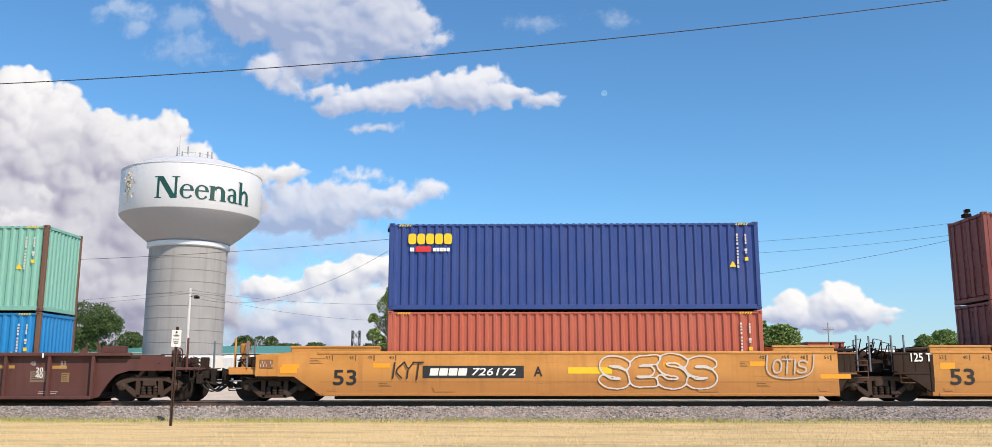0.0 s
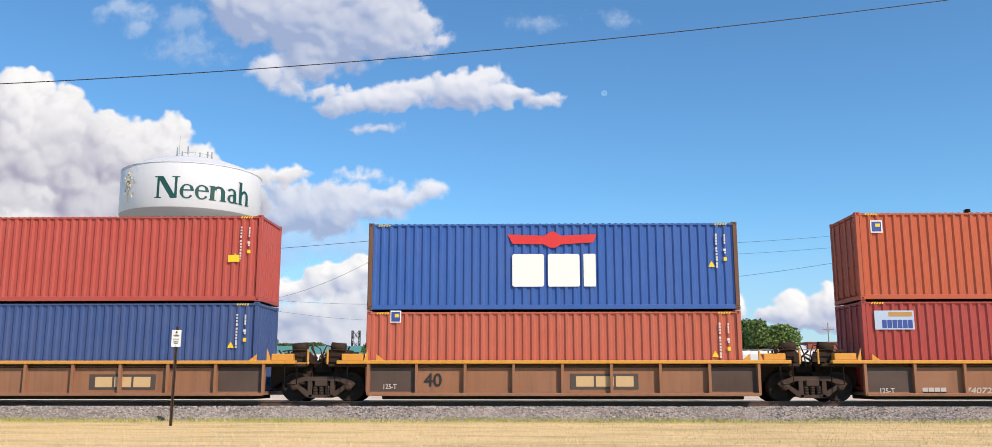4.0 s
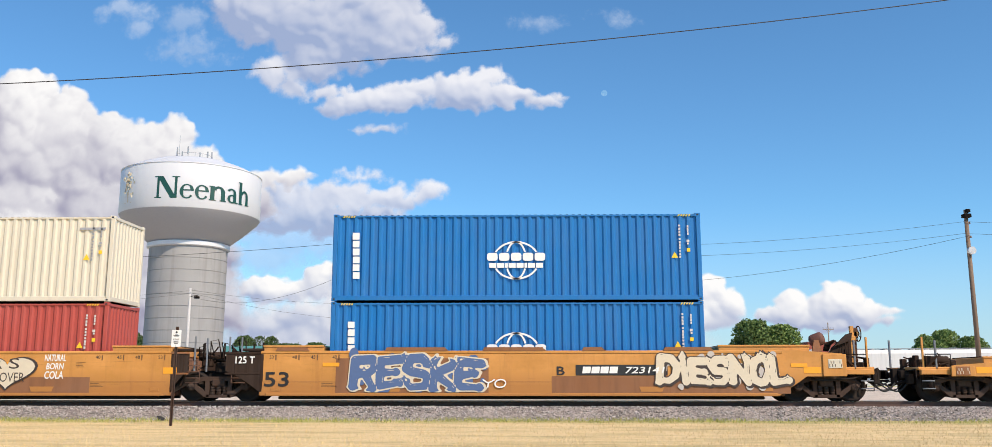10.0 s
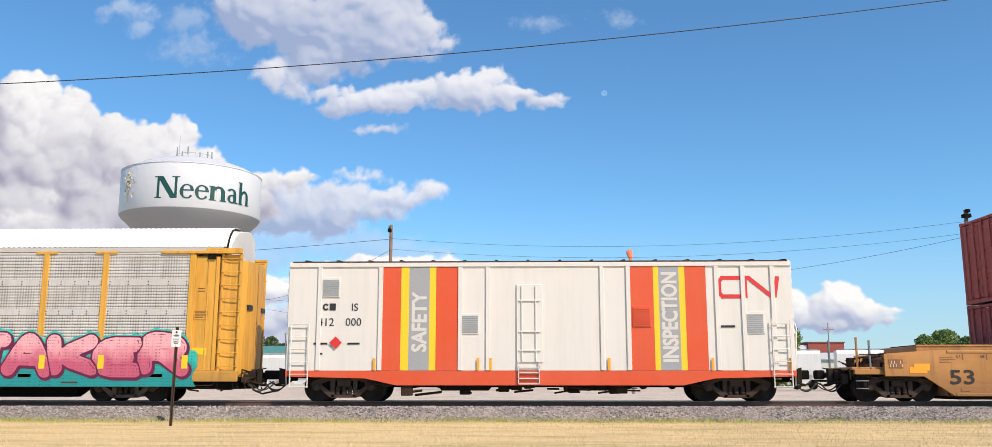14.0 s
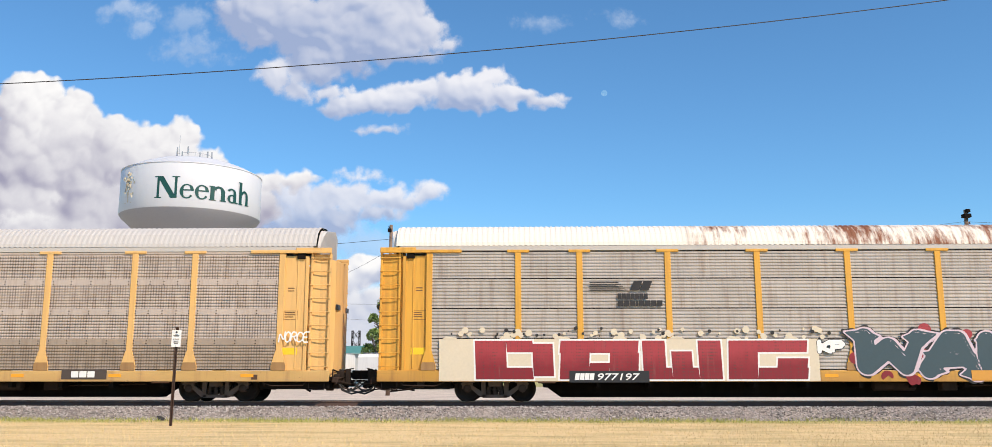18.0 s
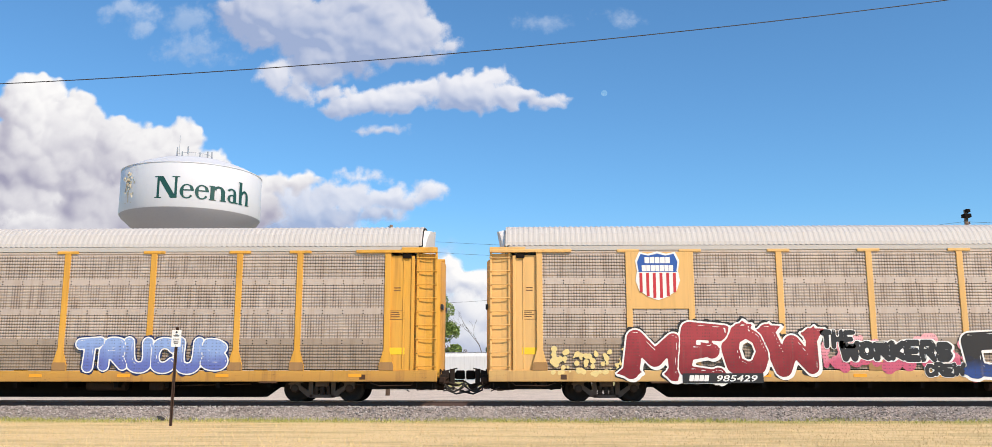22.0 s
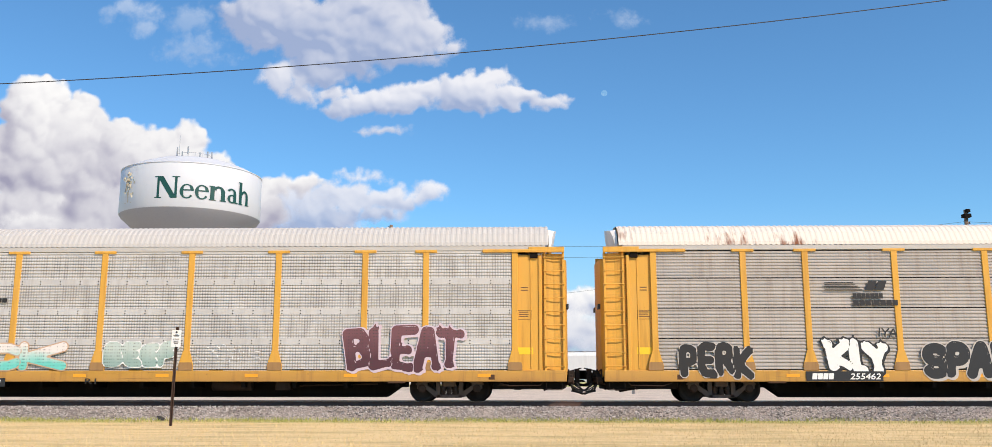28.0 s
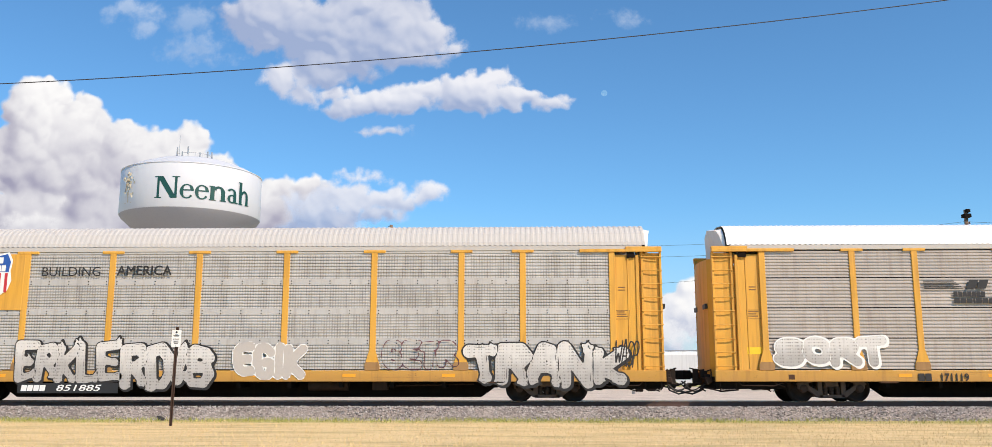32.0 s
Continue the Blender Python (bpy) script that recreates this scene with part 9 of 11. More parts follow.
def graffiti(car, text, x0, x1, z0, z1, fill, line, back, style, seed, form=None, weight=None, drop=None, low=None, flecks=None):
    """Spray-painted letters in layers of paint. style 0: filled, 1: outline, over a wash if there is a fill, 2: thin tag, 3: slanted script, 4: bare letters."""
    y = (YU if any(p.name.startswith("side_sheet") for p in car.children) else YW - 0.024) if car.name.startswith("well") else YR
    form = form or {0: "block", 1: "bubble", 2: "tag", 3: "wild", 4: "block"}[style]
    h = z1 - z0
    k = min(h, 1.5 * (x1 - x0) / len(text))
    weight = weight or {"bubble": 0.165, "block": 0.155, "wild": 0.145, "tag": 0.05}[form]
    pad = 0.42 if style != 2 else 0.1
    step = 0.046 if style != 2 else max(0.018, k * 0.03)
    xs, zs = np.arange(x0 - pad, x1 + pad, step), np.arange(max(0.30, z0 - pad), z1 + pad, step)
    if style == 2:
        a, _ = word_field(text, x0, x1, z0, z1, seed, form, max(weight, 0.022 / k), xs, zs, 0.1)
        painted_shape("graffiti_tag", a, xs, zs, y - 0.012, fill, car, "thin spray-painted tag")
        return
    o = (0.022 if form == "wild" else 0.026) * k if style != 1 else 0.020 * k
    a, b = word_field(text, x0 + o, x1 - o, z0 + o, z1 - o, seed, form, weight, xs, zs, 0.22 if style == 3 else 0.0)
    edge = np.minimum(a, (a - b) * 0.5)          # 0 on every letter's own outline
    gx, gz = np.meshgrid(xs, zs)
    rough = 0.012 * k * (np.sin(17 * gx + 3 * np.sin(9 * gz)) + np.sin(23 * gz + 5 * gx))
    main = None

    def layer(name, field, depth, material):
        nonlocal main
        ob = painted_shape(name if main else "graffiti", field, xs, zs, y - depth, material, main or car, "" if main else "spray-painted graffiti lettering")
        main = main or ob
    if style == 1:
        if fill is not None and fill is not TAN:
            layer("graffiti_fill", edge + 0.2 * o, 0.005, fill)
        layer("graffiti_outline", np.minimum(edge + o, o - edge), 0.009, line)
        return
    if back is not None and back is not fill:
        layer("graffiti_halo", a + (0.045 if form == "wild" else 0.055) * k + 1.2 * rough, 0.002, back)
    if line is not None:
        cast = a.copy()                          # the letters' painted thickness, down to one side
        dx, dz = drop or (0.035 * k, -0.03 * k)
        for f in (0.34, 0.67, 1.0):
            i, j = int(round(f * dx / step)), int(round(f * dz / step))
            cast = np.maximum(cast, np.roll(np.roll(a, i, 1), j, 0))
        layer("graffiti_outline", (cast if style != 4 else a) + o, 0.005, line)
    layer("graffiti_fill", np.minimum(a - 0.35 * o, (a - b) * 0.5 - 0.6 * o) if line is not None else a + 0.3 * o, 0.009, fill or panel_of(car))
    if low is not None:                          # a second colour over the lower part of the letters
        wave = low[1] + 0.07 * np.sin(5.1 * gx) + 0.05 * np.sin(13.0 * gx + 2.0)
        painted_shape("graffiti_fade", np.minimum(np.minimum(a - 0.45 * o, (a - b) * 0.5 - 0.7 * o), wave - gz), xs, zs, y - 0.011, low[0], main, "second colour low in the letters")
    if flecks is not None:
        rng = random.Random(seed + 300)
        dots = np.full(gx.shape, -9.0)
        for _ in range(9 * len(text)):
            p, q, r = rng.uniform(x0, x1), rng.uniform(z0, z1), rng.uniform(0.05, 0.13) * k
            dots = np.maximum(dots, r - np.hypot(gx - p, (gz - q) * rng.uniform(0.7, 1.2)))
        painted_shape("graffiti_flecks", np.minimum(dots, a + 0.20 * k), xs, zs, y - 0.0035, flecks, main, "flecks of colour between the letters")
    if line is not None and style != 4:
        sz, sx = np.gradient(a, step)
        side = -(0.6 * sx - 0.8 * -sz) / (np.hypot(sx, sz) + 1e-6)
        shine = np.minimum(np.minimum(edge - 1.9 * o, 2.5 * o - edge), 0.05 * (side - 0.45))
        painted_shape("graffiti_line", shine, xs, zs, y - 0.013, line, main, "thin strokes inside the letters")


BLOCKS = {"D": [(0, .40, 0, 1), (.40, .74, .70, 1), (.40, .74, 0, .30), (.74, 1, .08, .92)],
          "A": [(0, 1, .68, 1), (0, .37, 0, .68), (.63, 1, 0, .68), (.37, .63, .2, .42)],
          "W": [(0, .29, 0, 1), (.71, 1, 0, 1), (.37, .63, 0, .72), (.29, .37, 0, .3), (.63, .71, 0, .3)],
          "G": [(0, .37, 0, 1), (.37, 1, .70, 1), (.37, 1, 0, .30), (.62, 1, .30, .54)]}


def block_word(car, word, x0, x1, z0, z1, fill, line, back):
    """Wide squared letters that fill a whole painted band."""
    y = YR
    bm = bmesh.new()
    box(bm, x0 - 1.1, x1 + 0.3, y - 0.003, y, z0, z1)
    for i in range(7):
        xx = x0 - 1.0 + (x1 - x0 + 1.1) * i / 6.5
        prism(bm, [(xx, z1 - 0.01), (xx + 0.5, z1 - 0.01), (xx + 0.42, z1 + 0.05), (xx + 0.12, z1 + 0.09)], y - 0.003, y)
    knit(bm)
    main = part("graffiti", bm, back, car, "huge squared graffiti lettering across a cream band")
    cell = (x1 - x0) / len(word)
    h = z1 - z0
    for grow, dy, mat, name in ((0.055, 0.008, line, "graffiti_outline"), (0.0, 0.013, fill, "graffiti_fill")):
        for i, ch in enumerate(word):
            a, w = x0 + cell * i + 0.09, cell - 0.18
            bm = bmesh.new()
            for k, (p, q, r, s) in enumerate(BLOCKS[ch]):
                d = y - dy - 0.0006 * k
                slant = 0.03 * h * (1 if i % 2 else -1)
                prism(bm, [(a + w * p - grow, z0 + 0.06 + (h - .12) * r - grow), (a + w * q + grow, z0 + 0.06 + (h - .12) * r - grow),
                           (a + w * q + grow + slant, z0 + 0.06 + (h - .12) * s + grow), (a + w * p - grow + slant, z0 + 0.06 + (h - .12) * s + grow)], d - 0.0005, d)
            knit(bm)
            part(name, bm, mat, main)


def bulb_tag(car, x0, x1, z0, z1):
    """A light bulb sprayed in thin white lines, from its glass down to its screw cap and wires."""
    cx, w, h = (x0 + x1) / 2, x1 - x0, z1 - z0
    y = -1.452

    def line(pts, name="graffiti_stroke", to=None):
        bm = bmesh.new()
        tube(bm, [(cx + w * a, y, z0 + h * b) for a, b in pts], 0.013)
        return part(name, bm, PALEGREY, to or car, "" if to else "light bulb sprayed in thin white lines")
    glass = [(0.47 * math.cos(math.radians(a)), 0.72 + 0.33 * math.sin(math.radians(a))) for a in range(-55, 236, 15)]
    top = line(glass, "graffiti")
    line([(-0.05, 0.42), (-0.12, 0.6), (-0.25, 0.8), (-0.12, 0.9), (-0.02, 0.68), (0.1, 0.62), (0.16, 0.8), (0.1, 0.95)], to=top)
    line([(0.06, 0.42), (0.06, 0.62), (0.0, 1.0)], to=top)
    for k in range(4):
        line([(-0.26, 0.24 + 0.06 * k), (-0.05, 0.26 + 0.06 * k), (0.2, 0.24 + 0.06 * k), (0.34, 0.3 + 0.06 * k)], to=top)
    line([(-0.2, 0.42), (-0.26, 0.5)], to=top)
    line([(0.3, 0.48), (0.28, 0.54)], to=top)
    line([(0.0, 0.22), (0.04, 0.08), (-0.02, 0.0)], to=top)
    line([(0.1, 0.22), (0.3, 0.06), (0.42, 0.0)], to=top)
    line([(-0.02, 0.0), (0.2, 0.06), (0.42, 0.0)], to=top)


def panel_of(car):
    return [c for c in car.children if c.name.startswith("panel")][0].material_slots[0].material


def sprayed_band(car, x0, x1, z0, z1, material, y, seed):
    """A long solid wash of paint with an uneven misted upper edge."""
    gen = np.random.default_rng(seed)
    xs, zs = np.arange(x0 - 0.1, x1 + 0.1, 0.06), np.arange(z0, z1 + 0.4, 0.05)
    gx, gz = np.meshgrid(xs, zs)
    p = gen.uniform(0, 6.28, 4)
    top = z1 - 0.18 + 0.12 * np.sin(1.1 * gx + p[0]) + 0.08 * np.sin(3.7 * gx + p[1]) + 0.05 * np.sin(9.0 * gx + p[2]) + 0.04 * gen.standard_normal(len(xs))
    field = np.minimum(np.minimum(top - gz, gx - x0 + 0.06 * np.sin(7 * gz + p[3])), x1 - gx + 0.1 * np.sin(6 * gz))
    painted_shape("sprayed_wash", field, xs, zs, y, material, car, "solid sprayed wash behind the letters")


def bubble_cloud(car, r, material, y, n, seed, dots=1.0):
    """A sprayed patch with a lumpy round-edged outline."""
    rng = random.Random(seed)
    x0, x1, z0, z1 = r
    k = min((z1 - z0) * 0.28, (x1 - x0) * 0.3)
    xs, zs = np.arange(x0 - 0.1, x1 + 0.1, 0.05), np.arange(z0, z1 + 0.1, 0.05)
    gx, gz = np.meshgrid(xs, zs)
    field = np.full(gx.shape, -1.0)
    for _ in range(n):
        q = k * rng.uniform(0.35, 1.0) * dots
        field = np.maximum(field, q - np.hypot(gx - rng.uniform(x0 + k * .6, x1 - k * .6), gz - rng.uniform(z0 + k * 0.5, z1 - k * 0.7)))
    painted_shape("sprayed_patch", field, xs, zs, y, material, car, "soft sprayed background patch")


def shield(car, x, z, w, h):
    """A striped railway shield."""
    y = YR - 0.004

    def outline(k):
        return [(x + k * w / 2 * a, z + k * h / 2 * b) for a, b in ((0, -1), (.45, -.86), (.85, -.6), (1, -.2), (.93, .2), (1, .62), (.82, .98), (.42, .9), (0, 1),
                                                                   (-.42, .9), (-.82, .98), (-1, .62), (-.93, .2), (-1, -.2), (-.85, -.6), (-.45, -.86))]
    bm = bmesh.new()
    prism(bm, outline(1.06), y, y + 0.004)
    s = part("shield", bm, WHITE, car, "red, white and blue railway shield")
    bm = bmesh.new()
    top = [p for p in outline(0.97) if p[1] > z + 0.02 * h]
    left = min(p[0] for p in top)
    right = max(p[0] for p in top)
    top = [(right * 0.995 + x * 0.005, z + 0.08 * h)] + [p for p in outline(0.97) if p[1] > z + 0.09 * h] + [(left * 0.995 + x * 0.005, z + 0.08 * h)]
    prism(bm, top, y - 0.004, y - 0.001)
    part("shield_field", bm, mark_paint("shield blue", (0.02, 0.09, 0.36)), s)
    for i in range(6):
        xx = x + w * (-0.40 + 0.16 * i)
        d = abs(-0.40 + 0.16 * i) * 2
        zb = z - h * 0.485 * (1 - 0.42 * d ** 2.2)
        bm = bmesh.new()
        box(bm, xx - w * 0.035, xx + w * 0.035, y - 0.004, y - 0.001, zb, z + 0.06 * h)
        part("stripe", bm, mark_paint("shield red", (0.50, 0.03, 0.04)), s)
    for k, (a, n) in enumerate(((0.68, 5), (0.33, 7))):
        wd = w * (0.62 if k == 0 else 0.76)
        word_bars(s, x - wd / 2, x + wd / 2, z + h * a / 2 - h * 0.07, z + h * a / 2 + h * 0.065, "b" * n, WHITE, y - 0.006)


def name_panel(car):
    """The plain board in the narrow bay that carries the shield."""
    bm = bmesh.new()
    cbox(bm, -9.12, -7.28, -1.515, -1.49, 2.95, 4.80, 0.006)
    frame_mat = [c for c in car.children if c.name.startswith("post")][0].material_slots[0].material
    part("name_board", bm, frame_mat, car, "plain board in the frame colour")


def rail_logo(car, x0, x1, z0, z1):
    """Speed lines and slanted black lettering, not spelt out."""
    h, w = z1 - z0, x1 - x0
    y = YR - 0.004
    bars = [(x0 + w * 0.0, x0 + w * (0.52 - 0.03 * i), z0 + h * (0.62 + 0.075 * i), z0 + h * (0.655 + 0.075 * i)) for i in range(5)]
    bars_on(car, bars, SOFTBLACK, y, "logo", "black speed lines")
    word_bars(car, x0 + w * 0.55, x0 + w * 0.82, z0 + h * 0.62, z1, "bb", SOFTBLACK, y - 0.001, "logo", "", 0.4)
    word_bars(car, x0 + w * 0.38, x0 + w * 0.80, z0 + h * 0.28, z0 + h * 0.5, "bbbbbbb", SOFTBLACK, y, "logo")
    word_bars(car, x0 + w * 0.38, x1, z0, z0 + h * 0.22, "bbbibbbb", SOFTBLACK, y, "logo")


def red_bird(c):
    bm = bmesh.new()
    y = YC - 0.004
    prism(bm, [(-1.48, 2.50), (-0.25, 2.45), (-0.08, 2.56), (0.02, 2.60), (0.12, 2.56), (0.28, 2.45), (1.48, 2.50), (1.35, 2.22), (0.3, 2.16), (0.12, 2.05), (-0.06, 2.05), (-0.28, 2.16), (-1.30, 2.18)], y - 0.002, y + 0.002)
    part("logo", bm, RED, c, "red spread-winged emblem")


def horse_mark(c):
    bm = bmesh.new()
    y = YC - 0.003
    for x, z, r, s in ((-5.55, 2.28, 0.14, 1), (-5.35, 2.30, 0.18, 1), (-5.12, 2.36, 0.16, 1), (-4.98, 2.42, 0.11, 1), (-5.7, 2.18, 0.1, 1), (-5.2, 2.2, 0.12, 1), (-4.9, 2.25, 0.07, 1), (-5.75, 2.36, 0.06, 1)):
        rod(bm, (x, y, z), (x, y + 0.003, z), r, 12)
    part("logo", bm, WHITE, c, "white curling animal emblem")


def globe_mark(c, x, z, lower):
    y = YC - 0.004
    bm = bmesh.new()

    def ring(rx, rz, w):
        k = 40
        for i in range(k):
            a, b = 2 * math.pi * i / k, 2 * math.pi * (i + 1) / k
            if not lower and (math.sin(a) < 0.05):
                continue
            if abs(rz * math.sin((a + b) / 2)) < 0.27:
                continue
            vs = [(x + (rx + d) * math.cos(q), y, z + (rz + d) * math.sin(q)) for q, d in ((a, 0), (b, 0), (b, w), (a, w))]
            bm.faces.new([bm.verts.new(v) for v in vs])
    ring(0.72, 0.58, 0.06)
    ring(0.30, 0.58, 0.06)
    part("logo", bm, WHITE, c, "white line-drawn globe emblem")
    word_bars(c, x - 0.98, x + 0.98, z - 0.02, z + 0.25, "ddddd", WHITE, y, "logo", "white company lettering")
    if lower:
        word_bars(c, x - 0.9, x + 0.9, z - 0.25, z - 0.09, "bbibbibb", WHITE, y, "logo")


def arc_mark(c):
    bm = bmesh.new()
    for r in (0.20, 0.33):
        for i in range(16):
            a, b = math.pi * (0.0 + 1.5 * i / 16) - 0.9, math.pi * (0.0 + 1.5 * (i + 1) / 16) - 0.9
            vs = [(-1.95 + (r + d) * math.cos(q), YR - 0.006, 3.28 + (r + d) * math.sin(q)) for q, d in ((a, 0), (b, 0), (b, .07), (a, .07))]
            bm.faces.new([bm.verts.new(v) for v in vs])
    part("logo", bm, WHITE, c, "white curved railway emblem")


def heart_tag(c):
    def heart(k, y):
        bm = bmesh.new()
        pts = [(16 * math.sin(t) ** 3, 13 * math.cos(t) - 5 * math.cos(2 * t) - 2 * math.cos(3 * t) - math.cos(4 * t)) for t in np.linspace(0, 2 * math.pi, 41)[:-1]]
        prism(bm, [(3.02 + k * p * 0.06, 0.98 + k * q * 0.036) for p, q in pts], y - 0.002, y)
        return bm
    a = part("graffiti", heart(1.06, YW - 0.024 - 0.004), UMBERLINE, c, "cream spray-painted heart with a dark outline")
    part("graffiti_fill", heart(0.96, YW - 0.024 - 0.008), CREAMY, a)
    for ch, x, z, s in (("R", 2.7, 1.22, 0.34), ("S", 3.25, 1.22, 0.34), ("CLOVER", 3.02, 0.78, 0.30)):
        me = letters(ch, s, 1.2 if len(ch) > 1 else 0.34)
        put("graffiti_stroke", me, UMBERLINE, a, m=pose(x, YW - 0.024 - 0.013, z))


for k, (key, rack) in enumerate(racks.items()):
    rack_notices(rack, 40 + k)
text_on(car_b, "53", -7.42, 0.77, 0.47, SOFTBLACK, width=0.74, y=YW - 0.008, shear=0.0, heavy=0.012)
bars_on(car_b, [(-4.91, -1.66, 0.75, 1.14)], BLACK, YW - 0.002, "number_plate", "black panel with white fleet number")
word_bars(car_b, -4.71, -3.49, 0.83, 1.06, "bbbb", WHITE, YW - 0.006, "logo", "", 0.15)
text_on(car_b, "726172", -2.62, 0.95, 0.23, WHITE, width=1.40, y=YW - 0.008, shear=0.2, heavy=0.006)
text_on(car_b, "A", -1.20, 0.96, 0.30, BLACK, width=0.25, y=YW - 0.008, shear=0.0, heavy=0.008)
graffiti(car_b, "KYT", -5.85, -4.91, 0.69, 1.3, BLACK, None, None, 2, 3)
bars_on(car_b, [(-0.24, 1.15, 0.89, 1.09)], YELLOW, YW - 0.0, "notice", "yellow notice with small print")
graffiti(car_b, "SESS", 0.77, 4.47, 0.38, 1.58, TAN, OFFWHITE, None, 1, 4, form="bubble", weight=0.13)
graffiti(car_b, "OTIS", 6.25, 7.35, 0.86, 1.36, PALEGREY, None, None, 2, 5, weight=0.035)
graffiti(car_b, "U", 6.05, 7.55, 0.70, 1.5, PALEGREY, None, None, 2, 6, weight=0.018)
bars_on(car_b, [(-6.51, -5.96, 1.08, 1.22)], ORANGE, YW - 0.0, "reflector", "")
bars_on(car_b, [(2.79, 3.33, 1.11, 1.25)], ORANGE, YW - 0.0, "reflector", "")
bars_on(car_b, [(5.54, 6.08, 1.13, 1.27)], ORANGE, YW - 0.0, "reflector", "")
bars_on(car_b, [(7.75, 8.71, 0.73, 0.87)], ORANGE, YW - 0.0, "reflector", "")
bars_on(car_b, [(-9.48, -8.91, 1.06, 1.2)], ORANGE, YW - 0.0, "reflector", "")
text_on(car_a, "125 T", -8.61, 1.40, 0.26, WHITE, width=0.65, y=YW - 0.008, shear=0.0, heavy=0.007)
text_on(car_a, "53", -7.37, 0.79, 0.49, SOFTBLACK, width=0.75, y=YW - 0.008, shear=0.0, heavy=0.013)
bars_on(car_a, [(-8.04, -7.57, 1.03, 1.23)], ORANGE, YW - 0.0, "reflector", "")
word_bars(con_b, -5.47, -3.99, 2.18, 2.54, "ddddd", YELLOW, YC - 0.006, "logo", "bold yellow company lettering", 0)
word_bars(con_b, -5.4, -5.25, 1.94, 2.07, "bb", WHITE, YC - 0.006, "logo", "", 0.0)
bars_on(con_b, [(-5.21, -4.7, 1.93, 2.11)], RED, YC - 0.0, "logo", "")
word_bars(con_b, -4.64, -4.07, 1.94, 2.06, "bbbbb", WHITE, YC - 0.006, "logo", "", 0.0)
word_bars(con_c, -3.1, -0.81, 1.04, 1.9, "bbibb", WHITE, YC - 0.006, "logo", "tall white company lettering", 0)
word_bars(con_c, -0.22, 3.34, 1.05, 1.94, "bbibbibb", WHITE, YC - 0.006, "logo", "tall white company lettering", 0)
text_on(car_c, "20", -6.30, 0.98, 0.16, WHITE, width=0.25, y=YU - 0.008, shear=0.0, heavy=0.004)
text_on(car_c, "40", -6.29, 0.79, 0.18, WHITE, width=0.25, y=YU - 0.008, shear=0.0, heavy=0.005)
text_on(car_c, "20", 6.14, 1.01, 0.16, WHITE, width=0.24, y=YU - 0.008, shear=0.0, heavy=0.004)
text_on(car_c, "40", 6.14, 0.83, 0.16, WHITE, width=0.24, y=YU - 0.008, shear=0.0, heavy=0.004)
word_bars(car_c, -5.67, -5.22, 0.74, 1.0, "bb", DUSTY, YU - 0.006, "logo", "", 0.0)
text_on(car_c, "527075", -4.70, 0.90, 0.28, DUSTY, width=0.85, y=YU - 0.008, shear=0.2, heavy=0.007)
bulb_tag(car_c, 0.72, 1.59, 0.28, 1.55)
bars_on(car_c, [(-8.08, -7.46, 1.06, 1.16)], DULLGOLD, YU - 0.0, "reflector", "")
bars_on(car_c, [(-1.97, -1.35, 1.06, 1.16)], DULLGOLD, YU - 0.0, "reflector", "")
bars_on(car_c, [(-0.42, 0.19, 1.06, 1.16)], DULLGOLD, YU - 0.0, "reflector", "")
bars_on(car_c, [(2.35, 2.96, 1.06, 1.16)], DULLGOLD, YU - 0.0, "reflector", "")
bars_on(car_c, [(4.69, 5.3, 1.06, 1.16)], DULLGOLD, YU - 0.0, "reflector", "")
bars_on(car_c, [(6.42, 7.03, 1.05, 1.15)], DULLGOLD, YU - 0.0, "reflector", "")
bars_on(car_c, [(-0.89, -0.13, 1.38, 1.5)], PALEGREY, YU - 0.0, "notice", "")
bars_on(car_c, [(0.16, 0.9, 1.38, 1.5)], PALEGREY, YU - 0.0, "notice", "")
bars_on(con_d, [(-5.61, -5.22, 2.2, 2.61)], WHITE, YC - 0.0, "sticker", "blue, white and yellow owner sticker")
bars_on(con_d, [(-5.57, -5.26, 2.24, 2.57)], NAVY, YC - 0.004, "logo", "")
bars_on(con_d, [(-5.45, -5.3, 2.4, 2.5)], YELLOW, YC - 0.008, "logo", "")
bars_on(con_d2, [(-5.69, -4.43, 1.96, 2.57)], PALEBLUE, YC - 0.0, "sticker", "white and pale blue owner board")
word_bars(con_d2, -5.47, -4.48, 2.0, 2.27, "bbbbbb", NAVY, YC - 0.006, "logo", "", 0.0)
bars_on(con_d2, [(-5.24, -4.48, 2.38, 2.52)], DULLGOLD, YC - 0.004, "logo", "")
bars_on(con_d, [(5.36, 5.7, 0.62, 0.95)], YELLOW, YC - 0.0, "sticker", "yellow caution square")
text_on(units[0], "740727", -2.59, 0.36, 0.18, PALEGREY, width=0.98, y=YU - 0.008, shear=0.15, heavy=0.005)
word_bars(units[0], -4.46, -3.7, 0.27, 0.45, "bbbb", PALEGREY, YU - 0.006, "logo", "", 0.0)
text_on(units[0], "40", 0.74, 0.64, 0.37, SOFTBLACK, width=0.55, y=YU - 0.008, shear=0.0, heavy=0.010)
text_on(units[0], "125-T", -5.55, 0.35, 0.16, PALEGREY, width=0.45, y=YU - 0.008, shear=0.0, heavy=0.004)
red_bird(con_e)
word_bars(con_e, -1.38, 1.49, 0.76, 1.84, "bbi", WHITE, YC - 0.006, "logo", "heavy white company lettering", 0)
bars_on(con_e2, [(-5.31, -4.96, 2.21, 2.6)], WHITE, YC - 0.0, "sticker", "blue, white and yellow owner sticker")
bars_on(con_e2, [(-5.28, -5.0, 2.24, 2.56)], NAVY, YC - 0.004, "logo", "")
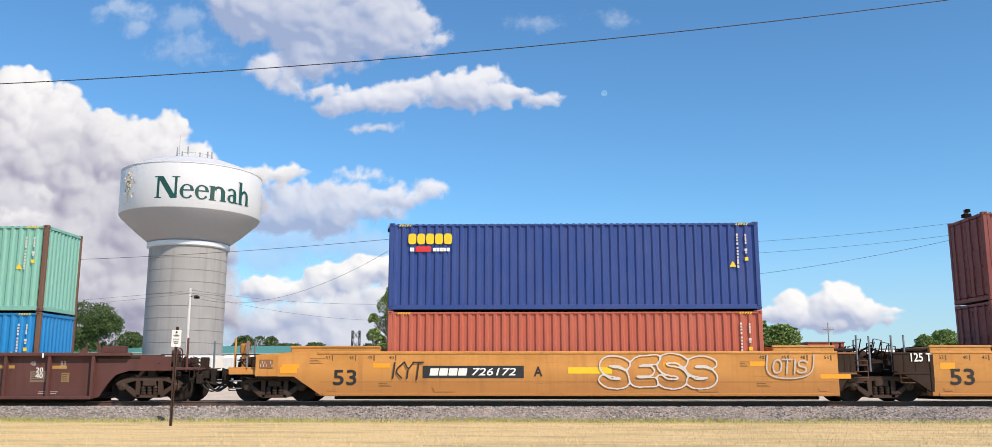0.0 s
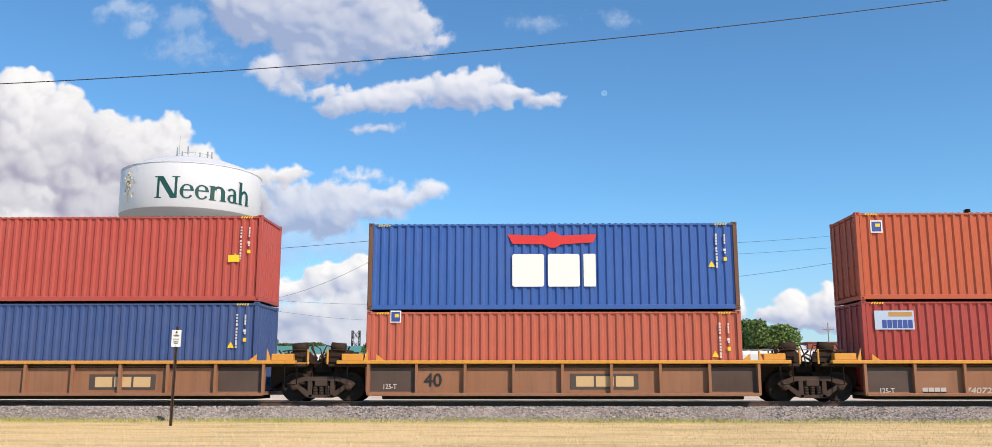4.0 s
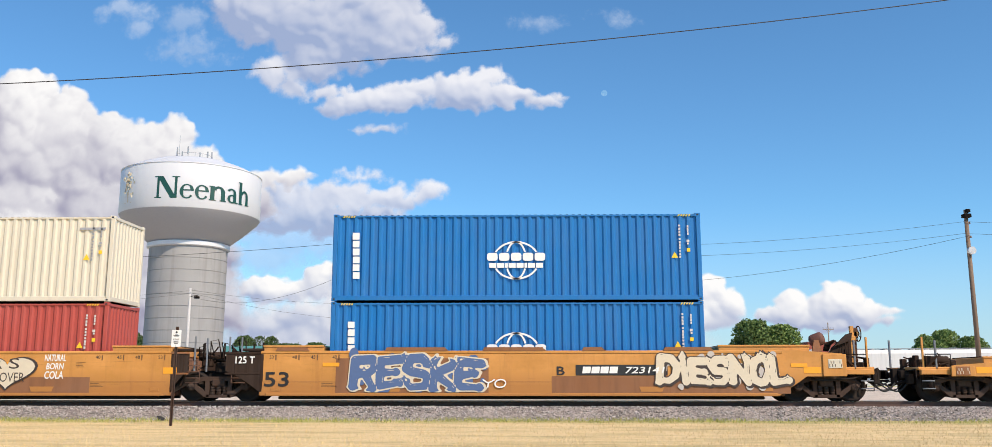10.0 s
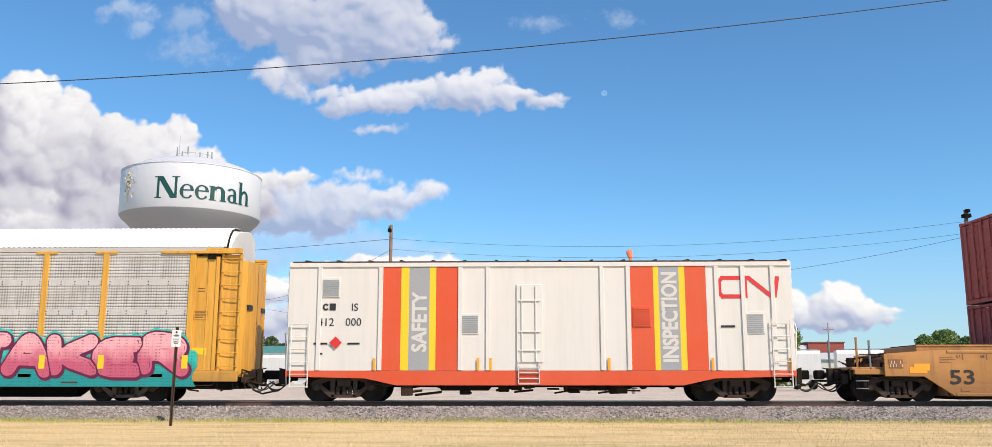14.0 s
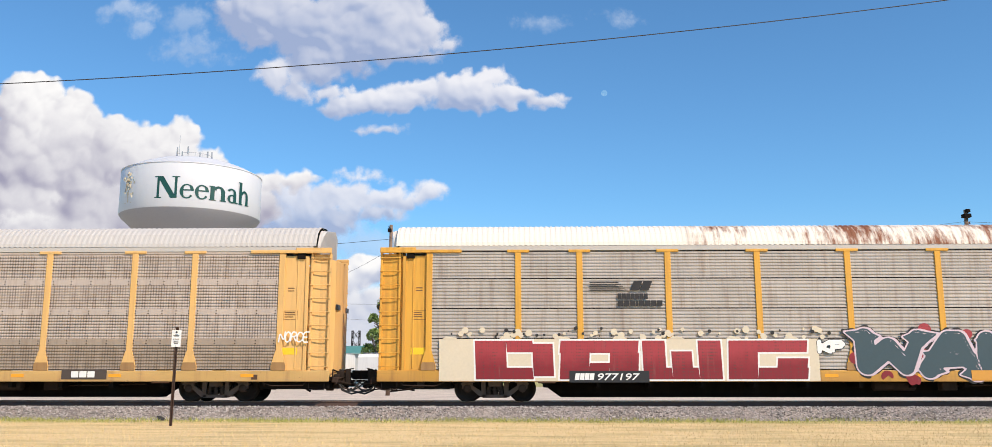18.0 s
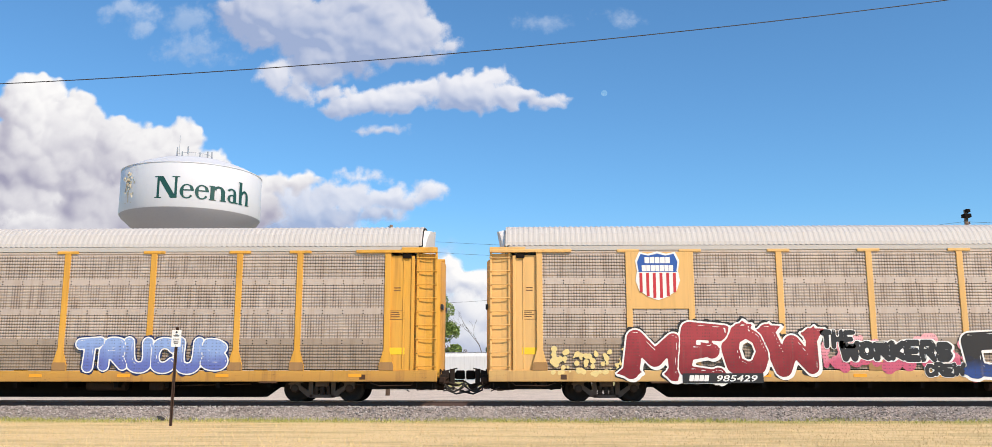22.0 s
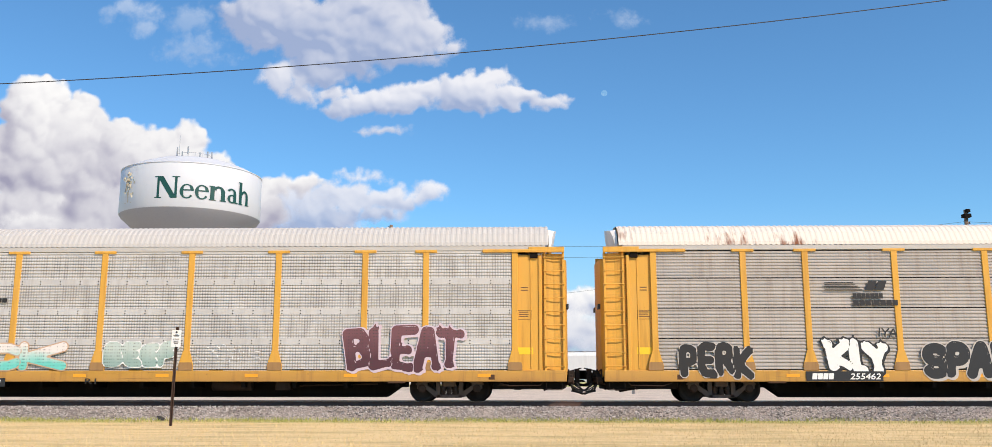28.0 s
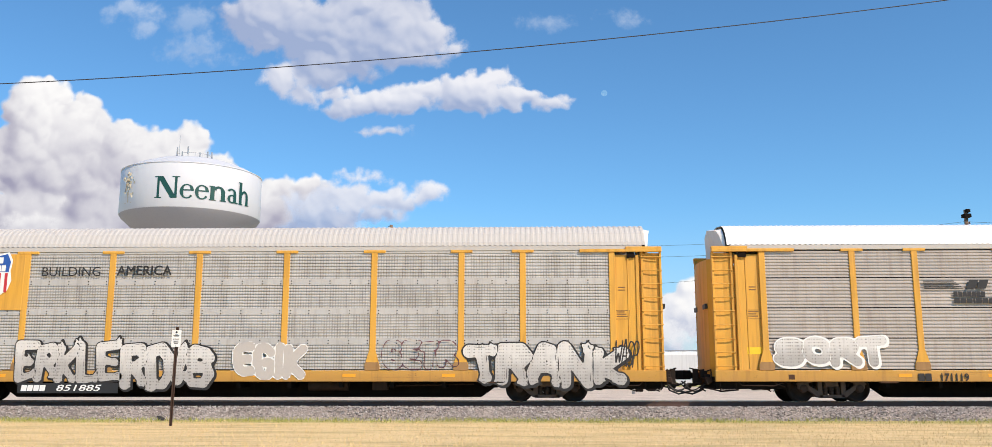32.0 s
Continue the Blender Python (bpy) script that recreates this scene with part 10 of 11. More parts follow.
bars_on(con_e2, [(-5.17, -5.03, 2.38, 2.49)], YELLOW, YC - 0.008, "logo", "")
text_on(units[1], "40", -4.17, 0.69, 0.41, SOFTBLACK, width=0.56, y=YU - 0.008, shear=0.0, heavy=0.011)
text_on(units[1], "125-T", -5.55, 0.48, 0.16, PALEGREY, width=0.42, y=YU - 0.008, shear=0.0, heavy=0.004)
bars_on(units[1], [(0.25, 2.43, 0.4, 0.89)], DARKPATCH, YU - 0.0, "logo_panel", "dark panel with three block letters")
word_bars(units[1], 0.4, 2.31, 0.48, 0.81, "bbb", DUSTY, YU - 0.006, "logo", "", 0.0)
word_bars(con_f, -5.47, -5.17, 2.15, 2.47, "b", WHITE, YC - 0.006, "logo", "", 0.0)
word_bars(con_f, -5.45, -5.15, 1.72, 2.06, "b", WHITE, YC - 0.006, "logo", "", 0.0)
word_bars(con_f, -5.42, -5.1, 1.27, 1.63, "b", WHITE, YC - 0.006, "logo", "white company letters set one under another", 0)
word_bars(con_g, -5.41, -5.12, 2.22, 2.54, "b", WHITE, YC - 0.006, "logo", "", 0.0)
word_bars(con_g, -5.4, -5.11, 1.79, 2.14, "b", WHITE, YC - 0.006, "logo", "", 0.0)
word_bars(con_g, -5.39, -5.07, 1.35, 1.71, "b", WHITE, YC - 0.006, "logo", "white company letters set one under another", 0)
word_bars(con_g2, -5.42, -5.13, 2.2, 2.51, "b", WHITE, YC - 0.006, "logo", "", 0.0)
word_bars(con_g2, -5.41, -5.12, 1.79, 2.12, "b", WHITE, YC - 0.006, "logo", "", 0.0)
word_bars(con_g2, -5.4, -5.09, 1.36, 1.71, "b", WHITE, YC - 0.006, "logo", "white company letters set one under another", 0)
word_bars(con_l2, -5.45, -5.16, 2.25, 2.56, "b", WHITE, YC - 0.006, "logo", "", 0.0)
word_bars(con_l2, -5.46, -5.17, 1.84, 2.17, "b", WHITE, YC - 0.006, "logo", "", 0.0)
word_bars(con_l2, -5.46, -5.15, 1.42, 1.76, "b", WHITE, YC - 0.006, "logo", "white company letters set one under another", 0)
word_bars(con_f2, -5.55, -4.07, 2.15, 2.5, "ddddd", YELLOW, YC - 0.006, "logo", "bold yellow company lettering", 0)
bars_on(con_f, [(4.98, 5.37, 1.31, 1.54)], YELLOW, YC - 0.0, "sticker", "yellow caution label")
bars_on(con_g, [(4.93, 5.32, 1.31, 1.54)], YELLOW, YC - 0.0, "sticker", "yellow caution label")
bars_on(con_g2, [(5.24, 5.67, 1.03, 1.15)], YELLOW, YC - 0.0, "sticker", "yellow caution label")
text_on(units[2], "40", -3.88, 0.68, 0.44, SOFTBLACK, width=0.57, y=YU - 0.008, shear=0.0, heavy=0.011)
text_on(units[2], "125-T", -5.35, 0.43, 0.15, PALEGREY, width=0.47, y=YU - 0.008, shear=0.0, heavy=0.004)
bars_on(units[2], [(0.52, 2.7, 0.38, 0.87)], DARKPATCH, YU - 0.0, "logo_panel", "dark panel with three block letters")
word_bars(units[2], 0.68, 2.57, 0.46, 0.79, "bbb", DUSTY, YU - 0.006, "logo", "", 0.0)
text_on(units[3], "40", -3.96, 0.66, 0.40, SOFTBLACK, width=0.55, y=YU - 0.008, shear=0.0, heavy=0.010)
text_on(units[3], "125-T", -5.54, 0.42, 0.15, PALEGREY, width=0.45, y=YU - 0.008, shear=0.0)
bars_on(units[3], [(0.49, 2.69, 0.4, 0.89)], DARKPATCH, YU - 0.0, "logo_panel", "dark panel with three block letters")
word_bars(units[3], 0.65, 2.57, 0.48, 0.81, "bbb", DUSTY, YU - 0.006, "logo", "", 0.0)
bars_on(units[0], [(-4.16, -2.92, 1.22, 1.3)], SOFTBLACK, YU - 0.0, "notice", "small dark print along the rail")
bars_on(units[2], [(-3.82, -2.6, 1.22, 1.3)], SOFTBLACK, YU - 0.0, "notice", "small dark print along the rail")
bars_on(units[3], [(-3.98, -2.76, 1.22, 1.3)], SOFTBLACK, YU - 0.0, "notice", "small dark print along the rail")
bars_on(units[4], [(-3.79, -2.57, 1.22, 1.3)], SOFTBLACK, YU - 0.0, "notice", "small dark print along the rail")
word_bars(con_h, -3.37, 3.45, 1.19, 1.99, "bbbbbbbbb", WHITE, YC - 0.006, "logo", "heavy white company lettering", 0)
bars_on(con_h, [(4.03, 5.49, 2.5, 2.6)], PALEGREY, YC - 0.0, "code", "")
word_bars(con_h2, -4.71, -3.23, 2.32, 2.51, "bbbbbb", WHITE, YC - 0.006, "logo", "", 0.0)
horse_mark(con_h2)
word_bars(units[4], -4.37, -3.64, 0.38, 0.57, "bbbb", PALEGREY, YU - 0.006, "logo", "", 0.0)
text_on(units[4], "740727", -2.50, 0.48, 0.20, PALEGREY, width=0.97, y=YU - 0.008, shear=0.15, heavy=0.005)
text_on(units[4], "40", 0.79, 0.69, 0.41, SOFTBLACK, width=0.57, y=YU - 0.008, shear=0.0, heavy=0.011)
text_on(car_i, "53", 7.25, 0.75, 0.31, SOFTBLACK, width=0.36, y=YW - 0.008, shear=0.0, heavy=0.007)
graffiti(car_i, "SEPS", -7.35, -2.74, 0.30, 1.20, SOFTBLACK, CREAMY, None, 0, 7, form="wild", weight=0.18, drop=(0.01, -0.01), flecks=CREAMY)
graffiti(car_i, "JOSTR", -2.56, 1.13, 0.30, 1.20, DUSTY, SOFTBLACK, None, 0, 8, form="bubble", weight=0.19, drop=(0.05, -0.01))
text_on(car_i, "471404", -3.59, 0.99, 0.24, WHITE, width=1.09, y=YW - 0.042, shear=0.15, heavy=0.006)
word_bars(car_i, -5.16, -4.42, 0.87, 1.11, "bbbb", WHITE, YW - 0.042, "logo", "", 0.15)
bars_on(car_i, [(2.04, 2.24, 0.54, 0.86), (2.62, 2.84, 0.54, 0.86)], FADEDRED, YW - 0.006, "logo", "faded red blocks under a bleached strip")
for lean, x0, x1 in ((-0.4, 3.05, 3.30), (-0.4, 3.55, 3.80)):
    word_bars(car_i, x0, x1, 0.54, 0.86, "b", FADEDRED, YW - 0.006, "logo", "", lean)
bars_on(car_i, [(1.84, 3.30, 0.94, 1.11), (3.40, 3.80, 0.98, 1.11), (2.0, 3.1, 0.90, 0.935)], mark_paint("bleached cream", (0.70, 0.52, 0.27)), YW - 0.004, "worn_patch", "bleached strip of worn paint")
bars_on(car_i, [(2.5, 4.2, 0.865, 0.885), (4.6, 5.4, 0.865, 0.878)], TAN_DARK, YW - 0.003, "scrape", "long rusty scrape")
bars_on(car_i, [(6.90, 6.915, 0.30, 1.14), (7.66, 7.675, 0.30, 1.14), (-8.0, 8.0, 0.862, 0.872)], TAN_DARK, YW + 0.001, "plate_joint", "joints between the side plates")
bars_on(car_i, [(6.35, 6.9, 0.87, 0.97)], ORANGE, YW - 0.002, "reflector", "")
bars_on(car_i, [(7.72, 8.15, 0.62, 0.86)], mark_paint("notice black", (0.03, 0.027, 0.025)), YW - 0.004, "notice", "black notice with pale lines")
bars_on(car_i, [(7.75, 7.92, 0.76, 0.78), (7.75, 7.92, 0.72, 0.74), (7.96, 8.1, 0.72, 0.82), (7.75, 8.1, 0.645, 0.66)], CARD_WHITE, YW - 0.008, "small_print", "")
text_on(car_i, "14", 0.32, 0.58, 0.21, BLACK, width=0.25, y=YW - 0.008, shear=0.0, heavy=0.005)
bars_on(car_i, [(-6.58, -6.03, 0.85, 0.97)], ORANGE, YW - 0.041, "reflector", "")
bars_on(car_i, [(-2.85, -2.31, 0.85, 0.97)], ORANGE, YW - 0.041, "reflector", "")
bars_on(car_i, [(-0.65, -0.11, 0.85, 0.97)], ORANGE, YW - 0.041, "reflector", "")
bars_on(car_j, [(-5.93, -3.28, 0.26, 1.38)], TAN_DARK, YW - -0.002, "rust_patch", "rust-brown worn panel")
bars_on(car_j, [(-3.28, -1.0, 0.26, 1.38)], TAN_DARK, YW - -0.002, "rust_patch", "rust-brown worn panel")
bars_on(car_j, [(1.02, 4.8, 0.26, 0.81)], TAN_DARK, YW - -0.002, "rust_patch", "rust-brown worn panel")
bars_on(car_j, [(4.8, 8.59, 0.26, 0.81)], TAN_DARK, YW - -0.002, "rust_patch", "rust-brown worn panel")
text_on(car_j, "53", -7.84, 0.71, 0.45, SOFTBLACK, width=0.78, y=YW - 0.008, shear=0.0, heavy=0.012)
text_on(car_j, "125 T", -8.89, 1.33, 0.22, WHITE, width=0.62, y=YW - 0.008, shear=0.0, heavy=0.006)
graffiti(car_j, "RESKE", -5.42, -1.14, 0.26, 1.52, SLATEBLUE, CREAMY, None, 0, 11, form="wild", weight=0.12, drop=(0.03, -0.02), flecks=SLATEBLUE)
text_on(car_j, "B", 1.31, 0.98, 0.26, BLACK, width=0.24, y=YW - 0.008, shear=0.0, heavy=0.007)
bars_on(car_j, [(1.79, 4.72, 0.83, 1.17)], BLACK, YW - 0.002, "number_plate", "black panel with white fleet number")
word_bars(car_j, 1.98, 3.13, 0.9, 1.11, "bbbb", WHITE, YW - 0.006, "logo", "", 0.15)
text_on(car_j, "723141", 4.00, 1.00, 0.20, WHITE, width=1.25, y=YW - 0.042, shear=0.2, heavy=0.005)
graffiti(car_j, "DIESNOL", 4.41, 8.62, 0.44, 1.53, CREAMY, UMBERLINE, None, 0, 12, form="wild", weight=0.13, drop=(0.03, -0.03), flecks=PALEGREY)
bars_on(car_j, [(-6.36, -5.82, 1.12, 1.24)], ORANGE, YW - 0.006, "reflector", "")
bars_on(car_j, [(-3.28, -2.75, 1.14, 1.26)], ORANGE, YW - 0.006, "reflector", "")
bars_on(car_j, [(8.63, 9.15, 1.09, 1.21)], ORANGE, YW - 0.006, "reflector", "")
graffiti(car_j, "YO", -1.2, -0.43, 0.42, 0.73, WHITE, None, None, 2, 13)
globe_mark(con_j, 0.0, 1.33, True)
globe_mark(con_j2, 0.0, 1.25, False)
word_bars(con_j, -5.45, -5.19, 2.04, 2.27, "b", WHITE, YC - 0.006, "logo", "", 0.0)
word_bars(con_j, -5.44, -5.19, 1.78, 2.0, "b", WHITE, YC - 0.006, "logo", "", 0.0)
word_bars(con_j, -5.43, -5.18, 1.51, 1.74, "b", WHITE, YC - 0.006, "logo", "", 0.0)
word_bars(con_j, -5.42, -5.17, 1.25, 1.47, "b", WHITE, YC - 0.006, "logo", "", 0.0)
word_bars(con_j, -5.42, -5.17, 0.99, 1.21, "b", WHITE, YC - 0.006, "logo", "", 0.0)
word_bars(con_j, -5.41, -5.16, 0.73, 0.95, "b", WHITE, YC - 0.006, "logo", "", 0.0)
word_bars(con_j2, -5.53, -5.28, 2.03, 2.24, "b", WHITE, YC - 0.006, "logo", "", 0.0)
word_bars(con_j2, -5.52, -5.27, 1.77, 1.99, "b", WHITE, YC - 0.006, "logo", "", 0.0)
word_bars(con_j2, -5.52, -5.27, 1.52, 1.73, "b", WHITE, YC - 0.006, "logo", "", 0.0)
word_bars(con_j2, -5.51, -5.26, 1.26, 1.48, "b", WHITE, YC - 0.006, "logo", "", 0.0)
bars_on(car_k, [(-6.71, 5.76, 0.22, 0.78)], TAN_DARK, YW - -0.002, "rust_patch", "rust-brown worn band")
bars_on(car_k, [(-1.23, 1.39, 0.65, 1.38)], TAN, YW - 0.002, "paint_patch", "fresh tan patch")
text_on(car_k, "53", -7.88, 0.70, 0.45, SOFTBLACK, width=0.79, y=YW - 0.008, shear=0.0, heavy=0.012)
text_on(car_k, "125 T", -8.91, 1.33, 0.23, WHITE, width=0.65, y=YW - 0.008, shear=0.0, heavy=0.006)
graffiti(car_k, "CW", -5.9, -3.33, 0.21, 1.56, PURPLE, PINKWHITE, None, 0, 14, form="bubble", weight=0.20, drop=(0.01, -0.01))
graffiti(car_k, "C2", -3.33, -1.45, 0.26, 1.56, PURPLE, PINKWHITE, None, 0, 15, form="block", weight=0.17, drop=(0.02, -0.02))
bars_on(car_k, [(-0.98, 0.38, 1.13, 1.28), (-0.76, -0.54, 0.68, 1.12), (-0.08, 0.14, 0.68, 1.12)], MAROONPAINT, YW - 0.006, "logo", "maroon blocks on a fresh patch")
for lean, x0, x1 in ((0.4, 0.38, 0.62), (0.4, 0.72, 0.96)):
    word_bars(car_k, x0, x1, 0.68, 1.28, "b", MAROONPAINT, YW - 0.006, "logo", "", lean)
heart_tag(car_k)
text_on(car_k, "NATURAL", 4.58, 1.40, 0.21, WHITE, width=0.69, y=YW - 0.008, shear=0.1, heavy=0.005)
text_on(car_k, "BORN", 4.59, 1.13, 0.20, WHITE, width=0.57, y=YW - 0.008, shear=0.1, heavy=0.005)
text_on(car_k, "COLA", 4.57, 0.85, 0.24, WHITE, width=0.61, y=YW - 0.008, shear=0.1, heavy=0.006)
bars_on(car_k, [(-8.23, -7.86, 0.98, 1.16)], ORANGE, YW - 0.006, "reflector", "")
bars_on(car_k, [(2.89, 3.46, 1.14, 1.26)], ORANGE, YW - 0.006, "reflector", "")
bars_on(car_k, [(8.15, 8.59, 0.89, 1.09)], ORANGE, YW - 0.006, "reflector", "")
word_bars(con_k, -4.95, -3.44, 2.04, 2.45, "dddb", RED, YC - 0.006, "logo", "bold red company lettering", 0)
bars_on(con_k2, [(-5.38, -5.0, 2.15, 2.58)], WHITE, YC - 0.0, "sticker", "blue, white and yellow owner sticker")
bars_on(con_k2, [(-5.34, -5.04, 2.18, 2.55)], NAVY, YC - 0.004, "logo", "")
bars_on(con_k2, [(-5.23, -5.08, 2.33, 2.47)], YELLOW, YC - 0.008, "logo", "")
bars_on(con_k, [(4.92, 5.8, 2.41, 2.49)], GREY, YC - 0.0, "code", "")
bars_on(car_l, [(-6.26, 0.76, 0.3, 0.77)], TAN_DARK, YW - -0.002, "rust_patch", "rust-brown worn band")
text_on(car_l, "53", -7.76, 0.78, 0.43, SOFTBLACK, width=0.75, y=YW - 0.008, shear=0.0, heavy=0.011)
bars_on(car_l, [(-4.99, -1.92, 0.83, 1.17)], BLACK, YW - 0.002, "number_plate", "black panel with white fleet number")
word_bars(car_l, -4.8, -3.75, 0.9, 1.11, "bbbb", WHITE, YW - 0.006, "logo", "", 0.15)
text_on(car_l, "723141", -2.81, 1.01, 0.21, WHITE, width=1.39, y=YW - 0.008, shear=0.2, heavy=0.005)
text_on(car_l, "A", -1.43, 0.98, 0.22, BLACK, width=0.22, y=YW - 0.008, shear=0.0, heavy=0.006)
graffiti(car_l, "BAROALIE", -4.79, -3.08, 0.46, 0.77, OCHRE, None, None, 2, 16)
graffiti(car_l, "GN", -5.94, -5.05, 0.54, 1.5, None, CREAMY, None, 1, 17)
graffiti(car_l, "EKSRT", 0.88, 5.27, 0.3, 1.59, TEALPAINT, UMBERLINE, None, 0, 18, weight=0.18, drop=(0.02, -0.01))
bubble_cloud(car_l, (-0.22, 0.98, 0.3, 1.49), PEACH, YW - 0.010, 30, 3)
bubble_cloud(car_l, (5.06, 6.34, 0.3, 1.29), PEACH, YW - 0.010, 26, 4)
bars_on(car_l, [(-0.18, 0.2, 1.13, 1.31)], ORANGE, YW - 0.014, "reflector", "")
bars_on(car_l, [(2.86, 3.4, 1.15, 1.29)], ORANGE, YW - 0.01, "reflector", "")
bars_on(car_l, [(-9.25, -8.74, 0.98, 1.2)], ORANGE, YW - 0.006, "reflector", "")
bars_on(con_l, [(-5.34, -4.96, 2.19, 2.64)], WHITE, YC - 0.0, "sticker", "blue, white and yellow owner sticker")
bars_on(con_l, [(-5.3, -5.0, 2.23, 2.6)], NAVY, YC - 0.004, "logo", "")
bars_on(con_l, [(-5.19, -5.04, 2.38, 2.53)], YELLOW, YC - 0.008, "logo", "")
bars_on(con_l, [(5.48, 5.8, 0.6, 0.94)], YELLOW, YC - 0.0, "sticker", "yellow caution square")
bars_on(con_l2, [(4.91, 5.31, 1.36, 1.57)], YELLOW, YC - 0.0, "sticker", "yellow caution label")
name_panel(racks["n"])
shield(racks["n"], -8.00, 4.18, 0.86, 0.94)
text_on(racks["n"], "BUILDING AMERICA", -8.00, 3.36, 0.16, SOFTBLACK, width=1.73, y=YR - 0.022, shear=0.0)
sprayed_band(racks["n"], -12.45, -3.6, 0.42, 2.12, PINKBG, YR, 5)
graffiti(racks["n"], "DENACKS", -11.9, -3.38, 0.45, 2.15, TEALBRIGHT, NAVYDARK, WHITE, 3, 21, weight=0.115, drop=(0.06, -0.06))
graffiti(racks["n"], "MOXY", -1.31, 2.96, 0.69, 1.96, PINKRED, WHITE, PINKRED, 0, 22, form="bubble")
sprayed_band(racks["n"], 4.5, 12.4, 0.48, 1.95, TEALBRIGHT, YR, 6)
graffiti(racks["n"], "JAKER", 4.6, 12.1, 0.70, 2.3, PINKSOFT, DARKMAG, TEALBRIGHT, 0, 23, form="bubble")
bars_on(racks["n"], [(-12.13, -11.93, 1.06, 1.5)], YELLOW, YR - 0.018, "reflector", "")
bars_on(racks["n"], [(-9.12, -8.91, 1.06, 1.5)], YELLOW, YR - 0.018, "reflector", "")
bars_on(racks["n"], [(-7.14, -6.94, 1.06, 1.5)], YELLOW, YR - 0.018, "reflector", "")
bars_on(racks["n"], [(4.33, 4.53, 1.05, 1.49)], YELLOW, YR - 0.018, "reflector", "")
bars_on(racks["n"], [(7.25, 7.45, 1.05, 1.49)], YELLOW, YR - 0.018, "reflector", "")
bars_on(racks["n"], [(9.19, 9.39, 1.05, 1.49)], YELLOW, YR - 0.018, "reflector", "")
bars_on(racks["n"], [(11.93, 12.13, 1.05, 1.48)], YELLOW, YR - 0.018, "reflector", "")
rail_logo(racks["o"], -6.89, -4.54, 3.04, 3.85)
bars_on(racks["o"], [(-7.58, -5.04, 0.61, 0.98)], BLACK, YR - 0.014, "number_plate", "black panel with white fleet number")
word_bars(racks["o"], -7.42, -6.8, 0.69, 0.9, "bbbb", WHITE, YR - 0.02, "logo", "", 0.15)
text_on(racks["o"], "977197", -6.01, 0.79, 0.21, WHITE, width=1.32, y=YR - 0.022, shear=0.2, heavy=0.005)
block_word(racks["o"], "DAWG", -10.65, 0.05, 0.65, 1.99, DEEPRED, WHITE, CREAMY)
bars_on(racks["o"], [(5.07, 6.78, 0.67, 0.99)], OCHRE, YR - 0.018, "logo_panel", "ochre panel with block letters")
graffiti(racks["o"], "WALEK", 1.44, 10.77, 0.65, 2.32, TEALSLATE, PINKWHITE, SOFTBLACK, 0, 25, form="wild", weight=0.185, drop=(0.06, -0.02), flecks=DEEPRED)
word_bars(racks["o"], 5.41, 6.24, 0.69, 0.93, "bbb", MAROONPAINT, YR - 0.02, "logo", "", 0.0)
graffiti(racks["o"], "KP", 0.32, 1.18, 1.49, 1.99, WHITE, BLACK, None, 0, 26)
bubble_cloud(racks["o"], (-11.7, 0.7, 1.93, 2.42), CREAMY, YR, 46, 60, 0.9)
bubble_cloud(racks["o"], (-11.6, 0.8, 1.98, 2.42), SOFTBLACK, YR - 0.004, 30, 61, 0.55)
name_panel(racks["p"])
shield(racks["p"], -8.21, 4.03, 1.39, 1.51)
bars_on(racks["p"], [(-7.84, -4.97, 0.63, 0.96)], BLACK, YR - 0.014, "number_plate", "black panel with white fleet number")
word_bars(racks["p"], -7.76, -6.87, 0.7, 0.89, "bbbb", WHITE, YR - 0.02, "logo", "", 0.15)
text_on(racks["p"], "993594", -5.82, 0.79, 0.19, WHITE, width=1.44, y=YR - 0.022, shear=0.2, heavy=0.005)
bars_on(racks["p"], [(5.06, 6.54, 0.71, 1.03)], DARKPATCH, YR - 0.0, "logo_panel", "dark panel with block letters")
word_bars(racks["p"], 5.37, 6.17, 0.77, 0.97, "bbb", WHITE, YR - 0.02, "logo", "", 0.0)
graffiti(racks["p"], "NORCE", 12.1, 13.07, 1.87, 2.25, WHITE, None, None, 2, 27)
name_panel(racks["q"])
shield(racks["q"], -8.27, 4.02, 1.35, 1.50)
bars_on(racks["q"], [(-7.58, -5.03, 0.59, 0.9)], BLACK, YR - 0.014, "number_plate", "black panel with white fleet number")
word_bars(racks["q"], -7.39, -6.76, 0.65, 0.84, "bbbb", WHITE, YR - 0.02, "logo", "", 0.15)
text_on(racks["q"], "985429", -5.86, 0.74, 0.19, WHITE, width=1.27, y=YR - 0.022, shear=0.2, heavy=0.005)
bubble_cloud(racks["q"], (-3.36, 1.75, 0.8, 2.31), PINKSOFT, YR, 60, 8, 0.55)
bubble_cloud(racks["q"], (-11.92, -9.12, 0.7, 1.91), PALEYEL, YR, 70, 9, 0.30)
graffiti(racks["q"], "MEOW", -9.3, -3.16, 0.62, 2.5, DEEPRED, WHITE, SOFTBLACK, 0, 28, form="wild")
graffiti(racks["q"], "THE", -3.17, -2.08, 1.64, 2.31, BLACK, WHITE, None, 0, 29)
graffiti(racks["q"], "WORKERS", -2.58, 0.93, 1.22, 1.98, BLACK, WHITE, None, 0, 30)
graffiti(racks["q"], "CREW", 0.06, 1.3, 0.75, 1.27, BLACK, WHITE, None, 0, 31)
graffiti(racks["q"], "DSTER", 1.44, 9.62, 0.65, 2.4, SOFTBLACK, WHITE, SOFTBLACK, 0, 32, form="wild", weight=0.16, drop=(0.02, -0.05), low=(INDIGO, 1.35), flecks=DEEPRED)
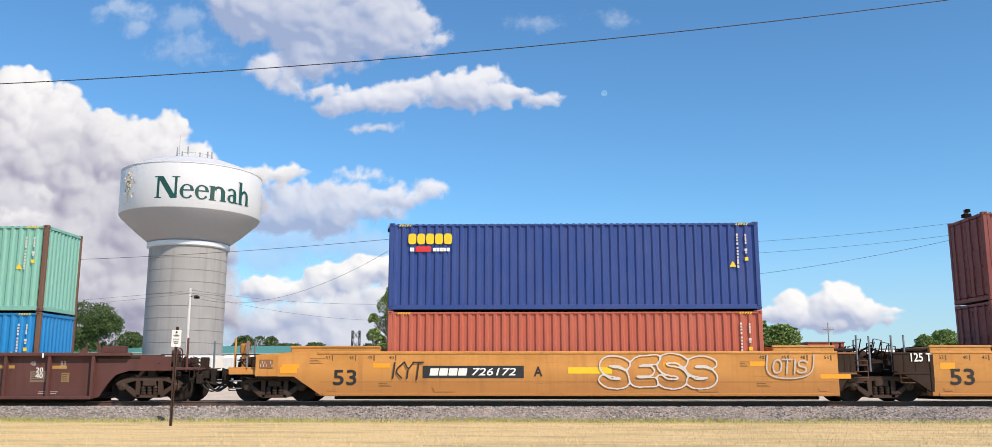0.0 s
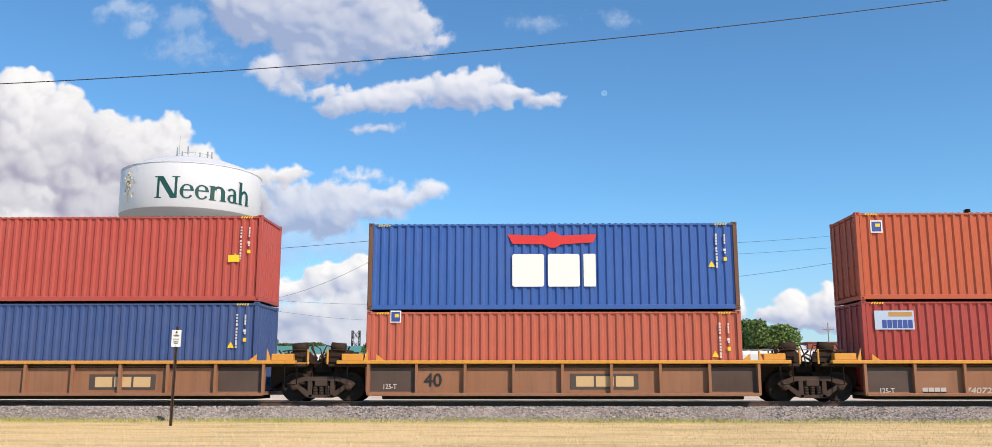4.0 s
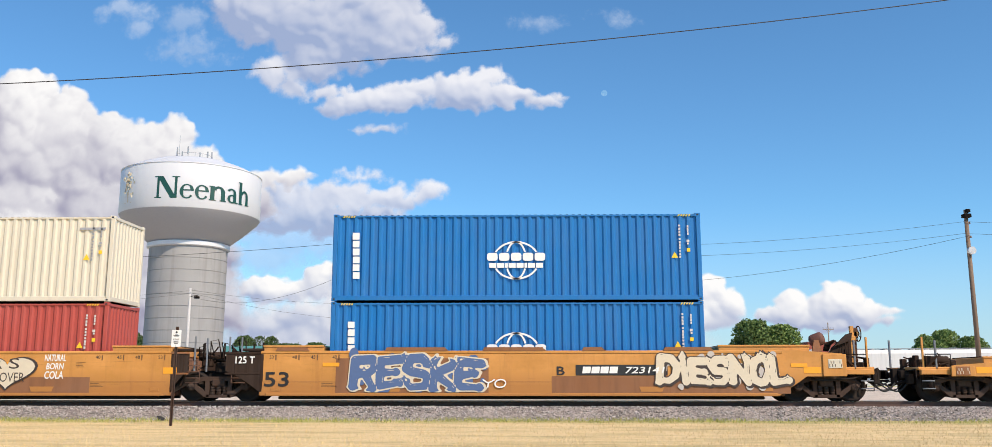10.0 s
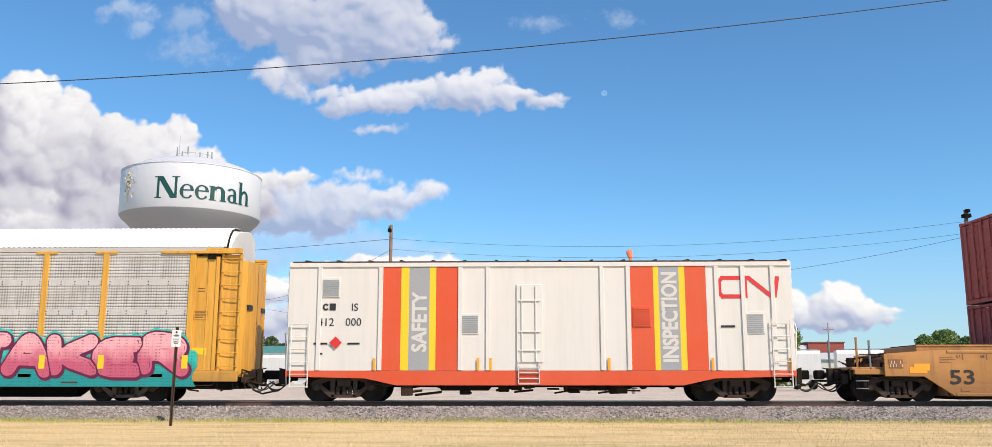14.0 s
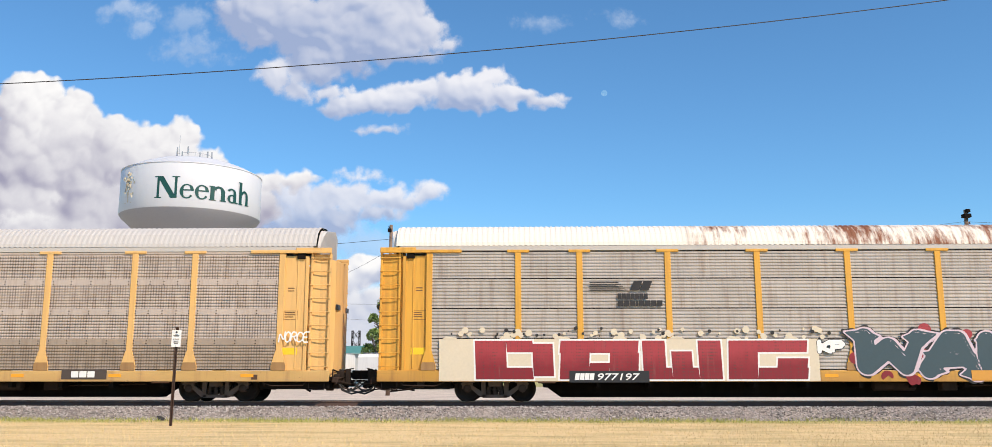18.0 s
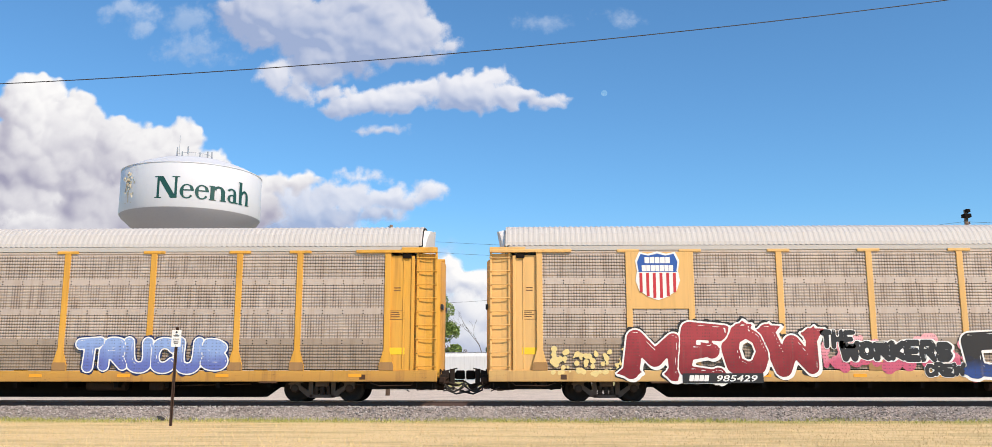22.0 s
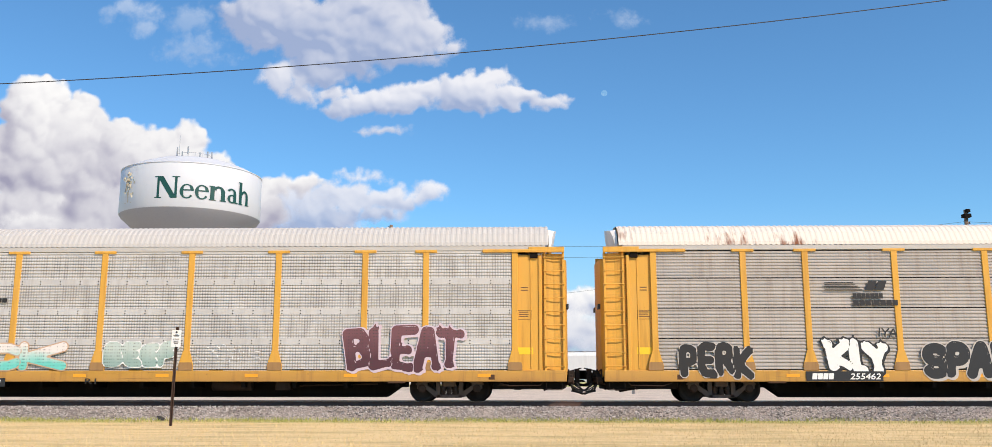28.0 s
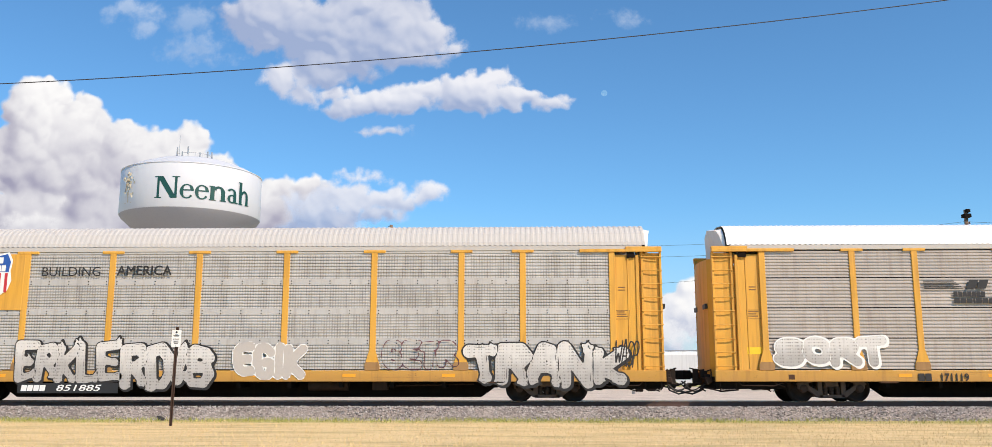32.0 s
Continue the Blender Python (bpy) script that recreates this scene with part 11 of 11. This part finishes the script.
bars_on(racks["q"], [(5.1, 6.35, 0.71, 1.01)], OCHRE, YR - 0.018, "logo_panel", "")
word_bars(racks["q"], 5.22, 6.25, 0.75, 0.97, "bbb", MAROONPAINT, YR - 0.02, "logo", "", 0.0)
name_panel(racks["r"])
shield(racks["r"], -8.12, 4.08, 1.43, 1.53)
bubble_cloud(racks["r"], (-11.73, -3.6, 0.65, 1.91), CORAL, YR, 60, 10)
graffiti(racks["r"], "SNAK", -10.9, -4.0, 0.68, 2.15, CYANPAINT, DEEPRED, CORAL, 0, 33, form="wild")
graffiti(racks["r"], "BOM", -3.67, -0.71, 0.77, 2.14, SILVERPAINT, SOFTBLACK, SILVERPAINT, 0, 34, form="bubble", drop=(0.03, -0.03))
graffiti(racks["r"], "TRUCUS", 1.99, 6.93, 0.85, 2.09, PERIWINKLE, WHITE, NAVYDARK, 0, 35, form="bubble", weight=0.145, drop=(0.01, -0.01))
bars_on(racks["s"], [(-4.2, -1.52, 3.02, 3.83)], RACK_RED, YR - -0.002, "logo_panel", "red panel with white railway lettering")
word_bars(racks["s"], -4.12, -2.78, 3.43, 3.68, "bbbbbib", WHITE, YR - 0.02, "logo", "", 0.1)
bars_on(racks["s"], [(-4.15, -2.1, 3.24, 3.31)], WHITE, YR - 0.004, "logo", "")
bars_on(racks["s"], [(-4.14, -2.09, 3.12, 3.18)], WHITE, YR - 0.004, "logo", "")
arc_mark(racks["s"])
bars_on(racks["s"], [(-8.01, -5.19, 0.57, 0.88)], BLACK, YR - 0.014, "number_plate", "black panel with white fleet number")
word_bars(racks["s"], -7.95, -7.01, 0.63, 0.82, "bbbb", WHITE, YR - 0.02, "logo", "", 0.15)
text_on(racks["s"], "991864", -5.98, 0.72, 0.19, WHITE, width=1.32, y=YR - 0.022, shear=0.2, heavy=0.005)
graffiti(racks["s"], "OVASE", -3.7, -0.03, 0.65, 1.81, SILVERPAINT, WHITE, None, 0, 36, form="wild")
graffiti(racks["s"], "SPANK", 1.71, 7.07, 0.69, 2.1, PINKGREY, WHITE, PINKGREY, 0, 37, form="wild")
graffiti(racks["s"], "ONESAD", 7.58, 11.72, 0.97, 2.04, None, SOFTBLACK, None, 1, 38)
bars_on(racks["s"], [(5.35, 6.66, 0.69, 0.99)], OCHRE, YR - 0.018, "logo_panel", "")
word_bars(racks["s"], 5.53, 6.44, 0.73, 0.95, "bbb", MAROONPAINT, YR - 0.02, "logo", "", 0.0)
rail_logo(racks["t"], -6.64, -4.33, 3.04, 3.83)
bars_on(racks["t"], [(-7.39, -4.98, 0.65, 0.96)], BLACK, YR - 0.014, "number_plate", "black panel with white fleet number")
word_bars(racks["t"], -7.22, -6.53, 0.71, 0.9, "bbbb", WHITE, YR - 0.02, "logo", "", 0.15)
text_on(racks["t"], "255462", -5.54, 0.80, 0.18, WHITE, width=0.96, y=YR - 0.022, shear=0.2, heavy=0.005)
graffiti(racks["t"], "PERK", -11.35, -9.05, 0.68, 1.93, SOFTBLACK, PALEGREY, SOFTBLACK, 1, 39)
graffiti(racks["t"], "Kly", -6.69, -4.75, 0.85, 2.0, WHITE, BLACK, BLACK, 0, 40, form="wild")
graffiti(racks["t"], "SPAIN", -3.67, -0.44, 0.67, 1.96, BLACK, PALEGREY, BLACK, 0, 41, form="bubble")
graffiti(racks["t"], "NE", 2.1, 4.45, 0.65, 1.93, PALEGREY, WHITE, PALEBLUE, 0, 42, form="wild", weight=0.11, drop=(0.02, -0.02))
graffiti(racks["t"], "CTII", 4.56, 6.47, 1.09, 2.09, SILVERPAINT, WHITE, None, 1, 43, form="bubble")
graffiti(racks["t"], "ENTOK", 7.53, 12.14, 1.09, 2.08, None, WHITE, None, 1, 44)
graffiti(racks["t"], "IYA", -5.07, -4.45, 2.02, 2.35, BLACK, None, None, 2, 45)
rail_logo(racks["u"], -6.83, -4.58, 3.2, 3.82)
bars_on(racks["u"], [(-7.0, -4.4, 0.48, 0.75)], BLACK, YR - 0.014, "number_plate", "black panel with white fleet number")
word_bars(racks["u"], -6.83, -5.92, 0.53, 0.7, "bbbb", WHITE, YR - 0.02, "logo", "", 0.15)
text_on(racks["u"], "853361", -5.11, 0.61, 0.17, WHITE, width=1.14, y=YR - 0.022, shear=0.2, heavy=0.004)
graffiti(racks["u"], "TUCK", -8.38, -2.48, 0.91, 1.94, FADEMINT, PEACH, None, 4, 46)
graffiti(racks["u"], "BEEF", -1.22, 1.16, 1.05, 1.99, PALEMINT, WHITE, None, 1, 47)
graffiti(racks["u"], "OPANGE", 1.82, 3.87, 1.23, 1.83, None, WHITE, None, 1, 48)
graffiti(racks["u"], "BLEAT", 6.68, 10.39, 0.93, 2.44, PLUM, PINKWHITE, None, 0, 49, form="wild")
text_on(racks["u"], "R1", -1.60, 0.65, 0.17, SOFTBLACK, width=0.36, y=YR - 0.022, shear=0.0, heavy=0.004)
rail_logo(racks["v"], -6.99, -4.58, 3.1, 3.86)
text_on(racks["v"], "171119", -6.25, 0.77, 0.24, SOFTBLACK, width=0.85, y=YR - 0.022, shear=0.0, heavy=0.006)
word_bars(racks["v"], -7.41, -6.97, 0.65, 0.89, "bb", SOFTBLACK, YR - 0.02, "logo", "", 0.0)
graffiti(racks["v"], "SORT", -11.84, -8.3, 1.06, 2.09, SILVERPAINT, WHITE, None, 0, 50, form="bubble")
graffiti(racks["v"], "AKISE", 0.99, 3.95, 0.65, 2.2, PALEMINT, OFFWHITE, SOFTBLACK, 0, 51, form="wild")
graffiti(racks["v"], "MON", 4.36, 7.27, 0.85, 2.25, MINTPAINT, OFFWHITE, SOFTBLACK, 0, 52, form="block")
name_panel(racks["w"])
text_on(racks["w"], "BUILDING", -5.68, 4.21, 0.31, SOFTBLACK, width=1.95, y=YR - 0.022, shear=0.0)
text_on(racks["w"], "AMERICA", -3.25, 4.24, 0.32, SOFTBLACK, width=1.81, y=YR - 0.022, shear=0.0, heavy=0.008)
shield(racks["w"], -8.43, 4.08, 1.42, 1.52)
bars_on(racks["w"], [(-7.14, -3.85, 0.27, 0.59)], BLACK, YR - 0.014, "number_plate", "black panel with white fleet number")
word_bars(racks["w"], -7.04, -6.23, 0.34, 0.53, "bbbb", WHITE, YR - 0.02, "logo", "", 0.15)
text_on(racks["w"], "851885", -5.13, 0.44, 0.19, WHITE, width=1.45, y=YR - 0.022, shear=0.2, heavy=0.005)
graffiti(racks["w"], "ERKLE", -7.28, -3.85, 0.57, 1.97, SILVERPAINT, SOFTBLACK, SILVERPAINT, 0, 53, form="wild")
graffiti(racks["w"], "RDIS", -3.8, -0.8, 0.37, 1.85, SILVERPAINT, SOFTBLACK, None, 0, 54, form="wild")
graffiti(racks["w"], "EGIK", -0.13, 2.17, 0.65, 1.91, PALEGREY, WHITE, None, 1, 55)
graffiti(racks["w"], "GETR", 4.7, 7.07, 0.99, 2.0, None, PLUM, None, 1, 56)
graffiti(racks["w"], "TRANK", 7.34, 12.49, 0.42, 1.94, SILVERPAINT, SOFTBLACK, SILVERPAINT, 0, 57, form="wild")
graffiti(racks["w"], "WASP", 12.13, 12.9, 1.05, 1.99, SOFTBLACK, None, None, 2, 58)


# ---------------------------------------------------------------- movement
def motions():
    for ob, at, y, z in MOVING:
        walk(ob, [(t, pose(at + d, y, z)) for t, d in TRAIN])
    for ob, y, dx, dz in CLOUD_OBS:
        walk(ob, [(0.0, pose(0, y, 0)), (32.0, pose(dx, y, dz))])
    for w, x, at, r in WHEELS:
        # turns while it passes before the lens, one key a frame
        inside = [f / FPS for f in range(0, 32 * FPS + 1) if -24 < at + x + run(f / FPS) < 24]
        if not inside:
            continue
        d0 = run(inside[0])
        rows = [(t, pose(x, 0, r, 0, math.degrees((run(t) - d0) / r), 0)) for t in inside]
        if inside[0] > 0.02:
            rows.insert(0, (0.0, pose(x, 0, r)))
        if inside[-1] < 31.98:
            rows.append((32.0, rows[-1][1]))
        walk(w, rows)


motions()
